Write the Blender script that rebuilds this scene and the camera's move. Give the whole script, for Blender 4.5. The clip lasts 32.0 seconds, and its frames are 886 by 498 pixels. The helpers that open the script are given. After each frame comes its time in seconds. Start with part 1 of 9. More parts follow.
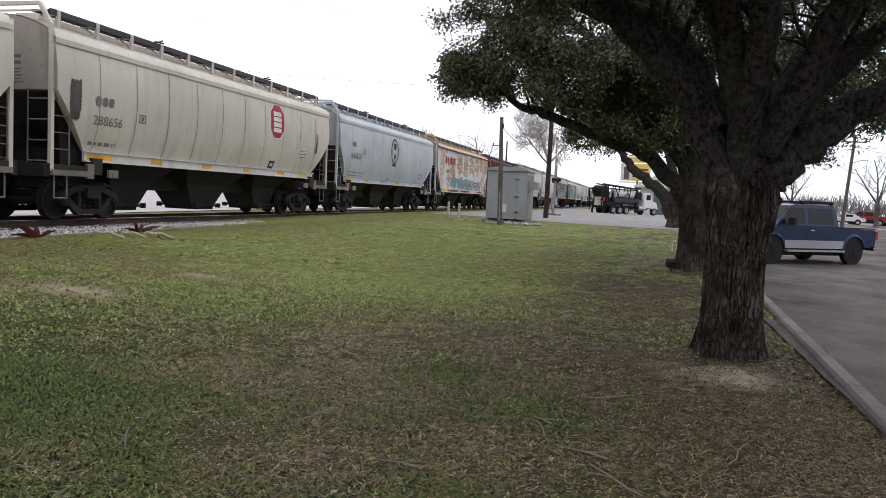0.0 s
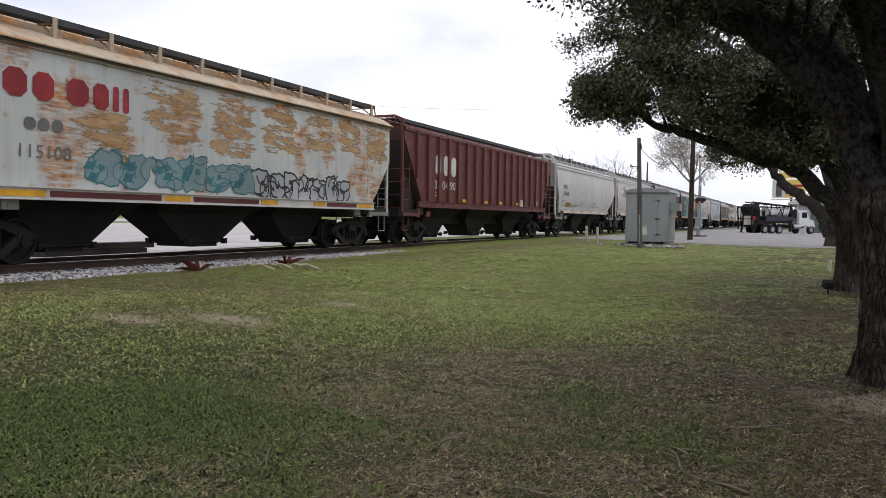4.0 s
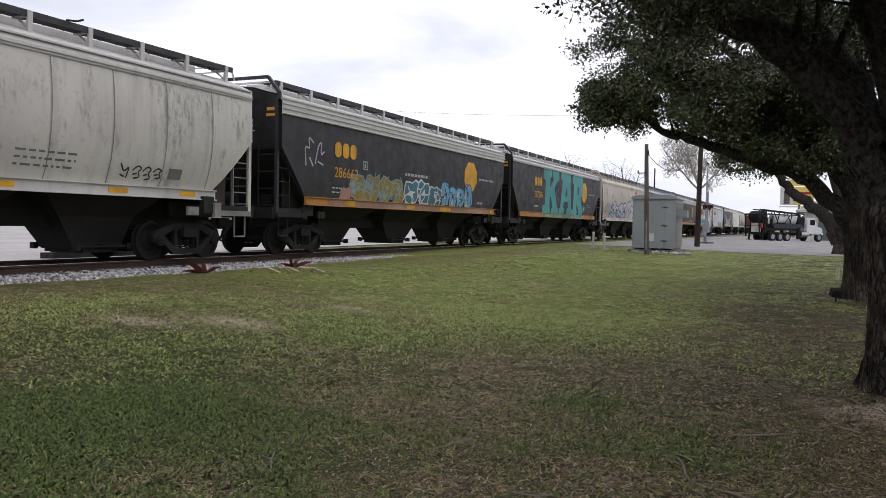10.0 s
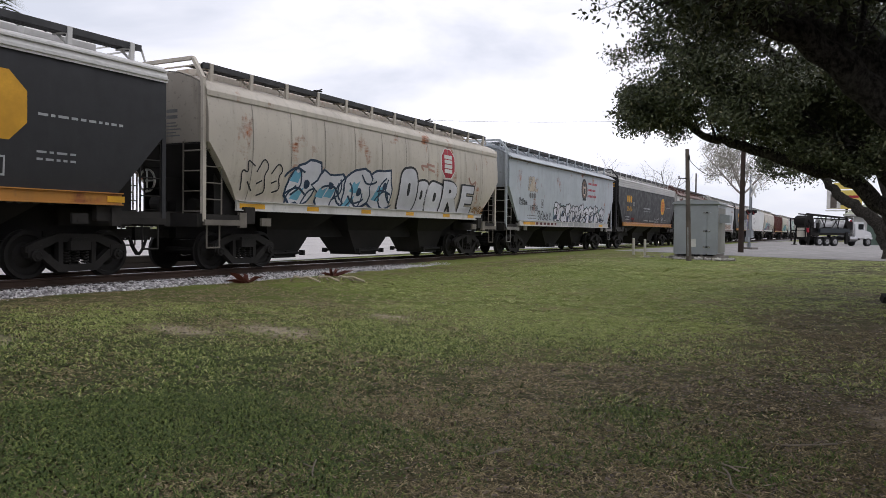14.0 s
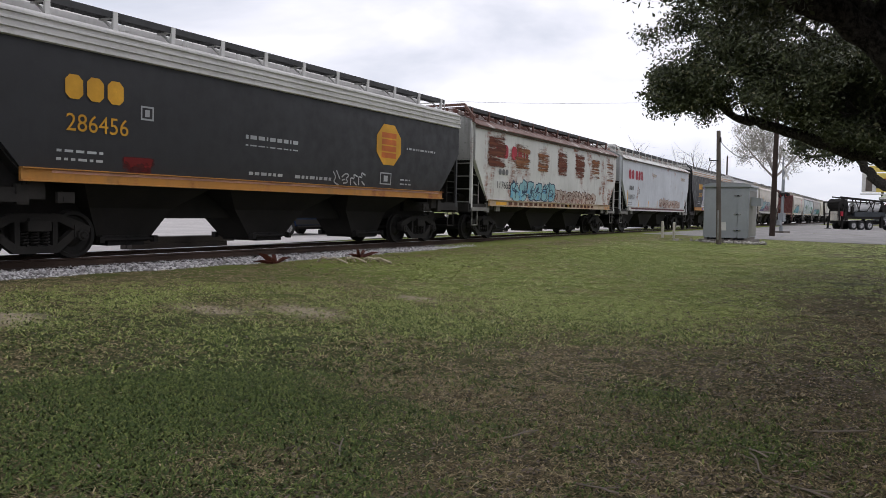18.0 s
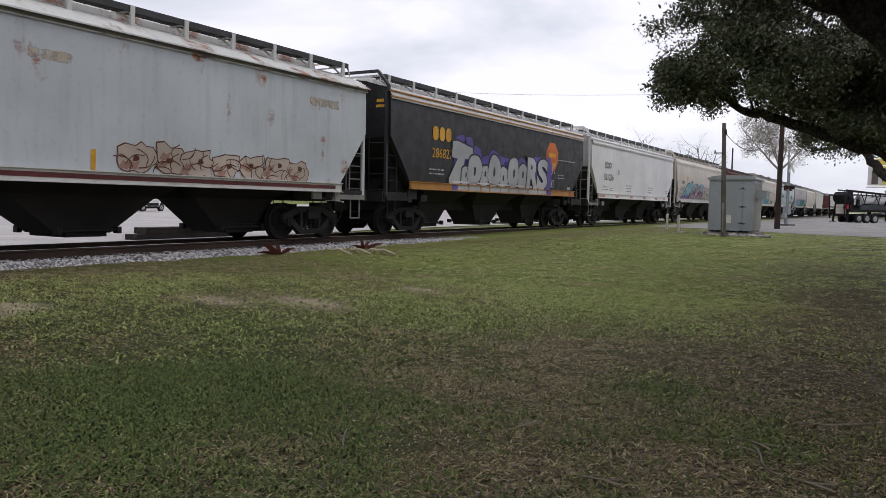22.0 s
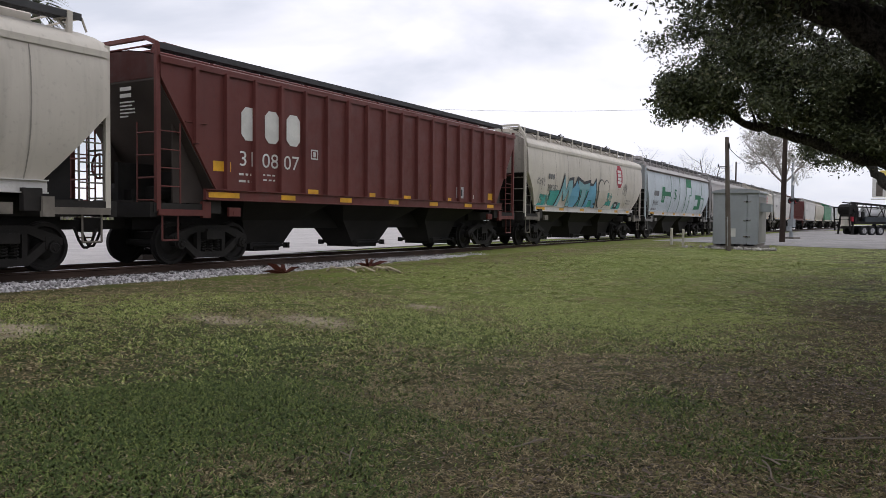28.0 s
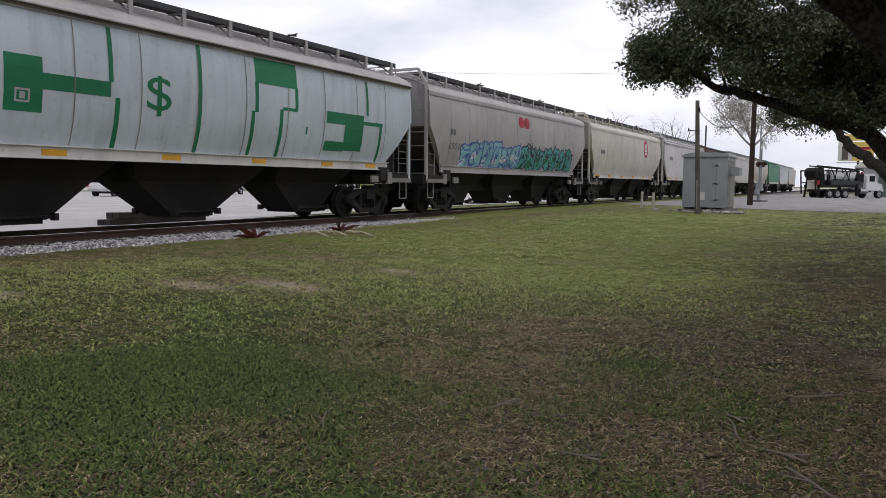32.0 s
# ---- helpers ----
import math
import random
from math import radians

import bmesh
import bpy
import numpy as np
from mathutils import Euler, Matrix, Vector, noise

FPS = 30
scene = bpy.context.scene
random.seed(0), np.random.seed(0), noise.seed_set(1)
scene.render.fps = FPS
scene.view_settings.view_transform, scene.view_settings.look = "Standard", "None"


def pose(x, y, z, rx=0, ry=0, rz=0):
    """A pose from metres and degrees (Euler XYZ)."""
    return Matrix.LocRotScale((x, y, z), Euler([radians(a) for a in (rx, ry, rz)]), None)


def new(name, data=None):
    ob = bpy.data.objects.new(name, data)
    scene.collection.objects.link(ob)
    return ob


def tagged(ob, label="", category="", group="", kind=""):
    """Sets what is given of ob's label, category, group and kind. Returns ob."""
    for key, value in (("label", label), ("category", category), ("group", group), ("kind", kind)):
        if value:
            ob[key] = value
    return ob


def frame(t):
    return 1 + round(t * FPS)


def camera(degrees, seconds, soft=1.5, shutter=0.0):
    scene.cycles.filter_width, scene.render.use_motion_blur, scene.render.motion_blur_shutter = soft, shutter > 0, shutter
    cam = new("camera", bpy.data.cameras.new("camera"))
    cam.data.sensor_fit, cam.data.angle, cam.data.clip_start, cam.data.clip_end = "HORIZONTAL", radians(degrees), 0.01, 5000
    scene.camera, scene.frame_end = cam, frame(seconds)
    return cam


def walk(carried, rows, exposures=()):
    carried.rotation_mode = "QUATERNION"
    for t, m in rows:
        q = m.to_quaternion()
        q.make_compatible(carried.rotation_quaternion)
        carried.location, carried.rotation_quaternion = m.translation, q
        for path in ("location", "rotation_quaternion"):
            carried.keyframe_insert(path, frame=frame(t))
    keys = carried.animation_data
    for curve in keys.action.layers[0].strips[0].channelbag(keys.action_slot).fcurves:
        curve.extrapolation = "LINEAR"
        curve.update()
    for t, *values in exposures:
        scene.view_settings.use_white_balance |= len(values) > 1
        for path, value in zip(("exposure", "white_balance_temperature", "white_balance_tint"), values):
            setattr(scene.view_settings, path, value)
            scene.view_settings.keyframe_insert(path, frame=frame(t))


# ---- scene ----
# ---- camera: a person stands still on the lawn and pans slowly by hand ----
cam = camera(60.0, 32.0, soft=0.65, shutter=0.0)
EYE = 1.65
# seconds, yaw to the left of the track's direction, pitch, lean
TURNS = (
    (0.0, 14.38, -4.00, 2.74),
    (0.5, 14.43, -7.31, 2.29),
    (1.0, 16.46, -9.94, 1.32),
    (1.5, 19.77, -8.31, 0.45),
    (2.0, 22.85, -5.83, 0.88),
    (2.5, 23.22, -4.75, 1.15),
    (3.0, 23.68, -4.29, 1.32),
    (3.5, 24.66, -3.19, 1.16),
    (4.0, 24.84, -2.34, 0.85),
    (4.5, 24.39, -2.29, 0.62),
    (6.5, 24.58, -2.16, 1.06),
    (7.0, 24.35, -2.19, 0.96),
    (7.5, 24.06, -2.47, 0.98),
    (8.0, 24.02, -2.43, 1.12),
    (8.5, 24.42, -1.78, 1.17),
    (9.0, 25.07, -1.51, 1.20),
    (9.5, 25.23, -1.53, 1.17),
    (10.0, 25.32, -2.00, 1.31),
    (10.5, 25.83, -2.32, 1.21),
    (11.0, 26.54, -1.74, 0.81),
    (11.5, 27.23, -1.00, 0.59),
    (12.0, 27.49, -1.05, 0.61),
    (12.5, 27.59, -1.30, 0.84),
    (13.0, 27.25, -0.93, 0.67),
    (13.5, 27.62, -1.17, 0.62),
    (15.5, 29.42, -2.69, 1.04),
    (16.0, 29.11, -3.51, 1.06),
    (16.5, 28.90, -3.34, 0.90),
    (17.0, 28.88, -2.91, 0.81),
    (17.5, 29.36, -2.90, 0.81),
    (18.0, 30.20, -2.82, 0.98),
    (18.5, 30.52, -2.82, 1.19),
    (19.0, 30.52, -2.78, 1.16),
    (19.5, 30.33, -2.89, 1.17),
    (20.0, 30.41, -3.02, 1.12),
    (20.5, 30.43, -3.07, 0.96),
    (21.0, 30.55, -3.39, 0.98),
    (21.5, 30.48, -3.55, 1.11),
    (22.0, 30.49, -3.45, 1.19),
    (22.5, 30.62, -3.36, 1.01),
    (23.0, 30.27, -3.58, 1.05),
    (23.5, 29.45, -3.87, 1.07),
    (24.0, 29.29, -3.62, 1.12),
    (24.5, 29.41, -3.14, 1.17),
    (25.0, 29.81, -2.19, 1.33),
    (25.5, 30.09, -2.34, 1.27),
    (26.0, 30.17, -3.03, 1.19),
    (26.5, 29.12, -2.69, 0.72),
    (28.5, 31.18, -2.10, 0.50),
    (29.0, 30.93, -2.48, 0.66),
    (29.5, 30.77, -2.56, 0.55),
    (30.0, 30.71, -2.97, 0.45),
    (30.5, 29.83, -3.50, 0.51),
    (31.0, 29.41, -3.89, 0.43),
    (31.5, 29.01, -4.12, 0.34),
    (32.0, 28.75, -4.86, 0.44),
)



def sway(t):
    """The small step to the right in the first seconds."""
    return 0.11 * min(1.0, max(0.0, (t - 0.5) / 2.5))


walk(cam, [(t, pose(sway(t), 0, EYE, 90 + pitch, 0, yaw) @ pose(0, 0, 0, 0, 0, lean)) for t, yaw, pitch, lean in TURNS],
     [(0, 0.20), (1, 0.22), (2, 0.10), (4, 0.04), (7, 0.00), (13, -0.06), (16, -0.22), (19, -0.14), (20, -0.24), (21, -0.24), (22, -0.21), (23, -0.14), (25, -0.26), (26, -0.18), (29, -0.16), (32, -0.19)])

# ---- light: an overcast winter day ----
world = bpy.data.worlds.new("overcast_sky")
scene.world = world
world.use_nodes = True
wt = world.node_tree
wt.nodes.clear()


def wnode(kind, **inputs):
    n = wt.nodes.new(kind)
    for k, v in inputs.items():
        n.inputs[k.replace("_", " ")].default_value = v
    return n


SUN_TURN, SUN_HEIGHT = radians(200), radians(48)
sky = wt.nodes.new("ShaderNodeTexSky")
sky.sky_type, sky.sun_disc, sky.sun_elevation, sky.sun_rotation = "NISHITA", False, SUN_HEIGHT, SUN_TURN
sky_dim = wt.nodes.new("ShaderNodeMix")
sky_dim.data_type, sky_dim.blend_type = "RGBA", "MULTIPLY"
sky_dim.inputs[0].default_value = 1.0
sky_dim.inputs[7].default_value = (0.1, 0.1, 0.1, 1)
wt.links.new(sky.outputs[0], sky_dim.inputs[6])
wco = wt.nodes.new("ShaderNodeTexCoord")
wmap = wt.nodes.new("ShaderNodeMapping")
wmap.inputs["Scale"].default_value = (1.0, 1.0, 3.2)
wt.links.new(wco.outputs["Generated"], wmap.inputs["Vector"])
cloud = wnode("ShaderNodeTexNoise", Scale=2.3, Detail=6.0, Roughness=0.52, Distortion=0.3)
wt.links.new(wmap.outputs[0], cloud.inputs["Vector"])
ramp = wt.nodes.new("ShaderNodeValToRGB")
ramp.color_ramp.elements[0].position, ramp.color_ramp.elements[0].color = 0.35, (0.84, 0.87, 1.00, 1)
ramp.color_ramp.elements[1].position, ramp.color_ramp.elements[1].color = 0.525, (1.24, 1.225, 1.33, 1)
wt.links.new(cloud.outputs["Fac"], ramp.inputs[0])
cover = wt.nodes.new("ShaderNodeMix")
cover.data_type = "RGBA"
cover.inputs[0].default_value = 0.9
wt.links.new(sky_dim.outputs[2], cover.inputs[6])
wt.links.new(ramp.outputs[0], cover.inputs[7])
back = wnode("ShaderNodeBackground", Strength=1.0)
wt.links.new(cover.outputs[2], back.inputs["Color"])
wout = wt.nodes.new("ShaderNodeOutputWorld")
wt.links.new(back.outputs[0], wout.inputs[0])
sun = new("sun", bpy.data.lights.new("sun", "SUN"))
sun.data.energy, sun.data.angle, sun.data.color = 0.6, radians(40), (1.0, 0.97, 0.92)
sun.matrix_world = pose(0, 0, 30, 42, 0, 160)

# ---- materials ----
MATS = {}


def node_mat(name, rough=0.7, metal=0.0, spec=0.3):
    m = bpy.data.materials.new(name)
    m.use_nodes = True
    t = m.node_tree
    b = t.nodes["Principled BSDF"]
    b.inputs["Roughness"].default_value, b.inputs["Metallic"].default_value = rough, metal
    b.inputs["Specular IOR Level"].default_value = spec
    return m, t, b


def tex_noise(t, scale, detail=4.0, stretch=(1, 1, 1), rough=0.55, space="Object", shift=(0, 0, 0)):
    c, mp, n = t.nodes.new("ShaderNodeTexCoord"), t.nodes.new("ShaderNodeMapping"), t.nodes.new("ShaderNodeTexNoise")
    mp.inputs["Scale"].default_value, mp.inputs["Location"].default_value = stretch, shift
    n.inputs["Scale"].default_value, n.inputs["Detail"].default_value, n.inputs["Roughness"].default_value = scale, detail, rough
    if space == "World":
        g = t.nodes.new("ShaderNodeNewGeometry")
        t.links.new(g.outputs["Position"], mp.inputs["Vector"])
    else:
        t.links.new(c.outputs[space], mp.inputs["Vector"])
    t.links.new(mp.outputs[0], n.inputs["Vector"])
    return n.outputs["Fac"]


def ramp_of(t, fac, lo, hi, a=0.0, b=1.0):
    r = t.nodes.new("ShaderNodeMapRange")
    for i, v in enumerate((lo, hi, a, b)):
        r.inputs[i + 1].default_value = v
    t.links.new(fac, r.inputs[0])
    return r.outputs[0]


def mix_col(t, fac, a, b, blend="MIX"):
    n = t.nodes.new("ShaderNodeMix")
    n.data_type, n.blend_type = "RGBA", blend
    for sock, v in ((n.inputs[0], fac), (n.inputs[6], a), (n.inputs[7], b)):
        if isinstance(v, (int, float)):
            sock.default_value = v
        elif isinstance(v, tuple):
            sock.default_value = (*v, 1)
        else:
            t.links.new(v, sock)
    return n.outputs[2]


def times(t, a, b):
    n = t.nodes.new("ShaderNodeMath")
    n.operation = "MULTIPLY"
    for sock, v in ((n.inputs[0], a), (n.inputs[1], b)):
        if isinstance(v, (int, float)):
            sock.default_value = v
        else:
            t.links.new(v, sock)
    return n.outputs[0]


def bump(t, b, height, strength=0.3, distance=0.02):
    n = t.nodes.new("ShaderNodeBump")
    n.inputs["Strength"].default_value, n.inputs["Distance"].default_value = strength, distance
    t.links.new(height, n.inputs["Height"])
    t.links.new(n.outputs[0], b.inputs["Normal"])


def plain(name, col, rough=0.7, metal=0.0, vary=0.25, scale=6.0, relief=0.1, dist=0.01):
    """A plain surface with grain and stains at two scales."""
    if name in MATS:
        return MATS[name]
    m, t, b = node_mat(name, rough, metal)
    dark = tuple(c * (1 - vary) for c in col)
    light = tuple(min(1, c * (1 + vary * 0.6)) for c in col)
    c1 = mix_col(t, ramp_of(t, tex_noise(t, scale * 0.25), 0.35, 0.65), dark, light)
    c2 = mix_col(t, times(t, ramp_of(t, tex_noise(t, scale * 5), 0.3, 0.8), 0.4), c1, dark)
    t.links.new(c2, b.inputs["Base Color"])
    bump(t, b, tex_noise(t, scale * 8), relief, dist)
    MATS[name] = m
    return m


def car_paint(name, col, dirt=(0.10, 0.085, 0.07), grime=0.35, rust=0.0, rough=0.5, rust_col=(0.22, 0.075, 0.03), scuff=0.0):
    """Weathered railcar paint: streaks that run down, dust, rust that eats through in patches."""
    if name in MATS:
        return MATS[name]
    m, t, b = node_mat(name, rough)
    fade = mix_col(t, ramp_of(t, tex_noise(t, 0.5, 3, space="Object"), 0.3, 0.7), tuple(c * 0.88 for c in col), tuple(min(1, c * 1.08) for c in col))
    streak = ramp_of(t, tex_noise(t, 2.6, 5, (1, 1.6, 0.16)), 0.5, 0.78)
    c = mix_col(t, times(t, streak, grime * 0.7), fade, dirt)
    spots = ramp_of(t, tex_noise(t, 9, 4), 0.58, 0.75)
    c = mix_col(t, times(t, spots, grime * 0.6), c, dirt)
    if rust:
        patch = ramp_of(t, tex_noise(t, 0.9, 6, (1, 1.25, 0.75), 0.6), 0.62 - 0.2 * rust, 0.68 - 0.16 * rust)
        fine = ramp_of(t, tex_noise(t, 5.5, 5, (1, 0.35, 2.2), 0.65), 0.36, 0.60)
        rc = mix_col(t, ramp_of(t, tex_noise(t, 4, 4), 0.3, 0.7), tuple(c * 0.55 for c in rust_col), tuple(min(1, c * 1.7) for c in rust_col))
        c = mix_col(t, times(t, patch, fine), c, rc)
    if scuff:
        worn = times(t, ramp_of(t, tex_noise(t, 0.75, 5, (1, 1.5, 0.8), 0.6, shift=(3, 1, 5)), 0.50, 0.60), ramp_of(t, tex_noise(t, 5, 5, (1, 1.6, 0.6), 0.7), 0.46, 0.58))
        c = mix_col(t, times(t, worn, scuff), c, tuple(v * 0.45 for v in col))
    t.links.new(c, b.inputs["Base Color"])
    t.links.new(ramp_of(t, tex_noise(t, 3, 3), 0.3, 0.7, rough - 0.08, rough + 0.2), b.inputs["Roughness"])
    bump(t, b, tex_noise(t, 1.1, 4), 0.25, 0.02)
    MATS[name] = m
    return m


def ragged_mat(name, dark, light, stretch=(1, 0.4, 2.2), scale=2.6, cover=0.5, edge=0.5):
    """Paint or rust that clings in ragged patches and lets the ground show between them; thins out towards its border."""
    m, t, b = node_mat(name, 0.85, 0, 0.2)
    c = mix_col(t, ramp_of(t, tex_noise(t, scale * 1.7, 5, stretch, 0.65), 0.32, 0.68), dark, light)
    t.links.new(c, b.inputs["Base Color"])
    co, sep = t.nodes.new("ShaderNodeTexCoord"), t.nodes.new("ShaderNodeSeparateXYZ")
    t.links.new(co.outputs["Generated"], sep.inputs[0])
    rim = times(t, ramp_of(t, sep.outputs["Y"], 0.0, 0.22), ramp_of(t, sep.outputs["Y"], 1.0, 0.78))
    rim = times(t, rim, times(t, ramp_of(t, sep.outputs["Z"], 0.0, 0.18), ramp_of(t, sep.outputs["Z"], 1.0, 0.82)))
    a = t.nodes.new("ShaderNodeMath")
    a.operation = "MULTIPLY_ADD"
    a.inputs[1].default_value = edge
    t.links.new(rim, a.inputs[0])
    t.links.new(tex_noise(t, scale, 7, stretch, 0.72), a.inputs[2])
    lo = 0.5 + edge - 0.28 * cover
    t.links.new(ramp_of(t, a.outputs[0], lo - 0.05, lo + 0.04), b.inputs["Alpha"])
    return m


BLACK_STEEL = plain("grimy_black_steel", (0.015, 0.0135, 0.0125), 0.8, 0.0, 0.5, 4, 0.3, 0.01)
DARK_FRAME = plain("dusty_dark_steel", (0.019, 0.017, 0.0155), 0.85, 0.0, 0.5, 4, 0.3, 0.01)
RAIL_TOP = plain("worn_rail_steel", (0.30, 0.28, 0.27), 0.3, 0.9, 0.2, 3)
RAIL_SIDE = plain("rusted_rail_side", (0.055, 0.035, 0.026), 0.9, 0.0, 0.4, 5)
TIE_WOOD = plain("tarred_tie_wood", (0.045, 0.038, 0.033), 0.95, 0.0, 0.5, 3, 0.6, 0.02)
YELLOW = plain("reflective_yellow_tape", (0.72, 0.38, 0.03), 0.5, 0.0, 0.3, 6)
WHITE_PAINT = plain("off_white_paint", (0.62, 0.61, 0.58), 0.6, 0.0, 0.2, 6)
BLACK_PAINT = plain("black_letter_paint", (0.03, 0.03, 0.032), 0.6, 0.0, 0.3, 6)
GALV = plain("galvanised_grating", (0.30, 0.30, 0.30), 0.55, 0.4, 0.25, 6)
DARK_GRATE = plain("dark_grating", (0.06, 0.06, 0.062), 0.7, 0.2, 0.3, 6)


# ---- building helpers ----
class Shape:
    """Collects faces for one mesh."""

    def __init__(self):
        self.v, self.f = [], []

    def add(self, verts, faces):
        n = len(self.v)
        self.v.extend(tuple(p) for p in verts)
        self.f.extend(tuple(i + n for i in q) for q in faces)
        return self

    def box(self, c, s, m=None, taper=1.0):
        hx, hy, hz = s[0] / 2, s[1] / 2, s[2] / 2
        vs = [Vector((x * (taper if z > 0 else 1), y * (taper if z > 0 else 1), z)) for z in (-hz, hz) for x, y in ((-hx, -hy), (hx, -hy), (hx, hy), (-hx, hy))]
        vs = [(m @ p if m else p) + Vector(c) for p in vs]
        return self.add(vs, [(3, 2, 1, 0), (4, 5, 6, 7), (0, 1, 5, 4), (1, 2, 6, 5), (2, 3, 7, 6), (3, 0, 4, 7)])

    def tube(self, a, b, r, n=6, r2=None, caps=True):
        a, b = Vector(a), Vector(b)
        d = (b - a).normalized()
        u = d.orthogonal().normalized()
        w = d.cross(u)
        r2 = r if r2 is None else r2
        vs = [a + (u * math.cos(k * 2 * math.pi / n) + w * math.sin(k * 2 * math.pi / n)) * r for k in range(n)]
        vs += [b + (u * math.cos(k * 2 * math.pi / n) + w * math.sin(k * 2 * math.pi / n)) * r2 for k in range(n)]
        fs = [(k, (k + 1) % n, n + (k + 1) % n, n + k) for k in range(n)]
        if caps:
            fs += [tuple(range(n - 1, -1, -1)), tuple(range(n, 2 * n))]
        return self.add(vs, fs)

    def path(self, pts, r, n=6):
        for a, b in zip(pts, pts[1:]):
            self.tube(a, b, r, n)
        return self

    def loft(self, rings, closed=True, caps=True):
        n = len(rings[0])
        vs = [p for r in rings for p in r]
        fs = []
        for k in range(len(rings) - 1):
            for i in range(n if closed else n - 1):
                j = (i + 1) % n
                fs.append((k * n + i, k * n + j, (k + 1) * n + j, (k + 1) * n + i))
        if caps:
            fs += [tuple(range(n - 1, -1, -1)), tuple(range((len(rings) - 1) * n, len(rings) * n))]
        return self.add(vs, fs)

    def prism(self, poly, axis, a, b):
        """A flat outline, pushed from a to b along an axis; the outline's two numbers are the other two axes in order."""
        def at(p, h):
            q = list(p)
            q.insert("xyz".index(axis), h)
            return q
        return self.loft([[at(p, a) for p in poly], [at(p, b) for p in poly]])

    def mesh(self, name, mat=None, smooth=False):
        me = bpy.data.meshes.new(name)
        me.from_pydata(self.v, [], self.f)
        if smooth:
            me.polygons.foreach_set("use_smooth", [True] * len(me.polygons))
        if mat:
            me.materials.append(mat)
        me.update()
        return me


def part(name, shape, mat, parent=None, label="", smooth=False, at=None):
    """Links a Shape or a mesh as one object, under a thing or a part."""
    me = shape if isinstance(shape, bpy.types.Mesh) else shape.mesh(name, mat, smooth)
    ob = new(name, me)
    if parent:
        ob.parent = parent
    if isinstance(shape, bpy.types.Mesh) and mat and (not me.materials or me.materials[0] != mat):
        if not me.materials:
            me.materials.append(mat)
        ob.material_slots[0].link = "OBJECT"
        ob.material_slots[0].material = mat
    if at is not None:
        ob.matrix_basis = at if isinstance(at, Matrix) else Matrix.Translation(at)
    if label:
        ob["label"] = label
    return ob


def thing(name, label, category, at=None, group="", kind=""):
    ob = new(name)
    ob.empty_display_size = 0.3
    if at is not None:
        ob.matrix_basis = at if isinstance(at, Matrix) else Matrix.Translation(at)
    return tagged(ob, label, category, group, kind)


def np_mesh(name, verts, faces, mat, smooth=False):
    """A large mesh from arrays; all faces have the same number of corners."""
    me = bpy.data.meshes.new(name)
    k = faces.shape[1]
    me.vertices.add(len(verts))
    me.vertices.foreach_set("co", np.ascontiguousarray(verts, np.float32).ravel())
    me.loops.add(faces.size)
    me.loops.foreach_set("vertex_index", np.ascontiguousarray(faces, np.int32).ravel())
    me.polygons.add(len(faces))
    me.polygons.foreach_set("loop_start", np.arange(0, faces.size, k, dtype=np.int32))
    me.polygons.foreach_set("loop_total", np.full(len(faces), k, np.int32))
    me.update(calc_edges=True)
    me.validate()
    if smooth:
        me.polygons.foreach_set("use_smooth", [True] * len(me.polygons))
    me.materials.append(mat)
    return me

# ---- the lie of the land ----
TRACK_X, RAIL_Z = -14.4, 0.62      # the track runs straight along +y


def track_x(y):
    """The middle of the track."""
    return TRACK_X + 0.0 * np.asarray(y, float)


TRACK_STATIONS = [-120, -60, -30, -15, -6, 0, 3, 6, 9, 12, 15, 18, 21, 25, 43]
KERB = lambda y: 1.70 + 0.034 * y


def sstep(a, b, x):
    k = np.clip((x - a) / (b - a), 0, 1)
    return k * k * (3 - 2 * k)


def ground_z(x, y):
    """Lawn that climbs to the track and to the crossing road; a lot to the east of the kerb that lies a kerb lower."""
    x, y = np.asarray(x, float), np.asarray(y, float)
    climb = sstep(-1.0, -11.5, x)
    north = sstep(10, 36, y)
    lawn = 0.05 + 0.33 * climb * (1 - north) + north * (0.38 + 0.12 * climb)
    lot = 0.0 + 0.36 * sstep(30, 60, y)
    z = np.where(x > KERB(y), np.where(y < 40, lot, lot), lawn)
    blend = sstep(38, 46, y)
    z = z * (1 - blend) + blend * (0.36 + 0.20 * sstep(0, -12, x))
    west = sstep(-17.5, -19.5, x)
    z = z * (1 - west) + west * 0.36
    far = sstep(80, 160, np.hypot(x, y))
    return z * (1 - far) + far * 0.3


def sheet(name, xs, ys, mat, lift=0.0, wobble=0.0, clip=None, smooth=True):
    gx, gy = np.meshgrid(np.asarray(xs, float), np.asarray(ys, float))
    gz = ground_z(gx, gy) + lift
    if wobble:
        rng = np.random.default_rng(5)
        gz = gz + rng.normal(0, wobble, gz.shape)
    n, m = gx.shape
    idx = np.arange(n * m).reshape(n, m)
    q = np.stack([idx[:-1, :-1], idx[:-1, 1:], idx[1:, 1:], idx[1:, :-1]], -1).reshape(-1, 4)
    if clip is not None:
        cx, cy = (gx[:-1, :-1] + gx[1:, 1:]).ravel() / 2, (gy[:-1, :-1] + gy[1:, 1:]).ravel() / 2
        q = q[clip(cx, cy)]
    return np_mesh(name, np.stack([gx.ravel(), gy.ravel(), gz.ravel()], 1), q, mat, smooth)


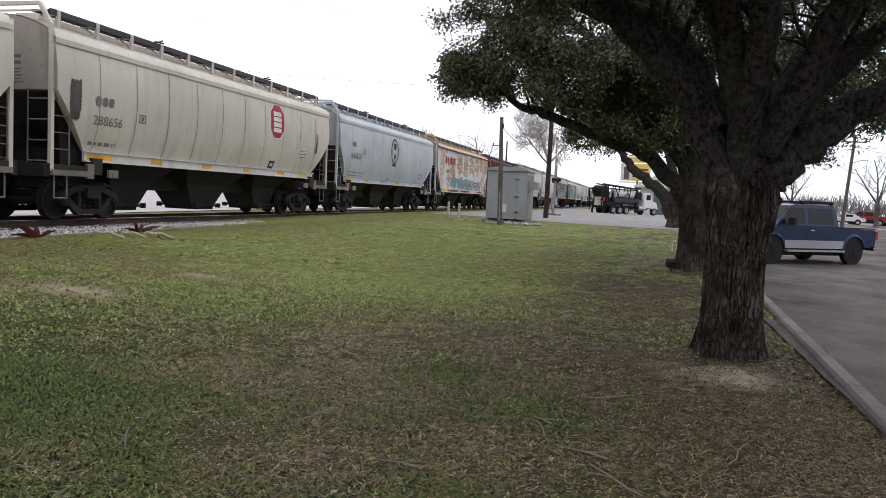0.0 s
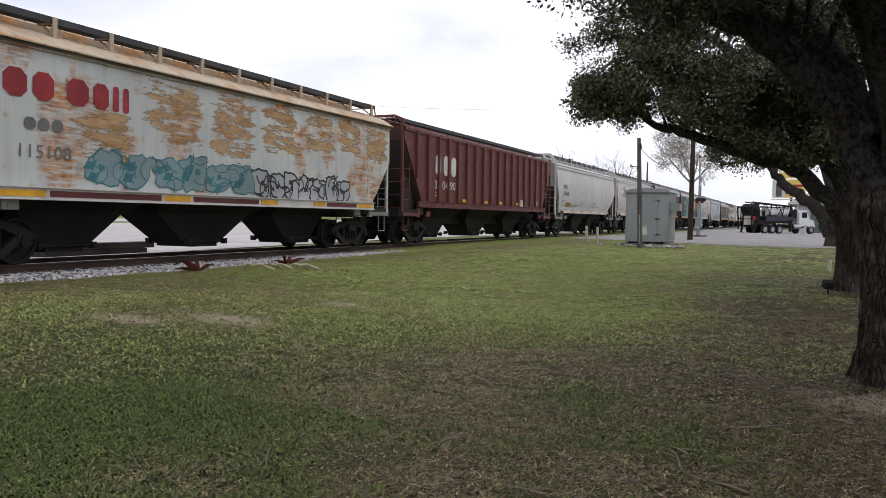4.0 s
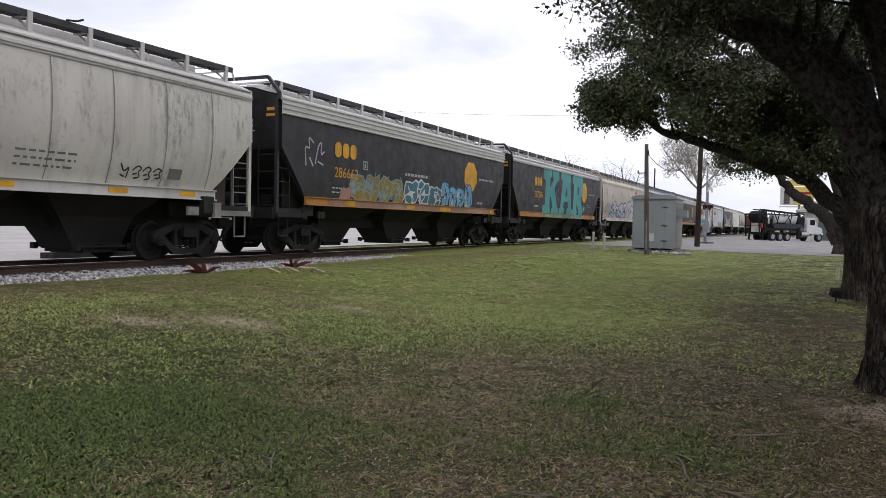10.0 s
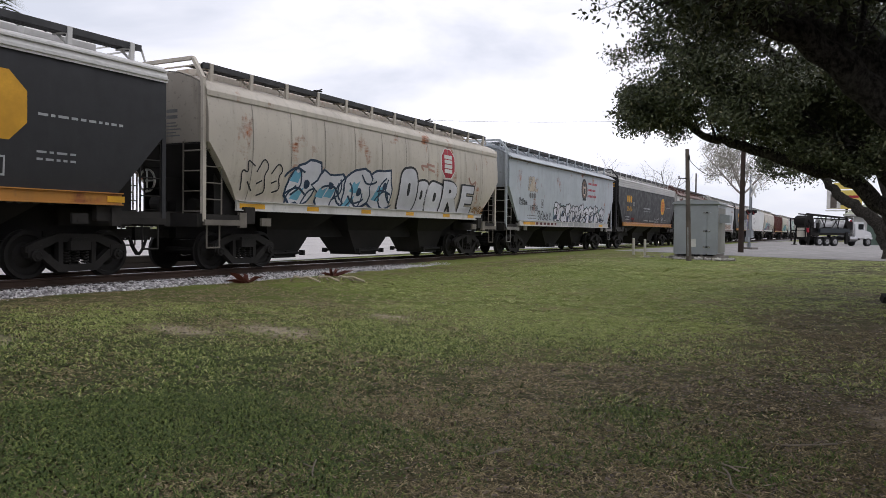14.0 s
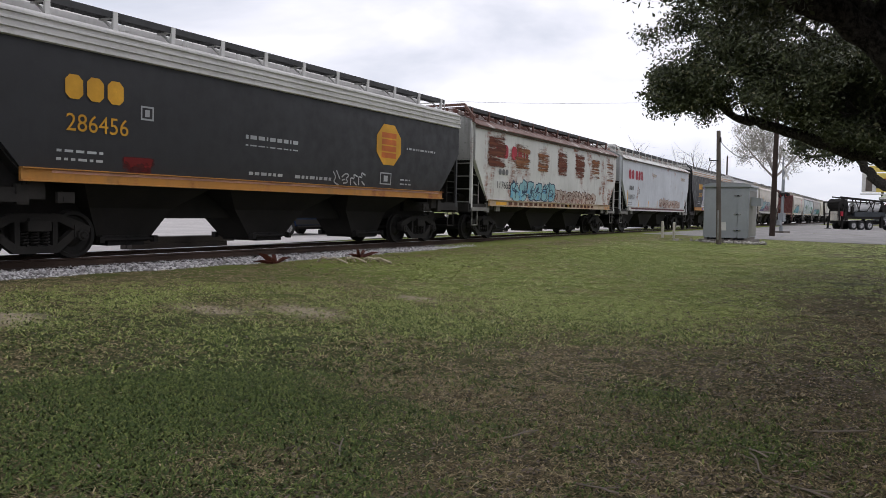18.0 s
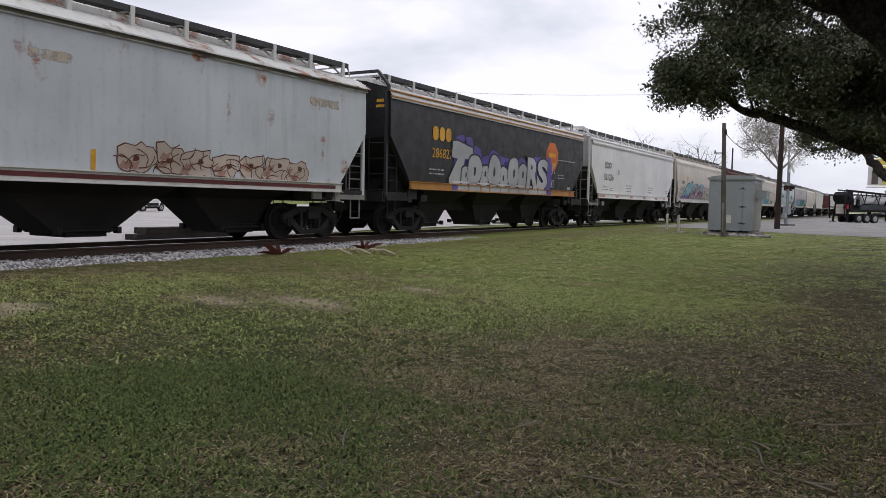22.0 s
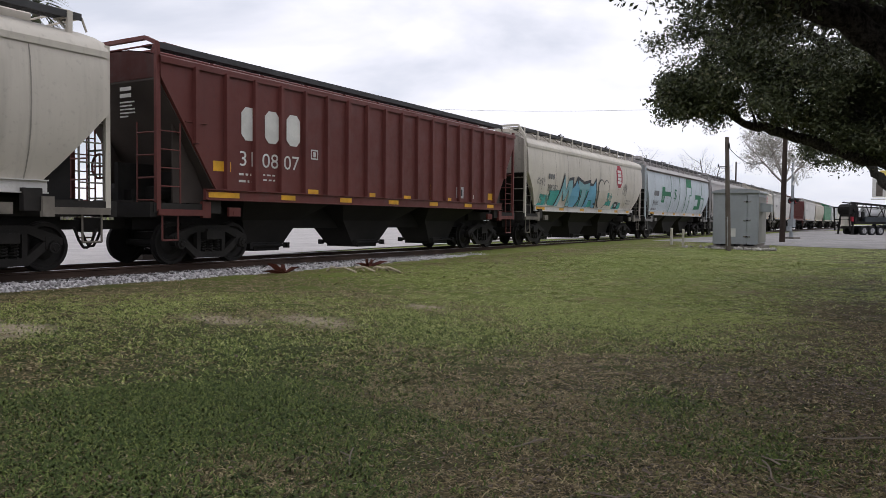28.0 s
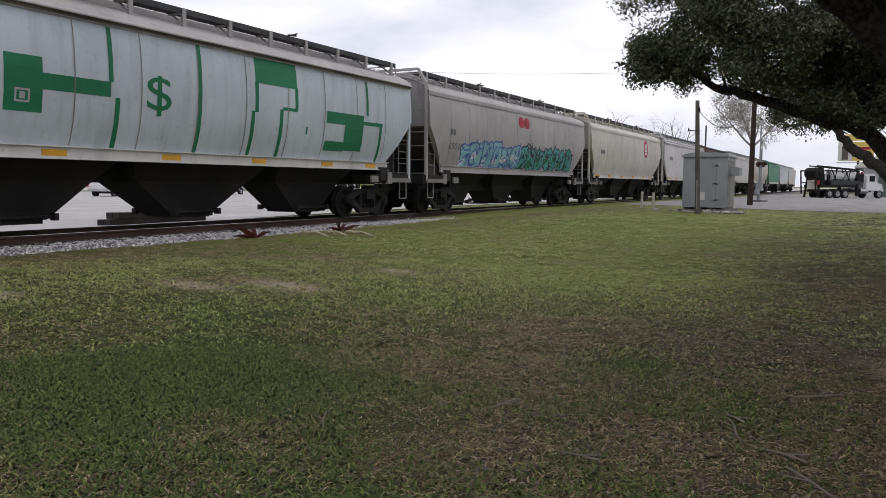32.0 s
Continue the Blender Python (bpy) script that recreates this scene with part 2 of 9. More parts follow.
def spread(lo, hi, fine_lo, fine_hi, step):
    a = list(np.arange(fine_lo, fine_hi + 1e-6, step))
    d, x = step, fine_hi
    while x < hi:
        d *= 1.35
        x = min(hi, x + d)
        a.append(x)
    d, x = step, fine_lo
    while x > lo:
        d *= 1.35
        x = max(lo, x - d)
        a.insert(0, x)
    return a


# turf: green grass, dormant straw-brown grass and bare soil in patches, told apart by where they lie
def turf_colors(t):
    """Green share and bare share of the lawn at a place, as sockets; the blades and the soil use the same."""
    big = tex_noise(t, 0.22, 4, space="World", rough=0.6)
    mid = tex_noise(t, 1.9, 7, space="World", rough=0.78, shift=(7, 3, 0))
    return big, mid


BARE = ((-6.85, 8.15, 0.72, 0.42), (-6.47, 10.5, 0.36, 0.24), (-7.75, 7.3, 0.55, 0.3), (-8.8, 5.0, 0.6, 0.42), (0.85, 7.75, 0.55, 0.5))
# places where the grass is thicker (+) or thinner (-): x, y, reach in x and y, amount
SPOTS = ((0.2, 5.2, 1.5, 2.2, -0.19), (1.4, 7.0, 1.6, 2.0, -0.18), (-4.7, 4.1, 1.1, 0.9, 0.60), (-5.6, 6.0, 1.2, 0.7, 0.30), (-4.8, 8.5, 1.3, 0.8, 0.50), (-4.0, 11.2, 1.6, 1.4, 0.50), (-6.3, 9.5, 0.4, 0.35, 0.5), (-1.7, 6.9, 0.6, 0.5, 0.35),
         (-0.7, 5.6, 0.8, 0.5, 0.35), (-6.0, 22.0, 5.0, 7.0, 0.40), (-2.6, 31.0, 5.0, 7.0, 0.40), (-4.0, 5.2, 0.5, 0.3, -0.30), (-3.5, 3.4, 0.5, 0.35, -0.33),
         (-3.1, 5.6, 0.8, 0.5, -0.21), (-2.0, 4.2, 0.8, 0.4, -0.24), (-2.0, 7.4, 0.8, 0.5, -0.18), (-0.9, 9.4, 1.0, 0.9, -0.21), (-0.1, 11.8, 1.2, 1.6, -0.27), (0.3, 18.0, 1.3, 3.0, -0.27), (-7.4, 7.8, 1.4, 0.8, -0.27))


def turf_mat(name, green, straw, soil):
    m, t, b = node_mat(name, 0.9, 0, 0.15)
    big, mid = turf_colors(t)
    g = t.nodes.new("ShaderNodeNewGeometry")
    sep = t.nodes.new("ShaderNodeSeparateXYZ")
    t.links.new(g.outputs["Position"], sep.inputs[0])
    # leaf fall and the trees' shade are both put into the colour, to the east
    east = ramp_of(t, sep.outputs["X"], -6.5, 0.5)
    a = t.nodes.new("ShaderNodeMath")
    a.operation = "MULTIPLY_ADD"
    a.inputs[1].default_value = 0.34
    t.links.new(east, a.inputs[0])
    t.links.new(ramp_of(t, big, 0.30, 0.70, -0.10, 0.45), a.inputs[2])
    s = t.nodes.new("ShaderNodeMath")
    s.operation = "ADD"
    t.links.new(a.outputs[0], s.inputs[0])
    t.links.new(ramp_of(t, mid, 0.34, 0.66, -0.42, 0.50), s.inputs[1])
    dry = ramp_of(t, s.outputs[0], 0.18, 0.72)
    c = mix_col(t, dry, green, straw)
    fine = tex_noise(t, 26, 4, space="World", rough=0.7)
    c = mix_col(t, times(t, ramp_of(t, fine, 0.35, 0.65), 0.75), c, soil)
    # brighter away from the trees, whose shade is put into the soil's colour
    unshaded = times(t, ramp_of(t, sep.outputs["Y"], 6.0, 15.0), ramp_of(t, sep.outputs["X"], -0.5, -4.0))
    c = mix_col(t, times(t, unshaded, 0.8), c, mix_col(t, dry, (0.165, 0.205, 0.040), (0.25, 0.205, 0.095)))
    # worn places where the soil shows
    rag = tex_noise(t, 4.2, 7, (1, 1, 1), 0.8, "World")
    for bx, by, rx, ry in BARE:
        d = t.nodes.new("ShaderNodeVectorMath")
        d.operation = "SUBTRACT"
        d.inputs[1].default_value = (bx, by, 0)
        t.links.new(g.outputs["Position"], d.inputs[0])
        q = t.nodes.new("ShaderNodeVectorMath")
        q.operation = "MULTIPLY"
        q.inputs[1].default_value = (1 / rx, 1 / ry, 0)
        t.links.new(d.outputs[0], q.inputs[0])
        ln = t.nodes.new("ShaderNodeVectorMath")
        ln.operation = "LENGTH"
        t.links.new(q.outputs[0], ln.inputs[0])
        w = t.nodes.new("ShaderNodeMath")
        w.operation = "MULTIPLY_ADD"
        w.inputs[1].default_value = 2.6
        t.links.new(rag, w.inputs[0])
        t.links.new(ln.outputs["Value"], w.inputs[2])
        pale = mix_col(t, ramp_of(t, fine, 0.35, 0.65), (0.22, 0.175, 0.125), (0.50, 0.42, 0.32))
        c = mix_col(t, times(t, ramp_of(t, w.outputs[0], 2.85, 1.85), 0.9), c, pale)
    bump(t, b, fine, 0.9, 0.03)
    t.links.new(c, b.inputs["Base Color"])
    return m


GREEN, STRAW, SOIL = (0.050, 0.066, 0.017), (0.100, 0.080, 0.042), (0.024, 0.019, 0.012)
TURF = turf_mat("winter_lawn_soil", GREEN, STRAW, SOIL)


def blade_mat(name, dark, mid, light):
    m, t, b = node_mat(name, 0.75, 0, 0.2)
    g = t.nodes.new("ShaderNodeNewGeometry")
    isl = g.outputs["Random Per Island"]
    c = mix_col(t, ramp_of(t, isl, 0.0, 0.6), dark, mid)
    c = mix_col(t, ramp_of(t, isl, 0.6, 1.0), c, light)
    c = mix_col(t, times(t, ramp_of(t, tex_noise(t, 0.7, 3, space="World"), 0.35, 0.65), 0.2), c, mid)
    # tufts differ from one another, a hand's breadth across
    tuft = times(t, ramp_of(t, tex_noise(t, 13.0, 3, space="World", rough=0.7), 0.58, 0.40), 0.26)
    t.links.new(mix_col(t, tuft, c, tuple(v * 0.35 for v in dark)), b.inputs["Base Color"])
    return m


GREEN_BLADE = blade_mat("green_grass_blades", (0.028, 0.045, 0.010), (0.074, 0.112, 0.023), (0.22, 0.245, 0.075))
# brighter copy of the green blades, for grass out of the trees' shade
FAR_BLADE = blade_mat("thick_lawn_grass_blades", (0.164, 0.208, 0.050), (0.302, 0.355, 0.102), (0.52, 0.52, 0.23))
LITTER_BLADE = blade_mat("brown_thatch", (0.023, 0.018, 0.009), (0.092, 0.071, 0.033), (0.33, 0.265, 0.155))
STRAW_BLADE = blade_mat("dormant_grass_blades", (0.084, 0.065, 0.032), (0.218, 0.170, 0.082), (0.49, 0.40, 0.24))

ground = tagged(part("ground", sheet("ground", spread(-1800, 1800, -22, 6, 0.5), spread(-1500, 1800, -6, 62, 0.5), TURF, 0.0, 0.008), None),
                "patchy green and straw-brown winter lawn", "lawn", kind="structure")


def asphalt(name, col, light, crack=True):
    m, t, b = node_mat(name, 0.9, 0, 0.25)
    blot = ramp_of(t, tex_noise(t, 0.55, 6, (1, 0.6, 1), space="World", rough=0.65), 0.38, 0.62)
    c = mix_col(t, blot, col, light)
    fine = tex_noise(t, 30, 3, space="World", rough=0.7)
    c = mix_col(t, times(t, ramp_of(t, fine, 0.4, 0.7), 0.5), c, tuple(v * 0.55 for v in col))
    if crack:
        v = t.nodes.new("ShaderNodeTexVoronoi")
        v.feature = "DISTANCE_TO_EDGE"
        v.inputs["Scale"].default_value = 0.8
        g = t.nodes.new("ShaderNodeNewGeometry")
        t.links.new(g.outputs["Position"], v.inputs["Vector"])
        c = mix_col(t, ramp_of(t, v.outputs["Distance"], 0.0, 0.012, 0.35, 0.0), c, (0.04, 0.038, 0.035))
    t.links.new(c, b.inputs["Base Color"])
    bump(t, b, fine, 0.6, 0.015)
    return m


LOT = asphalt("worn_pale_asphalt", (0.050, 0.042, 0.037), (0.150, 0.132, 0.120))
CONCRETE = asphalt("sun_bleached_concrete", (0.42, 0.395, 0.385), (0.52, 0.495, 0.48))
ROAD = asphalt("pale_road_asphalt", (0.25, 0.24, 0.235), (0.34, 0.325, 0.315))
KERB_MAT = plain("weathered_kerb_concrete", (0.190, 0.172, 0.155), 0.9, 0, 0.35, 3, 0.5, 0.01)

parking_lot = tagged(part("parking_lot", sheet("parking_lot", spread(1.0, 75, 1.0, 16, 0.4), spread(-30, 110, -2, 44, 0.5), LOT, 0.035, 0.004,
                     lambda x, y: x > KERB(y) - 0.1), None), "worn pale asphalt parking lot with dark stains", "parking lot", kind="structure")
crossing_road = tagged(part("road", sheet("road", spread(-120, 40, -24, 10, 0.8), spread(43.0, 64, 43.0, 64, 0.8), ROAD, 0.02, 0.003,
                       lambda x, y: (y > 43.2 - 0.12 * x - 4.5) & (abs(x - TRACK_X) > 2.2) & ((x < KERB(y) + 0.2) | (y > 44))), None), "pale asphalt road that crosses the track", "road", kind="structure")
apron = tagged(part("forecourt", sheet("forecourt", spread(-11, 60, -11, 12, 2.0), spread(63.5, 150, 63.5, 130, 2.0), ROAD, 0.03, 0.004), None), "wide pale asphalt forecourt beyond the road", "pavement", kind="structure")
west_lot = tagged(part("pavement", sheet("pavement", spread(-150, -17.3, -40, -17.3, 1.0), spread(-420, 700, -10, 60, 1.5), CONCRETE, 0.03, 0.003,
                  lambda x, y: (x > -75) | (x < -90)), None), "bleached concrete yard beyond the track", "pavement", kind="structure")

# kerb of cast lengths, rounded edges
kerb = thing("kerb", "weathered grey concrete kerb along the parking lot", "kerb", kind="structure")
ks = Shape()
ks.prism([(-0.09, -0.25), (-0.09, 0.10), (-0.07, 0.13), (0.05, 0.13), (0.08, 0.10), (0.10, -0.25)], "y", -1.49, 1.49)
kerb_mesh = ks.mesh("kerb_stone", KERB_MAT)
for i in range(16):
    y0 = -3 + 3 * i
    part("kerb_stone", kerb_mesh, None, kerb, at=pose(KERB(y0), y0, float(ground_z(KERB(y0) + 0.2, y0)), 0, 0, -1.95))

# ---- the track ----
m_stone, t_, b_ = node_mat("pale_ballast", 0.95, 0, 0.2)
isl_ = t_.nodes.new("ShaderNodeNewGeometry").outputs["Random Per Island"]
t_.links.new(mix_col(t_, ramp_of(t_, isl_, 0, 1), (0.13, 0.12, 0.12), (0.66, 0.64, 0.64)), b_.inputs["Base Color"])
BALLAST = m_stone
BALLAST_BED = plain("ballast_bed", (0.22, 0.21, 0.205), 0.95, 0, 0.6, 6, 1.0, 0.05)
bed = Shape()


def bed_edge(y):
    """How far the stones reach from the middle of the track on the lawn's side."""
    return np.interp(y, (8, 13, 19, 27, 43), (1.85, 2.1, 2.4, 2.7, 2.9))


BED_Z = RAIL_Z - 0.18
for ys in (TRACK_STATIONS, [64, 130, 400, 900]):
    bed.loft([[(float(track_x(y)) + u, y, z) for u, z in ((-3.6, 0.1), (-2.0, BED_Z), (float(bed_edge(y)) - 0.30, BED_Z), (float(bed_edge(y)), 0.36), (float(bed_edge(y)) + 0.05, 0.1))] for y in ys])
tagged(part("ballast_bed", bed, BALLAST_BED), "bed of pale crushed stone under the track", "ballast", kind="structure")

rng = np.random.default_rng(11)
ICO = np.array([(0, 0, 1), (0.9, 0, 0.1), (0, 0.9, -0.1), (-0.9, 0, 0.1), (0, -0.9, -0.05), (0, 0, -1)], float)
ICF = np.array([(0, 1, 2), (0, 2, 3), (0, 3, 4), (0, 4, 1), (5, 2, 1), (5, 3, 2), (5, 4, 3), (5, 1, 4)])


def stones(n, x_of, y_of, z_of, size):
    p = np.stack([x_of, y_of, z_of], 1)
    s = size[:, None, None] * rng.uniform(0.7, 1.2, (n, 6, 3)) * (1.08, 1.08, 0.72)
    ang = rng.uniform(0, 6.28, n)
    v = ICO[None] * s
    c, sn = np.cos(ang)[:, None], np.sin(ang)[:, None]
    v = np.stack([v[..., 0] * c - v[..., 1] * sn, v[..., 0] * sn + v[..., 1] * c, v[..., 2]], -1) + p[:, None]
    f = ICF[None] + (np.arange(n) * 6)[:, None, None]
    return v.reshape(-1, 3), f.reshape(-1, 3)


def bed_z(u, y):
    return BED_Z - np.clip((u - bed_edge(y) + 0.30) / 0.30, 0, 1.15) * (BED_Z - 0.36)


N_ST = 31000
yy = np.concatenate([rng.uniform(4, 30, N_ST // 2), rng.uniform(30, 43, N_ST // 5), rng.uniform(-6, 4, N_ST - N_ST // 2 - N_ST // 5)])
uu = np.where(rng.uniform(0, 1, N_ST) < 0.75, 0.8 + (bed_edge(yy) - 0.75 + 0.12 * rng.normal(0, 1, N_ST)) * rng.uniform(0, 1, N_ST) ** 0.8, rng.uniform(-2.2, 0.9, N_ST))
sv, sf = stones(N_ST, track_x(yy) + uu, yy, bed_z(uu, yy) + 0.006, rng.uniform(0.020, 0.050, N_ST))
tagged(part("ballast_stones", np_mesh("ballast_stones", sv, sf, BALLAST), None), "loose pale grey crushed ballast stones", "ballast", kind="stuff")

track = thing("railway_track", "rusty steel rails on dark wooden ties", "railway track", kind="structure")
rail_profile = [(-0.07, -0.17), (0.07, -0.17), (0.07, -0.15), (0.012, -0.13), (0.012, -0.045), (0.036, -0.035), (0.036, -0.004), (0.03, 0.0), (-0.03, 0.0), (-0.036, -0.004), (-0.036, -0.035), (-0.012, -0.045), (-0.012, -0.13), (-0.07, -0.15)]
for sx in (-0.754, 0.754):
    for ys in (TRACK_STATIONS[:6], TRACK_STATIONS[5:13], TRACK_STATIONS[12:], [43, 160], [160, 400], [400, 900]):
        rs = Shape().loft([[(float(track_x(y)) + sx + a, y, RAIL_Z + b) for a, b in rail_profile] for y in ys])
        rail = part("rail", rs, RAIL_SIDE, track)
        cap = Shape().loft([[(float(track_x(y)) + sx + a, y, RAIL_Z + b) for a, b in ((-0.027, -0.001), (0.027, -0.001), (0.025, 0.003), (-0.025, 0.003))] for y in ys])
        part("running_surface", cap, RAIL_TOP, rail, "bright worn rail top")
tie_mesh = Shape().box((0, 0, 0), (2.6, 0.23, 0.18)).mesh("tie", TIE_WOOD)
for i in range(96):
    part("tie", tie_mesh, None, track, at=pose(float(track_x(-4 + 0.52 * i)) + random.uniform(-0.04, 0.04), -4 + 0.52 * i, RAIL_Z - 0.245, 0, 0, random.uniform(-1, 1)))

# ---- the train: covered hopper cars ----
UNIT = 12.8                     # from the eye to the near sides of the cars
SPEED = 0.7886 * UNIT
WHEEL_R = 0.457
TRAIN, WHEELSETS, MESHES = [], [], {}

# half width over height above the rail, from sill to eave, then over the roof to its ridge
SIDES = {
    "round": [(1.28, 1.62), (1.38, 1.86), (1.48, 2.18), (1.545, 2.56), (1.575, 3.01), (1.57, 3.41), (1.54, 3.78), (1.48, 4.12)],
    "flat": [(1.50, 1.62), (1.53, 1.86), (1.55, 2.18), (1.56, 2.56), (1.57, 3.01), (1.57, 3.41), (1.565, 3.78), (1.55, 4.16)],
    "low": [(1.52, 1.44), (1.54, 1.80), (1.55, 2.18), (1.56, 2.56), (1.565, 3.01), (1.565, 3.41), (1.56, 3.78), (1.55, 4.14)],
    "rib": [(1.50, 1.60), (1.50, 1.86), (1.50, 2.18), (1.50, 2.56), (1.50, 3.01), (1.50, 3.41), (1.50, 3.78), (1.50, 4.28)],
}
ROOFS = {
    "round": [(1.46, 4.20), (1.36, 4.31), (1.05, 4.45), (0.6, 4.60), (0, 4.68)],
    "flat": [(1.53, 4.24), (1.48, 4.36), (1.40, 4.40), (1.05, 4.48), (0.6, 4.61), (0, 4.69)],
    "low": [(1.50, 4.24), (1.30, 4.36), (1.05, 4.46), (0.6, 4.61), (0, 4.69)],
    "rib": [(1.48, 4.32), (1.0, 4.42), (0.5, 4.50), (0, 4.52)],
}
RUN = {"round": 1.2, "flat": 1.2, "low": 1.1, "rib": 1.5}
CUT_Z = {"round": 2.98, "flat": 2.98, "low": 2.9, "rib": 3.9}


def side_x(kind, z):
    p = SIDES[kind]
    return float(np.interp(z, [q[1] for q in p], [q[0] for q in p]))


def shell(kind, length):
    """The closed body: sides cut away at the lower corners, sloped end sheets, gabled roof."""
    prof, roof, cut = SIDES[kind], ROOFS[kind], CUT_Z[kind]
    h = length / 2
    low = prof[0][1]
    run = RUN[kind]
    stations = [-h, -h + run * 0.25, -h + run * 0.5, -h + run * 0.75, -h + run, -h + run + 0.02]
    stations += [s for s in np.linspace(-h + run + 0.8, 0, 6)]
    stations = stations + [-s for s in reversed(stations[:-1])]
    s = Shape()
    rings = []
    for y in stations:
        d = h - abs(y)
        zb = cut - (cut - low) * min(1, d / run)
        ring = []
        zs = [max(z, zb + 0.002 * i) for i, (x, z) in enumerate(prof)]
        right = [(float(np.interp(z, [q[1] for q in prof], [q[0] for q in prof])), z) for z in zs]
        right += roof
        ring = [(x, y, z) for x, z in right] + [(-x, y, z) for x, z in reversed(right[:-1])]
        rings.append(ring)
    s.loft(rings)
    return s


def soft_edges(me):
    """Smooth over gentle bends, sharp at corners."""
    me.shade_smooth()
    me.set_sharp_from_angle(angle=0.42)
    return me


def slope_sheet(kind):
    """The dark sheet that closes the end below the body, with its stiffeners."""
    cut, low, run = CUT_Z[kind], SIDES[kind][0][1], RUN[kind]
    s = Shape()
    x0, x1 = 1.40, SIDES[kind][0][0] - 0.03
    s.loft([[(-x0, 0.0, cut - 0.05), (x0, 0.0, cut - 0.05), (x0, 0.0, cut - 0.01), (-x0, 0.0, cut - 0.01)],
            [(-x1, -run, low - 0.06), (x1, -run, low - 0.06), (x1, -run, low - 0.02), (-x1, -run, low - 0.02)]])
    return s


def cached(key, make):
    if key not in MESHES:
        MESHES[key] = make()
    return MESHES[key]


def ladder(w, z0, z1, n, r=0.016):
    s = Shape()
    for y in (-w / 2, w / 2):
        s.box((0, y, (z0 + z1) / 2), (0.02, 0.035, z1 - z0))
    for k in range(n):
        z = z0 + (k + 0.5) * (z1 - z0) / n
        s.tube((0, -w / 2, z), (0, w / 2, z), r, 5)
    return s


def hopper_bay(back, ahead, kind, peak):
    """A funnel round its outlet; back and ahead: how far it reaches along the car at the top."""
    w = SIDES[kind][0][0] - 0.04
    s = Shape()
    zt, zm, zb, b = SIDES[kind][0][1] + 0.02, 0.98, 0.27, 0.6

    reach = 0.76 if peak else 0.56

    def ring(hw, y0, y1, z):
        return [(-hw, y1, z), (hw, y1, z), (hw, y0, z), (-hw, y0, z)]
    s.loft([ring(w, -back, ahead, zt), ring(0.66, -back * reach, ahead * reach, zm + (0.06 if peak else 0)), ring(0.5, -b, b, zb)])
    return s


def outlet_gate():
    s = Shape()
    s.box((0, 0, 0.36), (1.2, 1.1, 0.10))
    s.box((0, 0, 0.26), (1.2, 0.9, 0.12))
    for x in (-0.66, 0.66):
        s.tube((x, -0.62, 0.33), (x, 0.62, 0.33), 0.035, 6)
        s.box((x, -0.66, 0.33), (0.14, 0.10, 0.14))
        s.box((x, 0.66, 0.33), (0.14, 0.10, 0.14))
        s.tube((x * 0.6, 0, 0.35), (x, 0, 0.33), 0.05, 6)
    return s


def side_frame():
    """A cast truck side frame with its window for the springs and its journal jaws."""
    s = Shape()
    top = [(-1.08, 0.62), (-0.9, 0.70), (-0.45, 0.86), (0.45, 0.86), (0.9, 0.70), (1.08, 0.62), (1.08, 0.50), (0.8, 0.54), (0.45, 0.70), (-0.45, 0.70), (-0.8, 0.54), (-1.08, 0.50)]
    s.prism(top, "x", -0.07, 0.07)
    low = [(-0.88, 0.50), (-0.72, 0.56), (-0.36, 0.27), (0.36, 0.27), (0.72, 0.56), (0.88, 0.50), (0.42, 0.13), (-0.42, 0.13)]
    s.prism(low, "x", -0.07, 0.07)
    for y in (-0.36, 0.36):
        s.box((0, y, 0.49), (0.13, 0.10, 0.46))
    for y in (-0.89, 0.89):
        s.box((0, y, 0.53), (0.17, 0.30, 0.22))
    s.box((0.02, 0, 0.63), (0.30, 0.44, 0.18))
    return s


def coil_spring():
    rings = []
    for k in range(33):
        a = k * 0.92
        c, s_ = math.cos(a), math.sin(a)
        rings.append([((0.07 + 0.018 * math.cos(q)) * c, (0.07 + 0.018 * math.cos(q)) * s_, 0.27 + 0.0083 * k + 0.018 * math.sin(q)) for q in (0, 1.257, 2.513, 3.77, 5.027)])
    return Shape().loft(rings)


def wheelset():
    s = Shape()
    n = 28
    for sx in (-1, 1):
        prof = [(0.66, 0.10), (0.66, 0.34), (0.69, 0.385), (0.695, WHEEL_R + 0.026), (0.725, WHEEL_R + 0.024), (0.735, WHEEL_R), (0.83, WHEEL_R - 0.006), (0.83, 0.385), (0.775, 0.36), (0.74, 0.24), (0.80, 0.16), (0.82, 0.10)]
        s.loft([[(sx * x, r * math.cos(a), r * math.sin(a)) for a in [k * 2 * math.pi / n for k in range(n)]] for x, r in (prof if sx < 0 else prof)])
    s.tube((-1.08, 0, 0), (1.08, 0, 0), 0.075, 12)
    return s


def bearing():
    s = Shape()
    s.tube((0, 0, 0), (0.12, 0, 0), 0.115, 12)
    s.tube((0.12, 0, 0), (0.15, 0, 0), 0.085, 12, 0.06)
    for k in range(3):
        a = k * 2.094
        s.tube((0.14, 0.055 * math.cos(a), 0.055 * math.sin(a)), (0.165, 0.055 * math.cos(a), 0.055 * math.sin(a)), 0.016, 6)
    return s


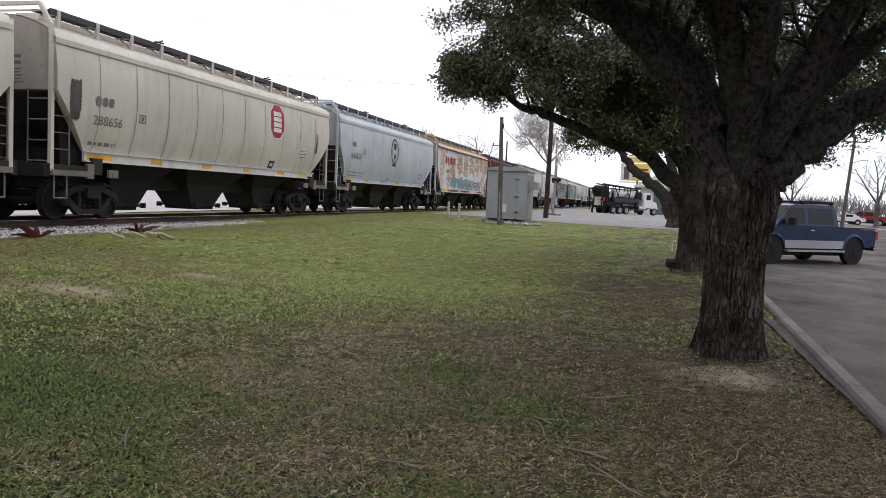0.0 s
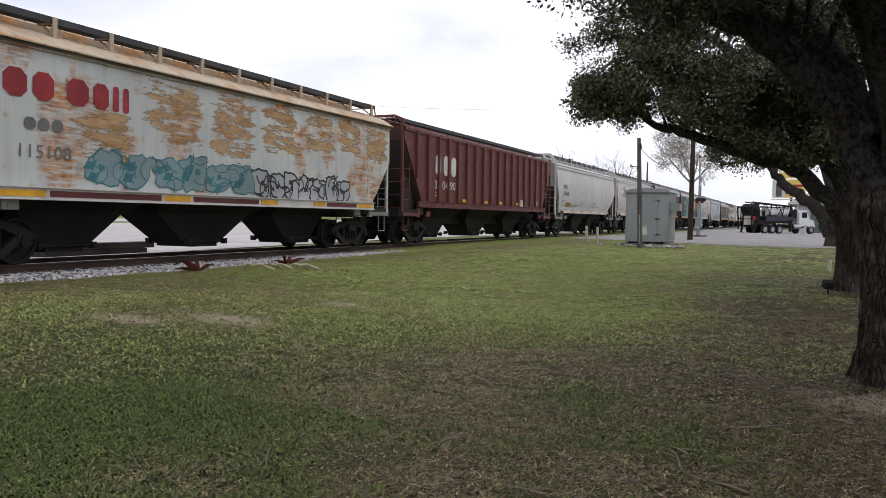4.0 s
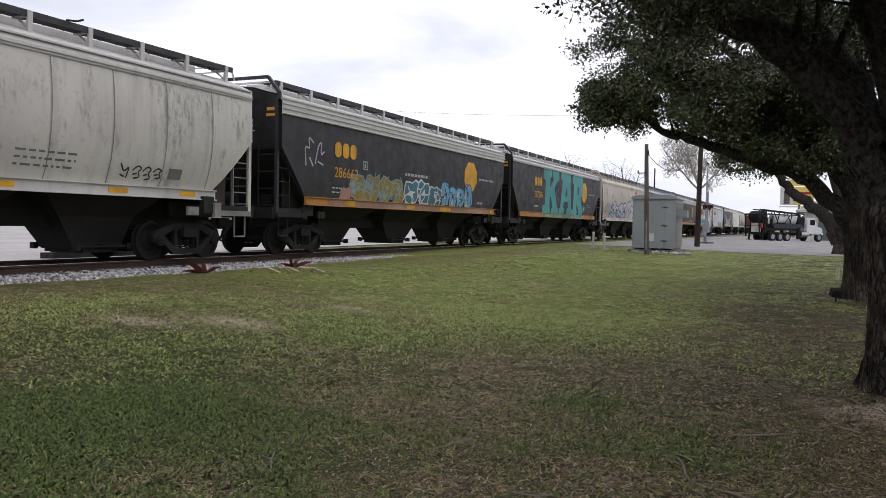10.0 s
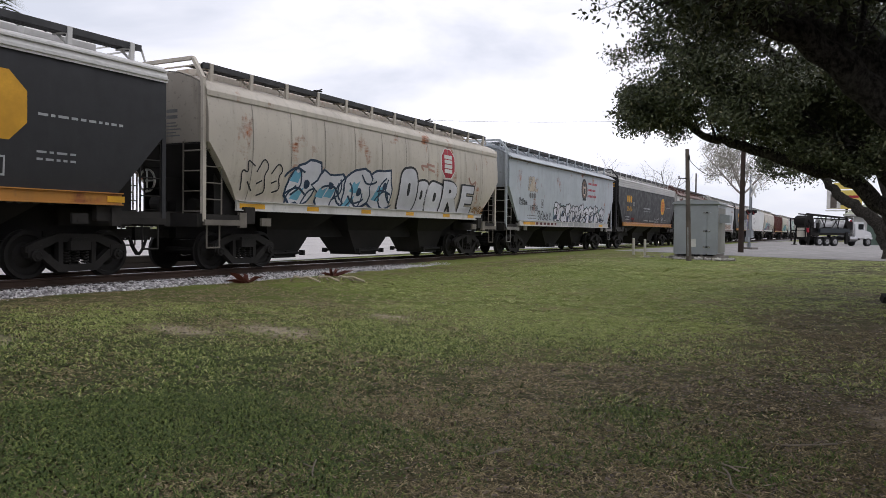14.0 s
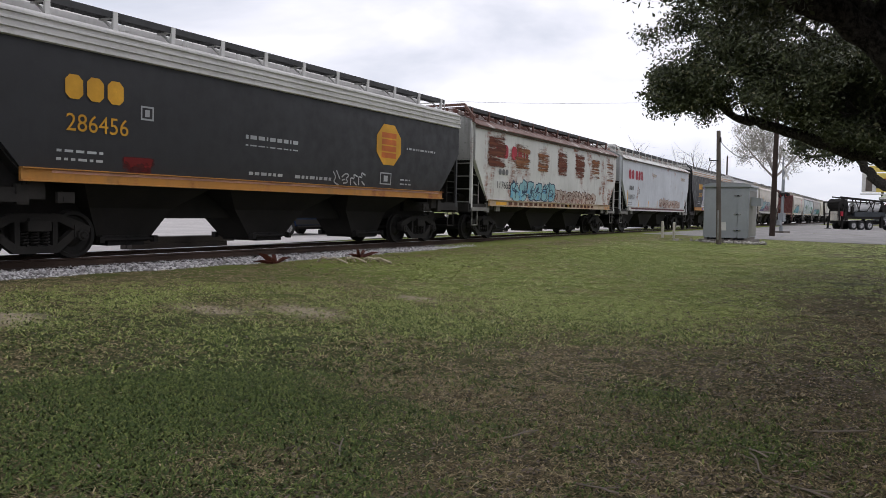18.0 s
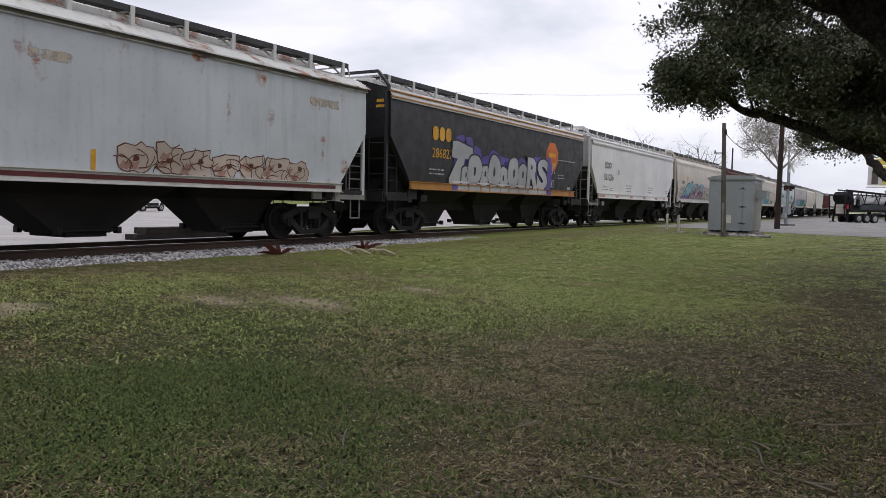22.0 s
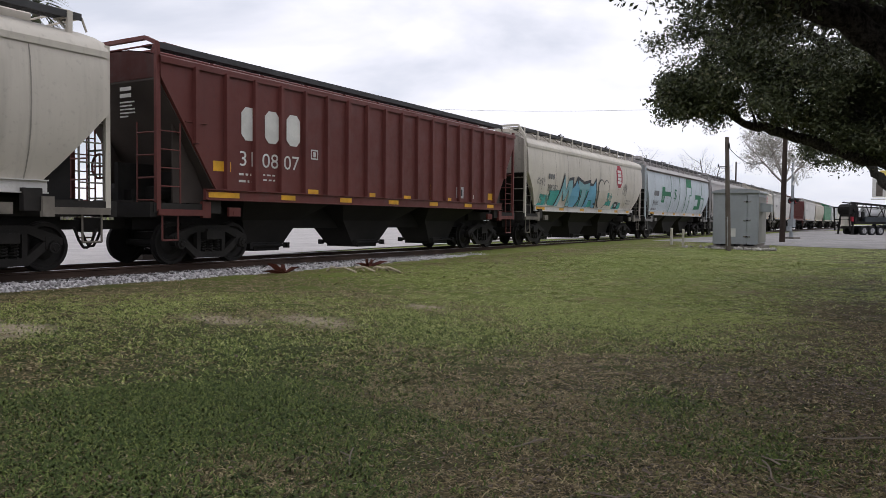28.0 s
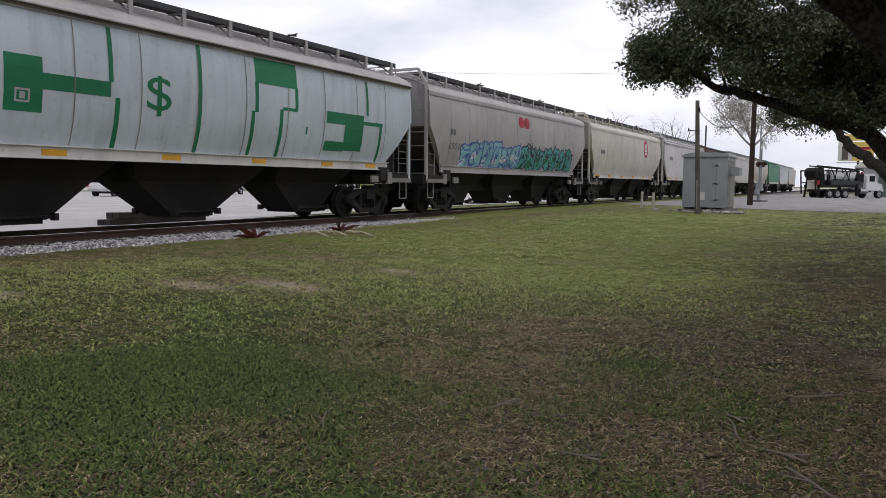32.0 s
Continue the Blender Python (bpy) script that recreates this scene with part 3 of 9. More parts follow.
def bogie(car, y):
    bg = part("bogie", cached("bolster", lambda: Shape().box((0, 0, 0.52), (1.3, 1.5, 0.36)).box((0, 0, 0.66), (2.3, 0.36, 0.24)).box((0, 0, 0.84), (0.7, 0.5, 0.14)).mesh("bolster")), DARK_FRAME, car, "dark cast-steel four-wheel bogie", at=(0, y, 0))
    for sx in (-1, 1):
        part("side_frame", cached("side_frame", lambda: side_frame().mesh("side_frame")), DARK_FRAME, bg, at=pose(sx * 1.0, 0, 0, 0, 0, 0 if sx > 0 else 180))
        for dy in (-0.2, 0.0, 0.2):
            part("coil_spring", cached("coil_spring", lambda: coil_spring().mesh("coil_spring")), DARK_FRAME, bg, at=(sx * 1.0, dy, 0))
        for ay in (-0.89, 0.89):
            part("bearing", cached("bearing", lambda: bearing().mesh("bearing")), DARK_FRAME, bg, at=pose(sx * 1.03, ay, WHEEL_R, 0, 0, 0 if sx > 0 else 180))
    for ay in (-0.89, 0.89):
        w = part("wheelset", cached("wheelset", lambda: wheelset().mesh("wheelset")), BLACK_STEEL, bg)
        w.matrix_parent_inverse = Matrix.Translation((0, ay, WHEEL_R))
        WHEELSETS.append(w)
    part("brake_beam", cached("brake_beam", lambda: Shape().tube((-0.8, 0.38, 0.42), (0.8, 0.38, 0.42), 0.05).tube((-0.8, -0.38, 0.42), (0.8, -0.38, 0.42), 0.05).mesh("brake_beam")), BLACK_STEEL, bg)


def coupler():
    s = Shape()
    s.box((0, 0.0, 0.86), (0.16, 0.9, 0.20))
    s.box((0.03, 0.50, 0.86), (0.30, 0.24, 0.30))
    s.box((-0.1, 0.62, 0.86), (0.10, 0.16, 0.24))
    return s


def hose():
    s = Shape()
    pts = [(0.3, 0.1 + 0.1 * k, 0.80 - 0.42 * math.sin(k * 0.62)) for k in range(6)]
    return s.path(pts, 0.028, 6)


def end_sill(kind):
    """The end platform with its side channels and the draft box, at the car's far end (+y)."""
    s = Shape()
    s.box((0, -0.75, 1.20), (0.9, 1.9, 0.36))
    s.box((0, 0.16, 1.18), (2.9, 0.16, 0.30))
    for x in (-1.42, 1.42):
        s.box((x, -0.72, 1.22), (0.10, 1.75, 0.20))
        s.box((x, -1.45, 1.32), (0.14, 0.34, 0.40))
    return s


def grating(w, length):
    s = Shape()
    n = 7
    for k in range(n):
        s.box((-w / 2 + w * (k + 0.5) / n, 0, 0), (w / n * 0.55, length, 0.045))
    m = int(length / 0.45)
    for k in range(m + 1):
        s.box((0, -length / 2 + k * length / m, -0.012), (w, 0.03, 0.03))
    return s


def hatch(length):
    return Shape().prism([(-0.34, 0), (-0.36, 0.14), (-0.28, 0.19), (0.28, 0.19), (0.36, 0.14), (0.34, 0)], "y", -length * 0.46, length * 0.46)


def post():
    s = Shape()
    s.prism([(-0.05, 0.0), (0.04, 0.0), (0.055, 0.46), (0.015, 0.46)], "y", -0.05, 0.05)
    s.box((-0.22, 0, 0.36), (0.46, 0.06, 0.03))
    s.prism([(-0.02, 0.1), (0.02, 0.1), (-0.30, 0.36), (-0.36, 0.36)], "y", -0.025, 0.025)
    return s


def end_rail():
    """The bent pipe rail where the walkway ends."""
    s = Shape()
    for x in (-1.05, 1.05):
        s.path([(x, -1.1, 0.08), (x, -0.45, 0.10), (x, -0.2, 0.02), (x, -0.1, -0.22)], 0.022)
    s.tube((-1.05, -0.45, 0.10), (1.05, -0.45, 0.10), 0.02)
    s.tube((-1.05, -0.2, 0.02), (1.05, -0.2, 0.02), 0.02)
    return s


def end_sheet(kind):
    """The flat sheet that closes the end above the slope, in a darker, more streaked paint."""
    cut = CUT_Z[kind]
    side = [(side_x(kind, cut), cut)] + [q for q in SIDES[kind] if q[1] > cut] + ROOFS[kind][:-1]
    ring = [(x - 0.012, z) for x, z in side]
    ring += [(-x, z) for x, z in reversed(ring)]
    return Shape().prism(ring, "y", -0.003, 0.003)


def gable_frame(kind):
    """The bar that runs up from both corners and over the end of the roof."""
    x, z = SIDES[kind][-1][0] - 0.05, SIDES[kind][-1][1]
    top = 4.88 if kind != "rib" else 4.70
    s = Shape()
    pts = [(-x, z + 0.1), (-x, z + 0.28), (-1.12, top), (1.12, top), (x, z + 0.28), (x, z + 0.1)]
    for (xa, za), (xb, zb) in zip(pts, pts[1:]):
        d = Vector((xb - xa, 0, zb - za))
        n = Vector((d.z, 0, -d.x)).normalized() * 0.04
        a, b = Vector((xa, 0, za)), Vector((xb, 0, zb))
        s.loft([[p + n * i + Vector((0, j * 0.045, 0)) for i, j in ((-1, -1), (1, -1), (1, 1), (-1, 1))] for p in (a, b)])
    return s


def letter_mesh(text, size, offset=0.0, squeeze=1.0, shear=0.0):
    key = ("text", text, size, offset, squeeze, shear)
    if key not in MESHES:
        cu = bpy.data.curves.new("lettering", "FONT")
        cu.body, cu.size, cu.offset, cu.shear, cu.resolution_u = text, size, offset, shear, 3
        ob = bpy.data.objects.new("lettering", cu)
        MESHES[key] = bpy.data.meshes.new_from_object(ob)
        bpy.data.objects.remove(ob)
    return MESHES[key]


def lay_on(car, kind, name, verts, faces, mat, y, z, lift=0.006, label=""):
    """Lays a flat outline (u along the car, v up) on the car's side, bent to its shape."""
    bm = bmesh.new()
    vs = [bm.verts.new((p[2] if len(p) > 2 else 0, y + p[0], z + p[1])) for p in verts]
    for q in faces:
        try:
            bm.faces.new([vs[i] for i in q])
        except ValueError:
            pass
    zs = [v[1] for v in verts]
    for x, zz in SIDES[kind]:
        if z + min(zs) < zz < z + max(zs):
            bmesh.ops.bisect_plane(bm, geom=bm.verts[:] + bm.edges[:] + bm.faces[:], plane_co=(0, 0, zz), plane_no=(0, 0, 1))
    for v in bm.verts:
        v.co.x += side_x(kind, v.co.z) + lift
    bmesh.ops.recalc_face_normals(bm, faces=bm.faces[:])
    if bm.faces and sum(f.normal.x for f in bm.faces) < 0:
        bmesh.ops.reverse_faces(bm, faces=bm.faces[:])
    me = bpy.data.meshes.new(name)
    bm.to_mesh(me)
    bm.free()
    me.materials.append(mat)
    return part(name, me, None, car, label)


def blocks(car, kind, widths, y, z, h, mat, gap=0.12, lift=0.006, name="mark", label="", round_off=0.2):
    """A mark drawn as plain blocks, one for each of its letters."""
    u = 0.0
    for w in widths:
        c = min(w, h) * round_off
        if w > 0:
            lay_on(car, kind, name, [(u + c, 0), (u + w - c, 0), (u + w, c), (u + w, h - c), (u + w - c, h), (u + c, h), (u, h - c), (u, c)], [tuple(range(8))], mat, y, z, lift, label)
        u += abs(w) + gap


def quads(car, kind, rects, mat, lift=0.006, name="stencil", label=""):
    vs, fs = [], []
    for y, z, w, h in rects:
        n = len(vs)
        vs += [(y, z), (y + w, z), (y + w, z + h), (y, z + h)]
        fs.append((n, n + 1, n + 2, n + 3))
    return lay_on(car, kind, name, vs, fs, mat, 0, 0, lift, label)


def fine_print(car, kind, y, z, rows, w, mat, h=0.05, seed=0):
    r = random.Random(seed)
    rects = []
    for k in range(rows):
        u = 0.0
        while u < w:
            step = r.uniform(0.05, 0.22)
            rects.append((y + u, z - k * h * 1.9 + 0.2 * h, min(step, w - u), 0.6 * h))
            u += step + 0.06
    return tagged(quads(car, kind, rects, mat, 0.005, "stencil"), kind="stuff")


def octagon(car, kind, y, z, w, h, mat, edge, bar_mat, n_bars=3):
    """A railroad emblem as a plain eight-cornered shape with bars."""
    def oct_(w, h, c):
        return [(-w / 2 + c, -h / 2), (w / 2 - c, -h / 2), (w / 2, -h / 2 + c), (w / 2, h / 2 - c), (w / 2 - c, h / 2), (-w / 2 + c, h / 2), (-w / 2, h / 2 - c), (-w / 2, -h / 2 + c)]
    if edge:
        lay_on(car, kind, "emblem_border", oct_(w * 1.12, h * 1.07, w * 0.32), [tuple(range(8))], edge, y, z, 0.006)
    lay_on(car, kind, "emblem", oct_(w, h, w * 0.28), [tuple(range(8))], mat, y, z, 0.009)
    if bar_mat:
        for k in range(n_bars):
            quads(car, kind, [(y - w * 0.3, z - h * 0.33 + k * h * 0.66 / n_bars, w * 0.6, h * 0.13)], bar_mat, 0.012, "emblem_bar")


def hopper_car(kind, length, y0, paint, roof_paint, sill_paint, walk_mat, label, seams=0, dash=YELLOW, dash_n=6, end_paint=None, hop=None, eave="", slope=None, seam_mat=None, eave_mat=None, peak=False, mark_name="covered_hopper_car"):
    """A covered hopper. length: over the couplers; y0: its middle at the start."""
    car = thing(mark_name, label, "freight car", pose(TRACK_X, y0, RAIL_Z), "cars of the freight train")
    L = round(length - 1.24, 2)
    slope = slope or END_GRIME_SHADE
    rung = END_STEEL if end_paint else paint if kind == "rib" else DIMMED_BEIGE if paint in (BEIGE, BEIGE2) else DIMMED_PALE
    h = L / 2
    body = part("body", cached(("shell", kind, L), lambda: soft_edges(shell(kind, L).mesh("body"))), paint, car)
    eave_z = SIDES[kind][-1][1]
    ex = SIDES[kind][-1][0]

    def roof_sheet():
        s = Shape()
        rf = [(ex + 0.05, eave_z - 0.10), (ex + 0.05, eave_z + 0.02)] + [(x + 0.03 if x > 0.2 else x, z + 0.012) for x, z in ROOFS[kind]]
        rg = [[(x, y, z) for x, z in rf] + [(-x, y, z) for x, z in reversed(rf[:-1])] for y in (-h - 0.03, h + 0.03)]
        s.loft(rg, closed=False, caps=False)
        return s
    part("roof", cached(("roof", kind, L), lambda: soft_edges(roof_sheet().mesh("roof"))), roof_paint, car)
    if eave == "rib":
        for k, z in enumerate((eave_z - 0.03, eave_z + 0.14)):
            for sx in (-1, 1):
                part("eave_rib", cached(("eave_rib", L), lambda: Shape().box((0, 0, 0), (0.07, L + 0.04, 0.035)).mesh("eave_rib")), eave_mat or roof_paint, car, at=(sx * (ex + 0.045 - 0.03 * k), 0, z))
    if eave == "band":
        for sx in (-1, 1):
            part("eave_band", cached(("eave_band", L), lambda: Shape().box((0, 0, 0), (0.03, L + 0.02, 0.46)).mesh("eave_band")), roof_paint, car, at=(sx * (ex + 0.025), 0, eave_z - 0.06))
            for k in range(4):
                part("eave_rib", cached(("eave_rib", L), lambda: Shape().box((0, 0, 0), (0.07, L + 0.04, 0.035)).mesh("eave_rib")), roof_paint, car, at=(sx * (ex + 0.05), 0, eave_z - 0.26 + 0.13 * k))
    if eave == "lip":
        for turn in (0, 180):
            part("eave_lip", cached(("eave_lip", kind, L), lambda: Shape().prism([(ex - 0.02, eave_z + 0.06), (ex + 0.15, eave_z - 0.02), (ex + 0.15, eave_z + 0.01), (ex - 0.08, eave_z + 0.14)], "y", -h - 0.02, h + 0.02).mesh("eave_lip")), roof_paint, car, at=pose(0, 0, 0, 0, 0, turn))
            # this dark strip stands for the shadow under the lip
            part("eave_gutter", cached(("eave_gutter", kind, L), lambda: Shape().box((ex + 0.03, 0, eave_z - 0.035), (0.08, L, 0.07)).mesh("eave_gutter")), DIMMED_BEIGE, car, at=pose(0, 0, 0, 0, 0, turn))

    def sill():
        s = Shape()
        z = SIDES[kind][0][1]
        x = SIDES[kind][0][0] + (0.06 if kind != "rib" else 0.02)
        s.prism([(x - 0.04, z - 0.19), (x + 0.09, z - 0.19), (x + 0.09, z - 0.17), (x + 0.035, z - 0.165), (x + 0.035, z + 0.03), (x + 0.09, z + 0.035), (x + 0.09, z + 0.055), (x - 0.04, z + 0.055)], "y", -h + 1.12, h - 1.12)
        return s
    for turn in (0, 180):
        part("side_sill", cached(("sill", kind, L), lambda: sill().mesh("side_sill")), sill_paint, car, at=pose(0, 0, 0, 0, 0, turn))
    sx_ = SIDES[kind][0][0] + (0.06 if kind != "rib" else 0.02) + 0.038
    if dash:
        for k in range(dash_n):
            yk = -h + 1.2 + (L - 2.9) * k / (dash_n - 1) - (0.0 if k < dash_n - 1 else 0.6)
            dw = 0.9 if k == 0 else 0.5
            part("reflector", Shape().box((sx_, yk + dw / 2, SIDES[kind][0][1] - 0.07), (0.008, dw, 0.12)), dash, car)
    lw = L - 0.5
    drop = 0.16 if kind == "rib" else 0.0
    for sx in (-1, 1):
        part("walkway", cached(("grate", L), lambda: grating(0.52, lw).mesh("walkway")), walk_mat, car, at=(sx * 0.84, 0, 4.80 - drop))
        part("walkway_edge", cached(("grate_edge", L), lambda: Shape().box((0, 0, 0), (0.03, lw, 0.13)).mesh("walkway_edge")), walk_mat, car, at=(sx * 1.11, 0, 4.78 - drop))
    n_post = 12 if kind != "rib" else 0
    for k in range(n_post):
        yk = -h + 0.5 + (L - 1.0) * k / (n_post - 1)
        part("walkway_post", cached("post", lambda: post().mesh("post")), roof_paint, car, at=(1.10, yk, 4.38))
        part("walkway_post", cached("post", lambda: post().mesh("post")), roof_paint, car, at=pose(-1.10, yk, 4.38, 0, 0, 180))
    if kind == "round":
        for yk in (-3.45, 2.92):
            part("hatch_hook", cached("hook", lambda: Shape().path([(0.3, 0, 0), (0.02, 0, 0.05), (-0.02, 0.28, 0.10), (-0.02, 0.42, 0.16)], 0.022, 5).mesh("hatch_hook")), BLACK_STEEL, car, at=(1.0, yk, 4.84))
    for k in range(9):
        part("hatch", cached(("hatch", L), lambda: hatch((L - 1.4) / 9).mesh("hatch")), roof_paint, car, at=(0, -(L - 1.4) / 2 + (k + 0.5) * (L - 1.4) / 9, 4.68 - drop))
    for sy in (-1, 1):
        m = pose(0, sy * h, 0, 0, 0, 0 if sy > 0 else 180)
        part("end_sill", cached(("end_sill", kind), lambda: end_sill(kind).mesh("end_sill")), END_STEEL, car, at=m)
        part("walkway_rail", cached("end_rail", lambda: end_rail().mesh("rail")), roof_paint, car, at=Matrix.Translation((0, 0, 4.76 - drop)) @ m)
        part("bulkhead", cached(("bulkhead", kind), lambda: Shape().box((0, -1.0, 1.68), (2.3, 0.05, 0.7)).box((0, -0.5, 1.75), (0.12, 0.9, 0.9)).mesh("bulkhead")), BLACK_STEEL, car, at=m)
        part("air_reservoir", cached("reservoir", lambda: Shape().tube((0.25, -0.7, 1.6), (0.95, -0.7, 1.6), 0.2, 14).mesh("air_reservoir")), DARK_FRAME, car, at=m)
        part("coupler", cached("coupler", lambda: coupler().mesh("coupler")), DARK_FRAME, car, at=m)
        part("brake_hose", cached("hose", lambda: hose().mesh("hose", None, True)), BLACK_STEEL, car, at=m)
        for sx in (-1, 1):
            part("ladder", cached(("ladder", kind), lambda: ladder(0.52, 1.1, CUT_Z[kind] if kind != "rib" else 3.0, 5).mesh("ladder")), rung, car, at=(sx * 1.43, sy * (h - 0.28), 0))
            part("corner_post", cached(("corner", kind), lambda: Shape().box((0, 0, 2.65 + eave_z / 2 - 2.0), (0.08, 0.10, eave_z - 1.0)).mesh("corner_post")), end_paint or paint, car, at=(sx * 1.44, sy * (h + 0.04), 0))
            part("stirrup", cached("stirrup", lambda: Shape().path([(0, -0.2, 1.12), (0, -0.2, 0.55), (0, 0.2, 0.55), (0, 0.2, 1.12)], 0.02).mesh("stirrup")), rung, car, at=(sx * 1.43, sy * (h - 0.28), 0))
        if sy < 0:
            part("gable_frame", cached(("gable", kind), lambda: gable_frame(kind).mesh("gable_frame")), end_paint or roof_paint, car, at=(0, sy * (h + 0.05), 0))
        for sx in (-1, 1):
            part("end_ladder", cached(("end_ladder", kind), lambda: ladder(0.56, 1.15, 3.0, 4, 0.02).mesh("end_ladder")), rung, car, at=pose(sx * 1.12, sy * (h + 0.07), 0, 0, 0, 90))
            part("end_channel", cached("end_channel", lambda: Shape().box((0, -0.62, 1.13), (0.07, 1.36, 0.13)).box((0.02, -1.2, 1.2), (0.09, 0.22, 0.36)).mesh("end_channel")), rung, car, at=Matrix.Translation((sx * 1.48, 0, 0)) @ m)
        for sx in (-1, 1):
            part("gusset_plate", cached(("gusset", kind), lambda: Shape().prism([(-0.55, 1.34), (-0.55, CUT_Z[kind] - 0.62), (-1.4, SIDES[kind][0][1]), (-1.4, 1.34)], "x", -0.02, 0.02).mesh("gusset_plate")), slope, car, at=Matrix.Translation((sx * 1.16, 0, 0)) @ m)
            part("jacking_pad", cached("pad", lambda: Shape().box((0, 0, 1.16), (0.07, 0.34, 0.2)).box((0.03, 0, 1.13), (0.03, 0.12, 0.08)).mesh("pad")), rung, car, at=pose(sx * 1.49, sy * (h - 2.0), 0, 0, 0, 0 if sx > 0 else 180))
            part("grab_iron", cached("grab", lambda: Shape().path([(0, -0.28, 0), (0.07, -0.28, 0), (0.07, 0.28, 0), (0, 0.28, 0)], 0.013, 5).mesh("grab")), end_paint or paint, car, at=pose(sx * 1.45, sy * (h - 0.9), 3.05, 0, 0, 0 if sx > 0 else 180))
        bogie(car, sy * (h - 1.72))
    part("brake_wheel", cached("brake_wheel", lambda: Shape().loft([[(0.28 * math.cos(a) * r, y, 0.28 * math.sin(a) * r) for a in [k * math.pi / 8 for k in range(16)]] for r, y in ((1, 0), (1, 0.03), (0.86, 0.03), (0.86, 0))], caps=False).box((0, 0.015, 0), (0.5, 0.02, 0.04)).box((0, 0.015, 0), (0.04, 0.02, 0.5)).mesh("brake_wheel")), end_paint or sill_paint, car, at=(-0.2, -h - 0.22, 2.1))
    part("brake_cylinder", cached("brake_cyl", lambda: Shape().tube((0, -0.4, 0), (0, 0.4, 0), 0.16, 12).tube((0, 0.4, 0), (0, 0.9, 0), 0.04, 6).mesh("brake_cylinder")), BLACK_STEEL, car, at=(0.5, -h + 0.9, 1.55))
    half_bay = 2.2 * L / 16.1
    out_y, far = 2 * half_bay - 0.22, h - 2.35
    for yk, back, ahead in ((-out_y, far - out_y, out_y - half_bay), (0.0, half_bay, half_bay), (out_y, out_y - half_bay, far - out_y)):
        part("hopper_bay", cached(("bay", kind, L, yk, peak), lambda: hopper_bay(back - 0.01, ahead - 0.01, kind, peak).mesh("hopper_bay")), hop or HOPPER, car, at=(0, yk, 0))
        part("outlet_gate", cached("gate", lambda: outlet_gate().mesh("gate")), BLACK_STEEL, car, at=(0, yk, 0))
    part("centre_sill", cached(("centre_sill", L, peak), lambda: Shape().box((0, 0, 1.31 if peak else 1.19), (0.62, L - 0.4, 0.62 if peak else 0.86)).mesh("centre_sill")), BLACK_STEEL, car)
    part("end_sheet", cached(("end_sheet", kind), lambda: end_sheet(kind).mesh("end_sheet")), END_TONES[paint.name], car, at=(0, -h - 0.006, 0))
    if seams:
        for k in range(1, seams):
            yk = -h + L * k / seams
            d = h - abs(yk)
            zb = CUT_Z[kind] - (CUT_Z[kind] - SIDES[kind][0][1]) * min(1, d / RUN[kind])
            if kind == "rib":
                for sx in (-1, 1):
                    part("rib", Shape().prism([(sx * 1.49, yk - 0.06), (sx * 1.60, yk - 0.045), (sx * 1.60, yk + 0.045), (sx * 1.49, yk + 0.06)], "z", zb + 0.04, eave_z - 0.06), paint, car)
            else:
                zs = [z for x, z in SIDES[kind] if z > zb + 0.05]
                vs = [(u, z) for z in [zb + 0.03] + zs[:-1] + [eave_z - 0.12] for u in (-0.012, 0.012)]
                fs = [(2 * i, 2 * i + 1, 2 * i + 3, 2 * i + 2) for i in range(len(vs) // 2 - 1)]
                lay_on(car, kind, "weld_seam", vs, fs, seam_mat or SEAM, yk, 0, 0.010)
    for sy in (-1, 1):
        part("slope_sheet", cached(("slope", kind), lambda: slope_sheet(kind).mesh("slope_sheet")), slope, car, at=pose(0, sy * h, 0, 0, 0, 0 if sy > 0 else 180))
    TRAIN.append((car, y0))
    return car


# slope sheets: grime and the recess's shade mixed into one brown
END_GRIME_SHADE = plain("grimy_shaded_slope_sheet", (0.075, 0.060, 0.052), 0.85, 0, 0.4, 1.5)
SEAM_FAINT = plain("faint_weld_seam", (0.40, 0.39, 0.37), 0.7, 0, 0.2, 4)
# end platforms: their shade is put into this near-black tone
END_STEEL = plain("shaded_end_steel", (0.026, 0.023, 0.021), 0.8, 0, 0.5, 3)
# car paints dimmed: grime and the ends' shade together in the colour
DIMMED_BEIGE = plain("grimed_beige_ladder_paint", (0.19, 0.17, 0.145), 0.8, 0, 0.4, 3)
DIMMED_PALE = plain("grimed_pale_ladder_paint", (0.25, 0.24, 0.225), 0.8, 0, 0.35, 3)
# hopper bays: the shade below the sill is put into this dark tone
HOPPER = plain("shaded_dusty_hopper_steel", (0.019, 0.017, 0.0155), 0.85, 0, 0.5, 2.0, 0.3, 0.01)
SEAM = plain("grimy_weld_seam", (0.25, 0.235, 0.205), 0.8, 0, 0.3, 4)
BEIGE = car_paint("faded_beige_paint", (0.53, 0.49, 0.425), grime=0.35)
BEIGE2 = car_paint("tan_beige_paint", (0.48, 0.435, 0.37), grime=0.45, rust=0.12)
SKYGREY = car_paint("pale_blue_grey_paint", (0.42, 0.455, 0.48), grime=0.3)
SOOGREY = car_paint("light_grey_paint", (0.50, 0.525, 0.545), grime=0.3, rust=0.03)
LIGHT = car_paint("dusty_light_grey_paint", (0.55, 0.535, 0.51), grime=0.4)
AOKGREY = car_paint("scuffed_light_grey_paint", (0.56, 0.535, 0.49), grime=0.45, scuff=0.8)
WHITE_CAR = car_paint("fresh_white_paint", (0.68, 0.68, 0.665), grime=0.2)
RUSTY = car_paint("rust_eaten_white_paint", (0.52, 0.54, 0.52), grime=0.35, rust=0.75, rust_col=(0.34, 0.15, 0.05))
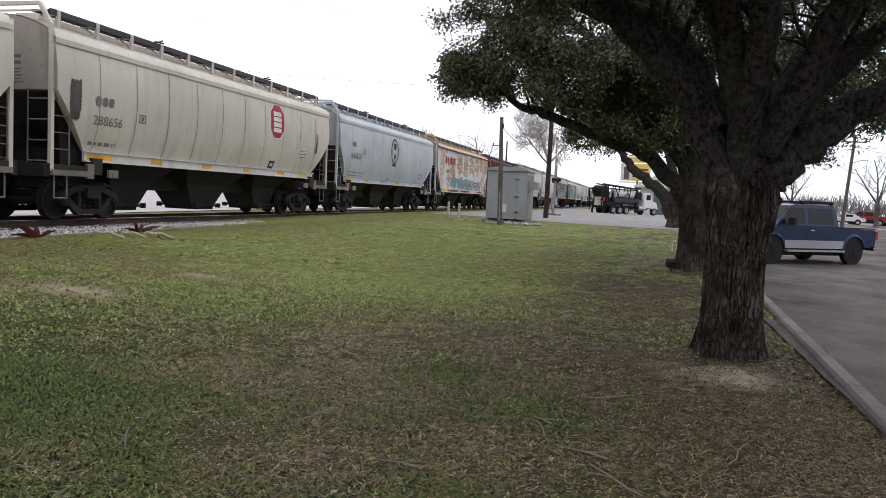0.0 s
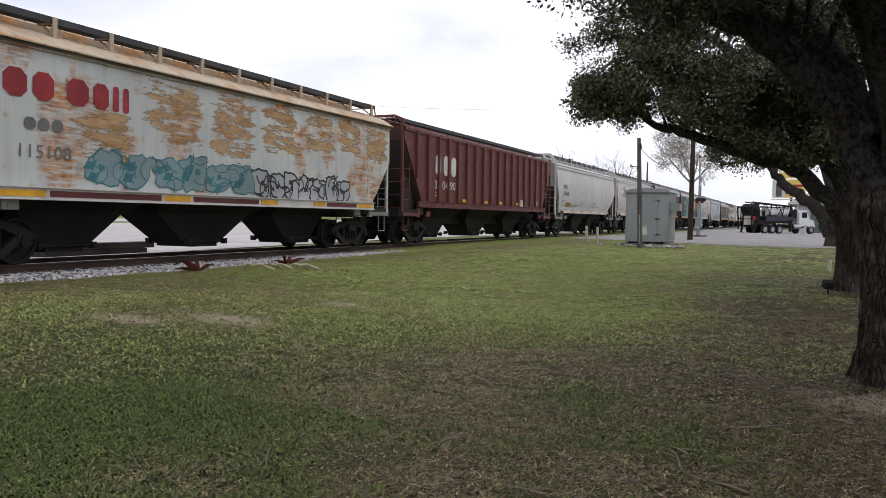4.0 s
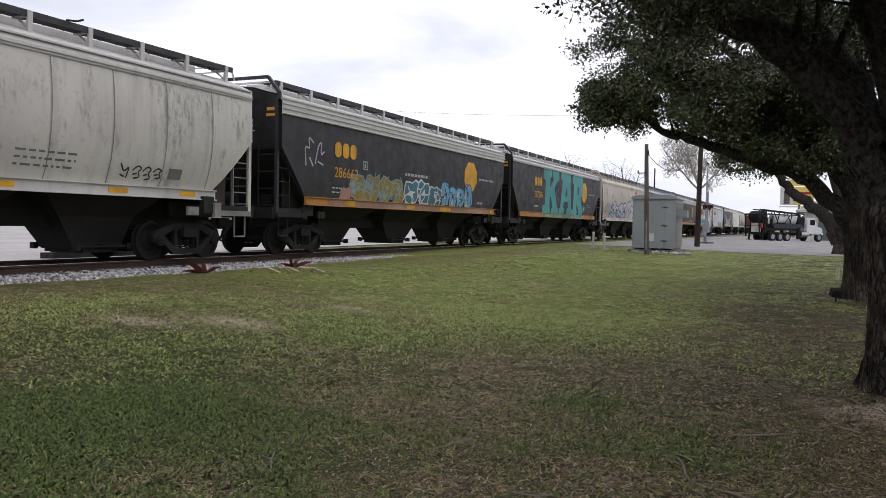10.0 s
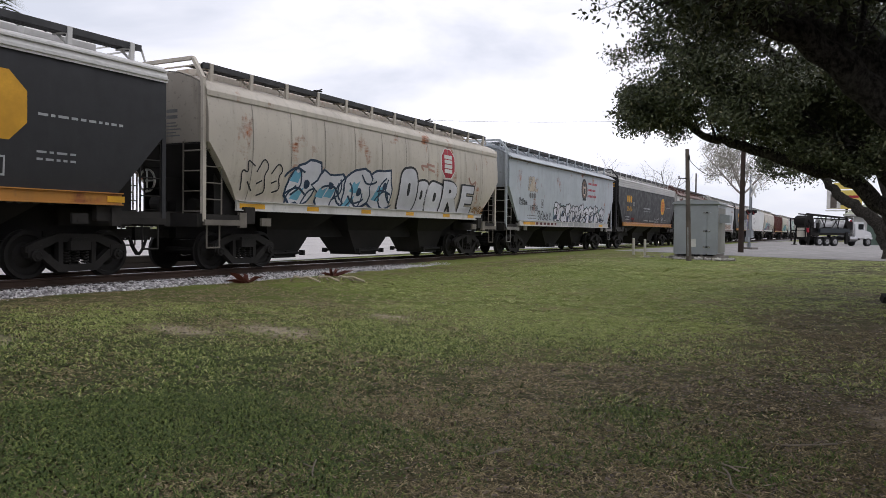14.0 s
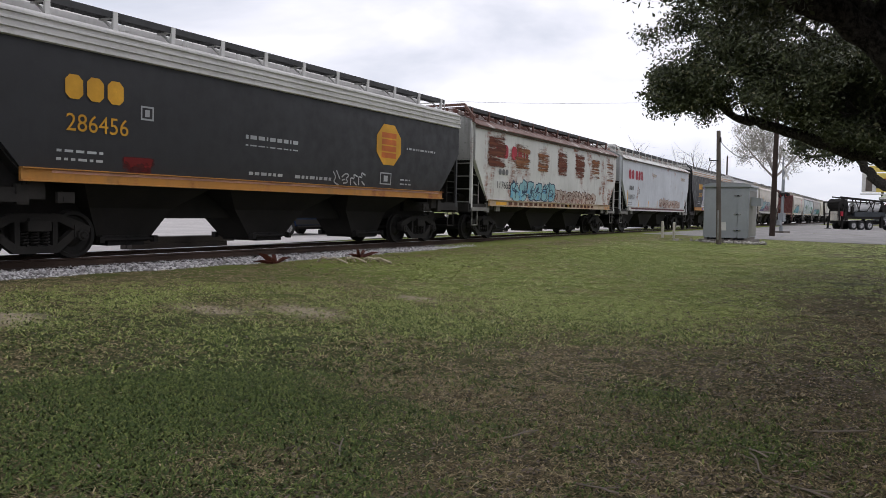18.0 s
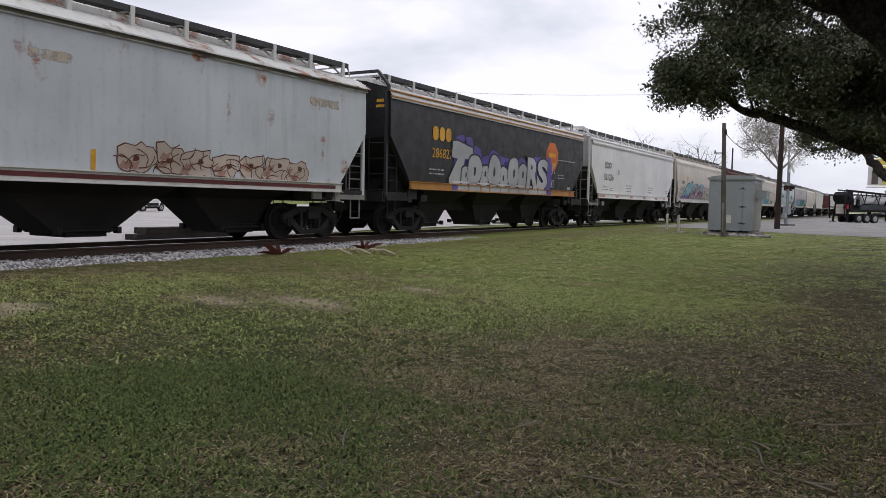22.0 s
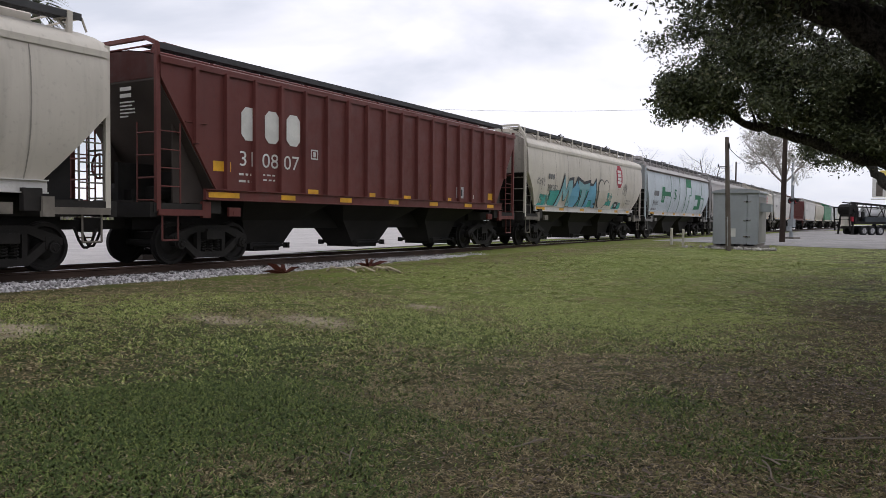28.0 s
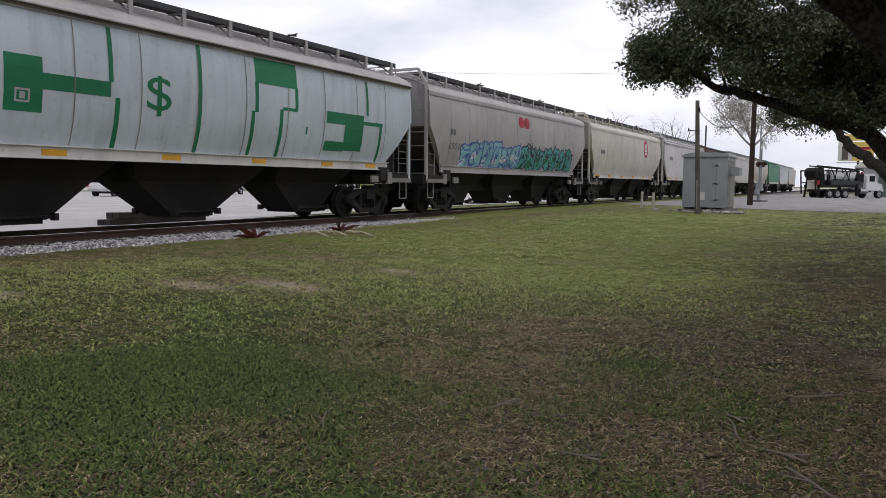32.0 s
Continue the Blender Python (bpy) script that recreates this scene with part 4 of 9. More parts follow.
RUSTY2 = car_paint("rust_scabbed_white_paint", (0.56, 0.56, 0.53), grime=0.3, rust=0.5, rust_col=(0.17, 0.06, 0.03))
RUSTROOF = car_paint("rusty_roof_paint", (0.46, 0.37, 0.26), grime=0.5, rust=0.75, rust_col=(0.34, 0.175, 0.065))
SCABROOF = car_paint("rust_peeled_roof_paint", (0.13, 0.062, 0.048), grime=0.4, dirt=(0.06, 0.035, 0.03), rust=0.35, rust_col=(0.46, 0.43, 0.40))
BROWN = car_paint("red_oxide_paint", (0.122, 0.034, 0.029), grime=0.4, dirt=(0.05, 0.025, 0.022))
BLACKCAR = car_paint("charcoal_black_paint", (0.027, 0.0273, 0.0300), grime=0.2, dirt=(0.055, 0.054, 0.055))
TAUPE = car_paint("taupe_roof_paint", (0.36, 0.34, 0.33), grime=0.35)
CPGREY = car_paint("blue_grey_paint", (0.40, 0.435, 0.465), grime=0.3, rust=0.1)
GREENISH = car_paint("pale_mint_grey_paint", (0.49, 0.545, 0.575), grime=0.4)
SILVER = car_paint("silver_roof_paint", (0.58, 0.57, 0.55), grime=0.3, rough=0.45)
GREENCAR = car_paint("faded_green_paint", (0.05, 0.20, 0.11), grime=0.35)
OCHRE = car_paint("worn_ochre_sill_paint", (0.44, 0.205, 0.045), grime=0.45, rust=0.3)
SALMON = plain("pale_salmon_tape", (0.55, 0.30, 0.22), 0.5, 0, 0.3, 6)
AMBER = plain("amber_letter_paint", (0.62, 0.32, 0.03), 0.6, 0, 0.25, 5)
RED_PAINT = plain("red_letter_paint", (0.36, 0.022, 0.040), 0.6, 0, 0.25, 5)
WINE = plain("wine_red_letter_paint", (0.30, 0.03, 0.035), 0.6, 0, 0.3, 5)
TEAL = plain("teal_spray_paint", (0.075, 0.32, 0.31), 0.6, 0, 0.25, 2)
TEAL2 = plain("dark_teal_spray_paint", (0.05, 0.17, 0.20), 0.6, 0, 0.35, 2)
SPRAY_WHITE = plain("white_spray_paint", (0.58, 0.58, 0.62), 0.6, 0, 0.25, 2)
SPRAY_BLUE = plain("blue_spray_paint", (0.07, 0.12, 0.34), 0.6, 0, 0.3, 2)
SKY_BLUE = plain("sky_blue_spray_paint", (0.14, 0.36, 0.50), 0.6, 0, 0.3, 2)
VIOLET = plain("violet_spray_paint", (0.115, 0.085, 0.33), 0.6, 0, 0.3, 2)
PINK = plain("pink_spray_paint", (0.50, 0.13, 0.20), 0.6, 0, 0.35, 2)
GREEN_SPRAY = plain("green_spray_paint", (0.015, 0.17, 0.075), 0.6, 0, 0.25, 2)
OLIVE_SPRAY = plain("mustard_spray_paint", (0.26, 0.20, 0.045), 0.7, 0, 0.35, 2)
GREY_PAINT = plain("grey_letter_paint", (0.16, 0.16, 0.16), 0.6, 0, 0.3, 5)

# a darker, more streaked tone of each body paint, for the end sheets
END_TONES = {m.name: car_paint(m.name.replace("paint", "dark_end_sheet"), col, (0.05, 0.045, 0.04), 0.9, 0, 0.8) for m, col in (
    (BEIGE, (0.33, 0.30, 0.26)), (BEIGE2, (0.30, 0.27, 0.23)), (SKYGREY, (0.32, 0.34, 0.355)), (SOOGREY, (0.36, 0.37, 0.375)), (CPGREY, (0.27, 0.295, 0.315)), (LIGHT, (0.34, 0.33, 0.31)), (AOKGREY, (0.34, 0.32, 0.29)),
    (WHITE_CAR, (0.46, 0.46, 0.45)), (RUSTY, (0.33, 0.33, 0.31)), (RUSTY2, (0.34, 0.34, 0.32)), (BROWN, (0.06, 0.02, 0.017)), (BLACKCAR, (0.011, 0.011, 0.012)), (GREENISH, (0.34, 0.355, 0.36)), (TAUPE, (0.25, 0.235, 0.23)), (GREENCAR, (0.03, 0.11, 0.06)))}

# the gaps between the cars, in units from the camera along the track, at the start
GAPS = [1.06, 2.36, 3.645, 4.998, 6.50, 7.79, 9.13, 10.54, 11.96, 13.30, 14.63, 16.02, 17.39, 18.735, 20.09, 21.42, 22.82, 24.21, 25.53, 26.92, 28.28, 29.60, 30.9, 32.25, 33.6, 34.95, 36.3, 37.65, 39.0]
GAPS = [GAPS[0] - 1.35] + GAPS


def slot(i):
    """Length over couplers and middle of the i-th car."""
    a, b = GAPS[i] * UNIT, GAPS[i + 1] * UNIT
    return round(b - a, 2), (a + b) / 2 + 0.45


def car(i, *a, **k):
    n, y = slot(i)
    return hopper_car(a[0], n, y, *a[1:], **k), n - 1.24


SPEC = {
    0: ("round", BEIGE, BEIGE, LIGHT, DARK_GRATE, "faded beige covered hopper car with rounded sides", dict(seams=11)),
    1: ("round", BEIGE, BEIGE, LIGHT, DARK_GRATE, "faded beige covered hopper car with a red emblem", dict(seams=11, slope=BLACK_STEEL)),
    2: ("round", SKYGREY, SKYGREY, SKYGREY, DARK_GRATE, "pale blue-grey covered hopper car with a dark round crest", dict(seams=11)),
    3: ("low", RUSTY, RUSTROOF, LIGHT, DARK_GRATE, "rust-eaten white covered hopper car with graffiti", dict(peak=True, eave="lip", dash=None, slope=BLACK_STEEL)),
    4: ("rib", BROWN, BROWN, BROWN, DARK_GRATE, "red-oxide ribbed covered hopper car", dict(seams=19, dash=None)),
    5: ("round", LIGHT, LIGHT, LIGHT, DARK_GRATE, "dusty light grey covered hopper car", dict(eave="rib", seams=11, seam_mat=SEAM_FAINT)),
    6: ("round", AOKGREY, LIGHT, LIGHT, DARK_GRATE, "scuffed light grey covered hopper car", dict(seams=11, eave="rib")),
    7: ("flat", BLACKCAR, SILVER, OCHRE, DARK_GRATE, "charcoal black hopper car with silver roof and graffiti", dict(dash=None, end_paint=BLACKCAR, eave="band", slope=BLACK_STEEL)),
    8: ("flat", BLACKCAR, SILVER, OCHRE, DARK_GRATE, "black hopper car with large teal graffiti letters", dict(dash=None, end_paint=BLACKCAR, eave="rib", slope=BLACK_STEEL)),
    9: ("round", BEIGE2, BEIGE2, LIGHT, DARK_GRATE, "tan hopper car with white and blue graffiti", dict(seams=11, slope=BLACK_STEEL)),
    10: ("low", CPGREY, CPGREY, LIGHT, DARK_GRATE, "light grey hopper car with crest and black-white graffiti", dict(peak=True, eave="lip", dash=None, slope=BLACK_STEEL)),
    11: ("flat", BLACKCAR, SILVER, OCHRE, DARK_GRATE, "charcoal black hopper car with amber emblem", dict(dash=None, end_paint=BLACKCAR, eave="band", slope=BLACK_STEEL)),
    12: ("low", RUSTY2, SCABROOF, RUSTROOF, DARK_GRATE, "rust-scabbed white hopper car with teal graffiti", dict(peak=True, eave="lip", dash=None, slope=BLACK_STEEL)),
    13: ("low", SOOGREY, RUSTY2, LIGHT, DARK_GRATE, "light grey hopper car with red lettering blocks", dict(peak=True, dash=None, eave="lip", slope=BLACK_STEEL)),
    14: ("flat", BLACKCAR, SILVER, OCHRE, DARK_GRATE, "black hopper car with white bubble-letter graffiti", dict(dash=None, end_paint=BLACKCAR, eave="rib", slope=BLACK_STEEL, eave_mat=OCHRE)),
    15: ("flat", WHITE_CAR, WHITE_CAR, WHITE_CAR, DARK_GRATE, "clean white covered hopper car", dict(dash=SALMON, eave="rib")),
    16: ("round", BEIGE, BEIGE, LIGHT, DARK_GRATE, "faded beige hopper car with pink and blue graffiti", dict(seams=11, dash=None, slope=BLACK_STEEL)),
    17: ("rib", BROWN, BROWN, BROWN, DARK_GRATE, "red-oxide ribbed covered hopper car", dict(seams=19, dash=YELLOW, dash_n=7)),
    18: ("round", BEIGE, BEIGE, LIGHT, DARK_GRATE, "faded beige hopper car with blue graffiti and red emblem", dict(seams=11, slope=BLACK_STEEL)),
    19: ("round", GREENISH, TAUPE, LIGHT, DARK_GRATE, "pale grey hopper car with green painted shapes", dict(seams=11, eave="lip", slope=BLACK_STEEL, peak=True)),
    20: ("round", TAUPE, TAUPE, TAUPE, DARK_GRATE, "grey covered hopper car with blue graffiti", dict(seams=11, dash=None)),
    21: ("round", BEIGE, BEIGE, LIGHT, DARK_GRATE, "faded beige covered hopper car with a red emblem", dict(seams=11)),
    22: ("flat", LIGHT, LIGHT, LIGHT, DARK_GRATE, "dusty light grey covered hopper car", dict(eave="rib")),
    23: ("rib", BROWN, BROWN, BROWN, DARK_GRATE, "red-oxide ribbed covered hopper car", dict(seams=19, dash=None)),
    24: ("flat", LIGHT, LIGHT, LIGHT, DARK_GRATE, "dusty light grey covered hopper car", dict(eave="rib")),
    25: ("round", BEIGE2, BEIGE2, LIGHT, DARK_GRATE, "tan covered hopper car", dict(seams=11)),
    26: ("flat", GREENCAR, GREENCAR, LIGHT, DARK_GRATE, "faded green covered hopper car", dict(eave="rib")),
    27: ("flat", SOOGREY, SOOGREY, LIGHT, DARK_GRATE, "light grey covered hopper car", dict(eave="rib")),
    28: ("flat", LIGHT, LIGHT, LIGHT, DARK_GRATE, "dusty light grey covered hopper car", dict(eave="rib")),
}
CARS = {}
for i, (kind, *mats, text, extra) in SPEC.items():
    CARS[i] = (kind, *car(i, kind, *mats, text, **extra))


# ---- what is painted on the cars; places along a car are from its middle, heights from the rail ----
def fit_text(i, text, y0, y1, z, h, mat, offset=0.0, lift=0.015, name="number", slope=0.0, label=""):
    """Writing that fills a given width and height of a car's side."""
    kind, ob, L = CARS[i]
    me = letter_mesh(text, 1.0, offset)
    co = np.array([v.co[:2] for v in me.vertices])
    lo, hi = co.min(0), co.max(0)
    sc = np.array([(y1 - y0) / (hi[0] - lo[0]), h / (hi[1] - lo[1])])
    uv = (co - lo) * sc
    uv[:, 1] += slope * uv[:, 0]
    return lay_on(ob, kind, name, [tuple(p) for p in uv], [tuple(p.vertices) for p in me.polygons], mat, y0, z, lift, label)


def fit_blocks(i, n, y0, y1, z, h, mat, name="mark", widths=None, gap=0.22):
    """An owner's mark as plain blocks."""
    kind, ob, L = CARS[i]
    widths = widths or [1.0] * n
    total = sum(abs(w) for w in widths) + gap * (len(widths) - 1)
    k = (y1 - y0) / total
    return blocks(ob, kind, [w * k for w in widths], y0, z, h, mat, gap * k, 0.015, name, round_off=0.26)


def emblem(i, y0, y1, z0, z1, mat, edge=None, bars=None, n=4):
    kind, ob, L = CARS[i]
    octagon(ob, kind, (y0 + y1) / 2, (z0 + z1) / 2, (y1 - y0) * (0.9 if edge else 1), (z1 - z0) * (0.93 if edge else 1), mat, edge, bars, n)


def ellipse(i, y, z, w, h, mat, name="crest", lift=0.007, hole=0.0):
    kind, ob, L = CARS[i]
    n = 24
    pts = [(math.cos(k * 2 * math.pi / n), math.sin(k * 2 * math.pi / n)) for k in range(n)]
    if hole:
        vs = [(a * w / 2, b * h / 2) for a, b in pts] + [(a * w / 2 * hole, b * h / 2 * hole) for a, b in pts]
        fs = [(k, (k + 1) % n, n + (k + 1) % n, n + k) for k in range(n)]
    else:
        vs, fs = [(a * w / 2, b * h / 2) for a, b in pts], [tuple(range(n))]
    lay_on(ob, kind, name, vs, fs, mat, y, z, lift)


def rects(i, rs, mat, name="painted_shape", lift=0.007):
    """Plain painted rectangles: from y, to y, from z, to z."""
    kind, ob, L = CARS[i]
    for k, (y0, y1, z0, z1) in enumerate(rs):
        quads(ob, kind, [(y0, z0, y1 - y0, z1 - z0)], mat, lift + 0.0007 * (k % 6), name)


def outline_shape(i, pts, y0, y1, z0, z1, mat, name="graffiti_letter", lift=0.010):
    """A flat painted outline, given in a box one wide and one high."""
    kind, ob, L = CARS[i]
    lay_on(ob, kind, name, [(u * (y1 - y0), v * (z1 - z0)) for u, v in pts], [tuple(range(len(pts)))], mat, y0, z0, lift)


def plate(i, y0, y1, z0, z1, mat, inner=None):
    """A square stencil with a border."""
    kind, ob, L = CARS[i]
    t, w, h = 0.035, y1 - y0, z1 - z0
    vs = [(0, 0), (w, 0), (w, h), (0, h), (t, t), (w - t, t), (w - t, h - t), (t, h - t)]
    lay_on(ob, kind, "stencil_frame", vs, [(k, (k + 1) % 4, 4 + (k + 1) % 4, 4 + k) for k in range(4)], mat, y0, z0, 0.008)
    quads(ob, kind, [(y0 + w * 0.32, z0 + h * 0.25, w * 0.36, h * 0.5)], inner or mat, 0.008, "stencil")


def prints(i, y0, y1, z0, z1, mat=None, rows=None):
    """Lines of small writing."""
    kind, ob, L = CARS[i]
    rows = rows or max(1, round((z1 - z0) / 0.11))
    h = (z1 - z0) / (rows * 1.9 - 0.9)
    fine_print(ob, kind, y0, z1 - h, rows, y1 - y0, mat or GREY_PAINT, h, i * 7 + int(y0 * 10))


def sheet_on(i, y0, y1, z0, z1, mat, name, lift):
    """One sheet of paint or rust on a car's side."""
    kind, ob, L = CARS[i]
    quads(ob, kind, [(y0, z0, y1 - y0, z1 - z0)], mat, lift, name)


def sill_tape(i, spans, mat, name="reflector", dz=-0.07, hz=0.12, proud=0.042):
    """Tape on the side sill."""
    kind, ob, L = CARS[i]
    x = SIDES[kind][0][0] + (0.06 if kind != "rib" else 0.02) + proud
    for a, b in spans:
        part(name, Shape().box((x, (a + b) / 2, SIDES[kind][0][1] + dz), (0.008, b - a, hz)), mat, ob)


# angular stroke patterns for graffiti that cannot be read
GLYPHS = (
    (((0.0, 0.15), (0.30, 0.95), (0.55, 0.25), (0.72, 0.7), (1.0, 0.1)), ((0.15, 0.05), (0.9, 0.28))),
    (((0.1, 0.9), (0.45, 0.55), (0.12, 0.2), (0.8, 0.0)), ((0.5, 1.0), (0.95, 0.45))),
    (((0.0, 0.6), (0.5, 1.0), (0.95, 0.75), (0.55, 0.5), (0.9, 0.1), (0.3, 0.0)), ((0.1, 0.3), (0.45, 0.38))),
    (((0.05, 0.0), (0.25, 0.75), (0.7, 1.0), (0.6, 0.35), (1.0, 0.55)), ((0.35, 0.1), (0.95, 0.0))),
    (((0.0, 1.0), (0.35, 0.35), (0.9, 0.9), (0.62, 0.0)), ((0.0, 0.2), (0.4, 0.05))),
    (((0.15, 0.05), (0.0, 0.7), (0.6, 0.55), (0.4, 1.0), (1.0, 0.8)), ((0.55, 0.3), (0.95, 0.05))),
)


def strokes(i, y0, y1, z0, z1, glyph, wide, mat, name, lift, skew=0.0, low=0.0):
    """One glyph of broad tapering strokes as one mesh."""
    kind, ob, L = CARS[i]
    vs, fs = [], []
    for j, line in enumerate(glyph):
        p = [Vector((y0 + (y1 - y0) * u + skew * v, z0 + (z1 - z0) * v)) for u, v in line]
        for cut in range(2 if len(p) > 2 else 0):
            p = [p[0]] + [q for a, b in zip(p, p[1:]) for q in (a.lerp(b, 0.25), a.lerp(b, 0.75))] + [p[-1]]
        first = len(vs)
        for k, q in enumerate(p):
            d = (p[min(k + 1, len(p) - 1)] - p[max(k - 1, 0)]).normalized()
            n = Vector((-d.y, d.x)) * wide / 2
            q = q - d * wide * 0.3 if k == 0 else q + d * wide * 0.3 if k == len(p) - 1 else q
            vs += [(e.x, max(e.y, low), 0.0008 * j) for e in (q - n, q + n)]
        fs += [(first + 2 * k, first + 2 * k + 1, first + 2 * k + 3, first + 2 * k + 2) for k in range(len(p) - 1)]
    lay_on(ob, kind, name, vs, fs, mat, 0, 0, lift)


def piece(i, y0, y1, z0, z1, edge, fill, accent=None, n=6, seed=1, wide=0.2, line=0.05, back=None):
    """Interlocking graffiti letters: jagged filled shapes with a dark outline, wedges of a second colour and curved inner lines."""
    kind, ob, L = CARS[i]
    r = random.Random(seed)
    low = SIDES[kind][0][1] + 0.015
    w = (y1 - y0) / n
    if back:
        strokes(i, y0, y1, z0 + 0.1, z1 - 0.1, (((0.0, 0.4), (1.0, 0.5)), ((0.05, 0.6), (0.95, 0.55))), (z1 - z0) * 0.6, back, "graffiti_cloud", 0.0072, 0, low)

    def blob(name, cx, cz, rx, rz, rim, mat, lift, sk):
        m = len(rim)
        pts = [(cx, max(low, cz), 0)]
        for j, e in enumerate(rim):
            q = 2 * math.pi * (j + 0.5) / m
            c, t = math.cos(q), math.sin(q)
            f = e * (abs(c) ** 5 + abs(t) ** 5) ** -0.2
            pts.append((cx + c * f * rx + sk * t, max(low, cz + t * f * rz), 0))
        lay_on(ob, kind, name, pts, [(0, 1 + j, 1 + (j + 1) % m) for j in range(m)], mat, 0, 0, lift)
    for k in range(n):
        cx = y0 + w * (k + 0.5) + r.uniform(-0.06, 0.06) * w
        bot, top = z0 + (z1 - z0) * r.uniform(-0.02, 0.08), z1 - (z1 - z0) * r.uniform(0, 0.22)
        cz, rx, rz, sk = (bot + top) / 2, w * r.uniform(0.46, 0.58), (top - bot) / 2, r.uniform(-0.16, 0.16) * w
        rim = [1 + r.uniform(-0.22, 0.06) for j in range(18)]
        for j in r.sample(range(1, 9), 2):
            rim[j] += r.uniform(0.08, 0.24)
        up = 0.0045 * (k % 3)
        blob("graffiti_outline", cx, cz, rx + line, rz + line, rim, edge, 0.010 + up, sk)
        blob("graffiti_fill", cx, cz, rx, rz, rim, fill, 0.0125 + up, sk)
        for j in range(2 if accent else 0):
            u, v = r.uniform(0.1, 0.6), r.uniform(0.0, 0.5)
            outline_shape(i, ((0, 0.1), (0.35, 0.9), (0.6, 0.7), (1, 1), (0.7, 0.0)), cx + (u - 0.75) * w, cx + (u - 0.35) * w, max(low, bot + v * (top - bot)), bot + (v + 0.32) * (top - bot), accent, "graffiti_shade", 0.0150 + up)
        inner = []
        for j in range(5):
            u, v, q = r.uniform(0.12, 0.88), r.uniform(0.1, 0.9), r.uniform(0, 6.28)
            c, t = math.cos(q) * 0.28, math.sin(q) * 0.28
            inner.append(((u - c, v - t), (u + t * 0.6, v - c * 0.5), (u + c, v + t), (u + c * 1.3 - t * 0.4, v + t * 1.2 + c * 0.3)))
        strokes(i, cx - w * 0.5, cx + w * 0.5, bot, top, inner, line * 0.85, edge, "graffiti_stroke", 0.0165 + up, 0, low)
        blob("graffiti_slit", cx + r.uniform(-0.15, 0.15) * w, cz + r.uniform(-0.1, 0.4) * rz, w * 0.10, rz * 0.2, [1 + r.uniform(-0.2, 0.2) for j in range(7)], edge, 0.0185 + up, 0)


def bubble(i, y0, y1, z0, z1, edge, fill, seed, fat=0.08, accent=None, flat=0.35, base=0.0):
    """One swollen letter with a thick outline and a slit."""
    kind, ob, L = CARS[i]
    r = random.Random(seed)
    low = SIDES[kind][0][1] + 0.02
    cx, cz, rx, rz = (y0 + y1) / 2, (z0 + z1) / 2, (y1 - y0) / 2, (z1 - z0) / 2
    waves = [(2, r.uniform(-0.03, 0.03), r.uniform(0, 6)), (3, r.uniform(0.02, 0.06), r.uniform(0, 6)), (5, r.uniform(0.01, 0.03), r.uniform(0, 6))]

    def ring(grow, lift, sx=1.0, sz=1.0, ox=0.0, oz=0.0, m=34):
        pts = [(cx + ox, cz + oz, lift)]
        for j in range(m):
            q = 2 * math.pi * j / m
            e = 1 + sum(h * math.sin(f * q + p) for f, h, p in waves)
            c, s_ = math.cos(q), math.sin(q)
            k = (abs(c) ** (2 + flat * 4) + abs(s_) ** (2 + flat * 4)) ** (-1 / (2 + flat * 4))
            pts.append((cx + ox + c * k * (rx * sx * e + grow), max(low, cz + oz + s_ * k * (rz * sz * e + grow)), lift))
        return pts, [(0, 1 + j, 1 + (j + 1) % m) for j in range(m)]
    up = base + 0.003 * (seed % 3)
    lay_on(ob, kind, "graffiti_outline", *ring(fat, 0), edge, 0, 0, 0.010 + up)
    lay_on(ob, kind, "graffiti_letter", *ring(0, 0), fill, 0, 0, 0.013 + up)
    lay_on(ob, kind, "graffiti_slit", *ring(0, 0, 0.16, 0.30, rx * r.uniform(-0.1, 0.1), rz * r.uniform(-0.1, 0.25), 14), edge, 0, 0, 0.016 + up)
    if accent:
        lay_on(ob, kind, "graffiti_highlight", *ring(0, 0, 0.10, 0.16, -rx * 0.5, rz * 0.5, 14), accent, 0, 0, 0.016 + up)


def tag(i, y0, y1, z0, z1, mat, seed, n=4, w=0.04):
    """A thin illegible tag of a few angular strokes."""
    r = random.Random(seed)
    step = (y1 - y0) / n
    for k in range(n):
        strokes(i, y0 + step * (k + 0.08), y0 + step * (k + 0.95), z0 + (z1 - z0) * r.uniform(0, 0.15), z1 - (z1 - z0) * r.uniform(0, 0.25), r.choice(GLYPHS), w, mat, "graffiti_tag", 0.012, r.uniform(-0.1, 0.1) * step)


NAVY = plain("navy_spray_paint", (0.022, 0.045, 0.085), 0.6, 0, 0.3, 2)
CREAM = plain("dirty_cream_spray_paint", (0.46, 0.38, 0.32), 0.7, 0, 0.25, 2)
AQUA = plain("pale_aqua_spray_paint", (0.22, 0.42, 0.46), 0.6, 0, 0.3, 2)
RUST_FLAKES = ragged_mat("golden_rust_flakes", (0.30, 0.165, 0.07), (0.52, 0.36, 0.21), (1, 0.45, 2.4), 2.1, 0.06, 0.22)
RUST_SCABS = ragged_mat("dark_rust_scabs", (0.070, 0.023, 0.016), (0.18, 0.064, 0.038), (1, 0.30, 4.2), 1.6, 0.28, 0.34)
RUST_STREAKS = ragged_mat("streaky_rust_scabs", (0.10, 0.036, 0.020), (0.30, 0.14, 0.07), (1, 0.22, 5.5), 1.5, 0.06, 0.24)
DULL_BRONZE = plain("dull_bronze_crest_paint", (0.13, 0.09, 0.07), 0.6, 0, 0.3, 5)
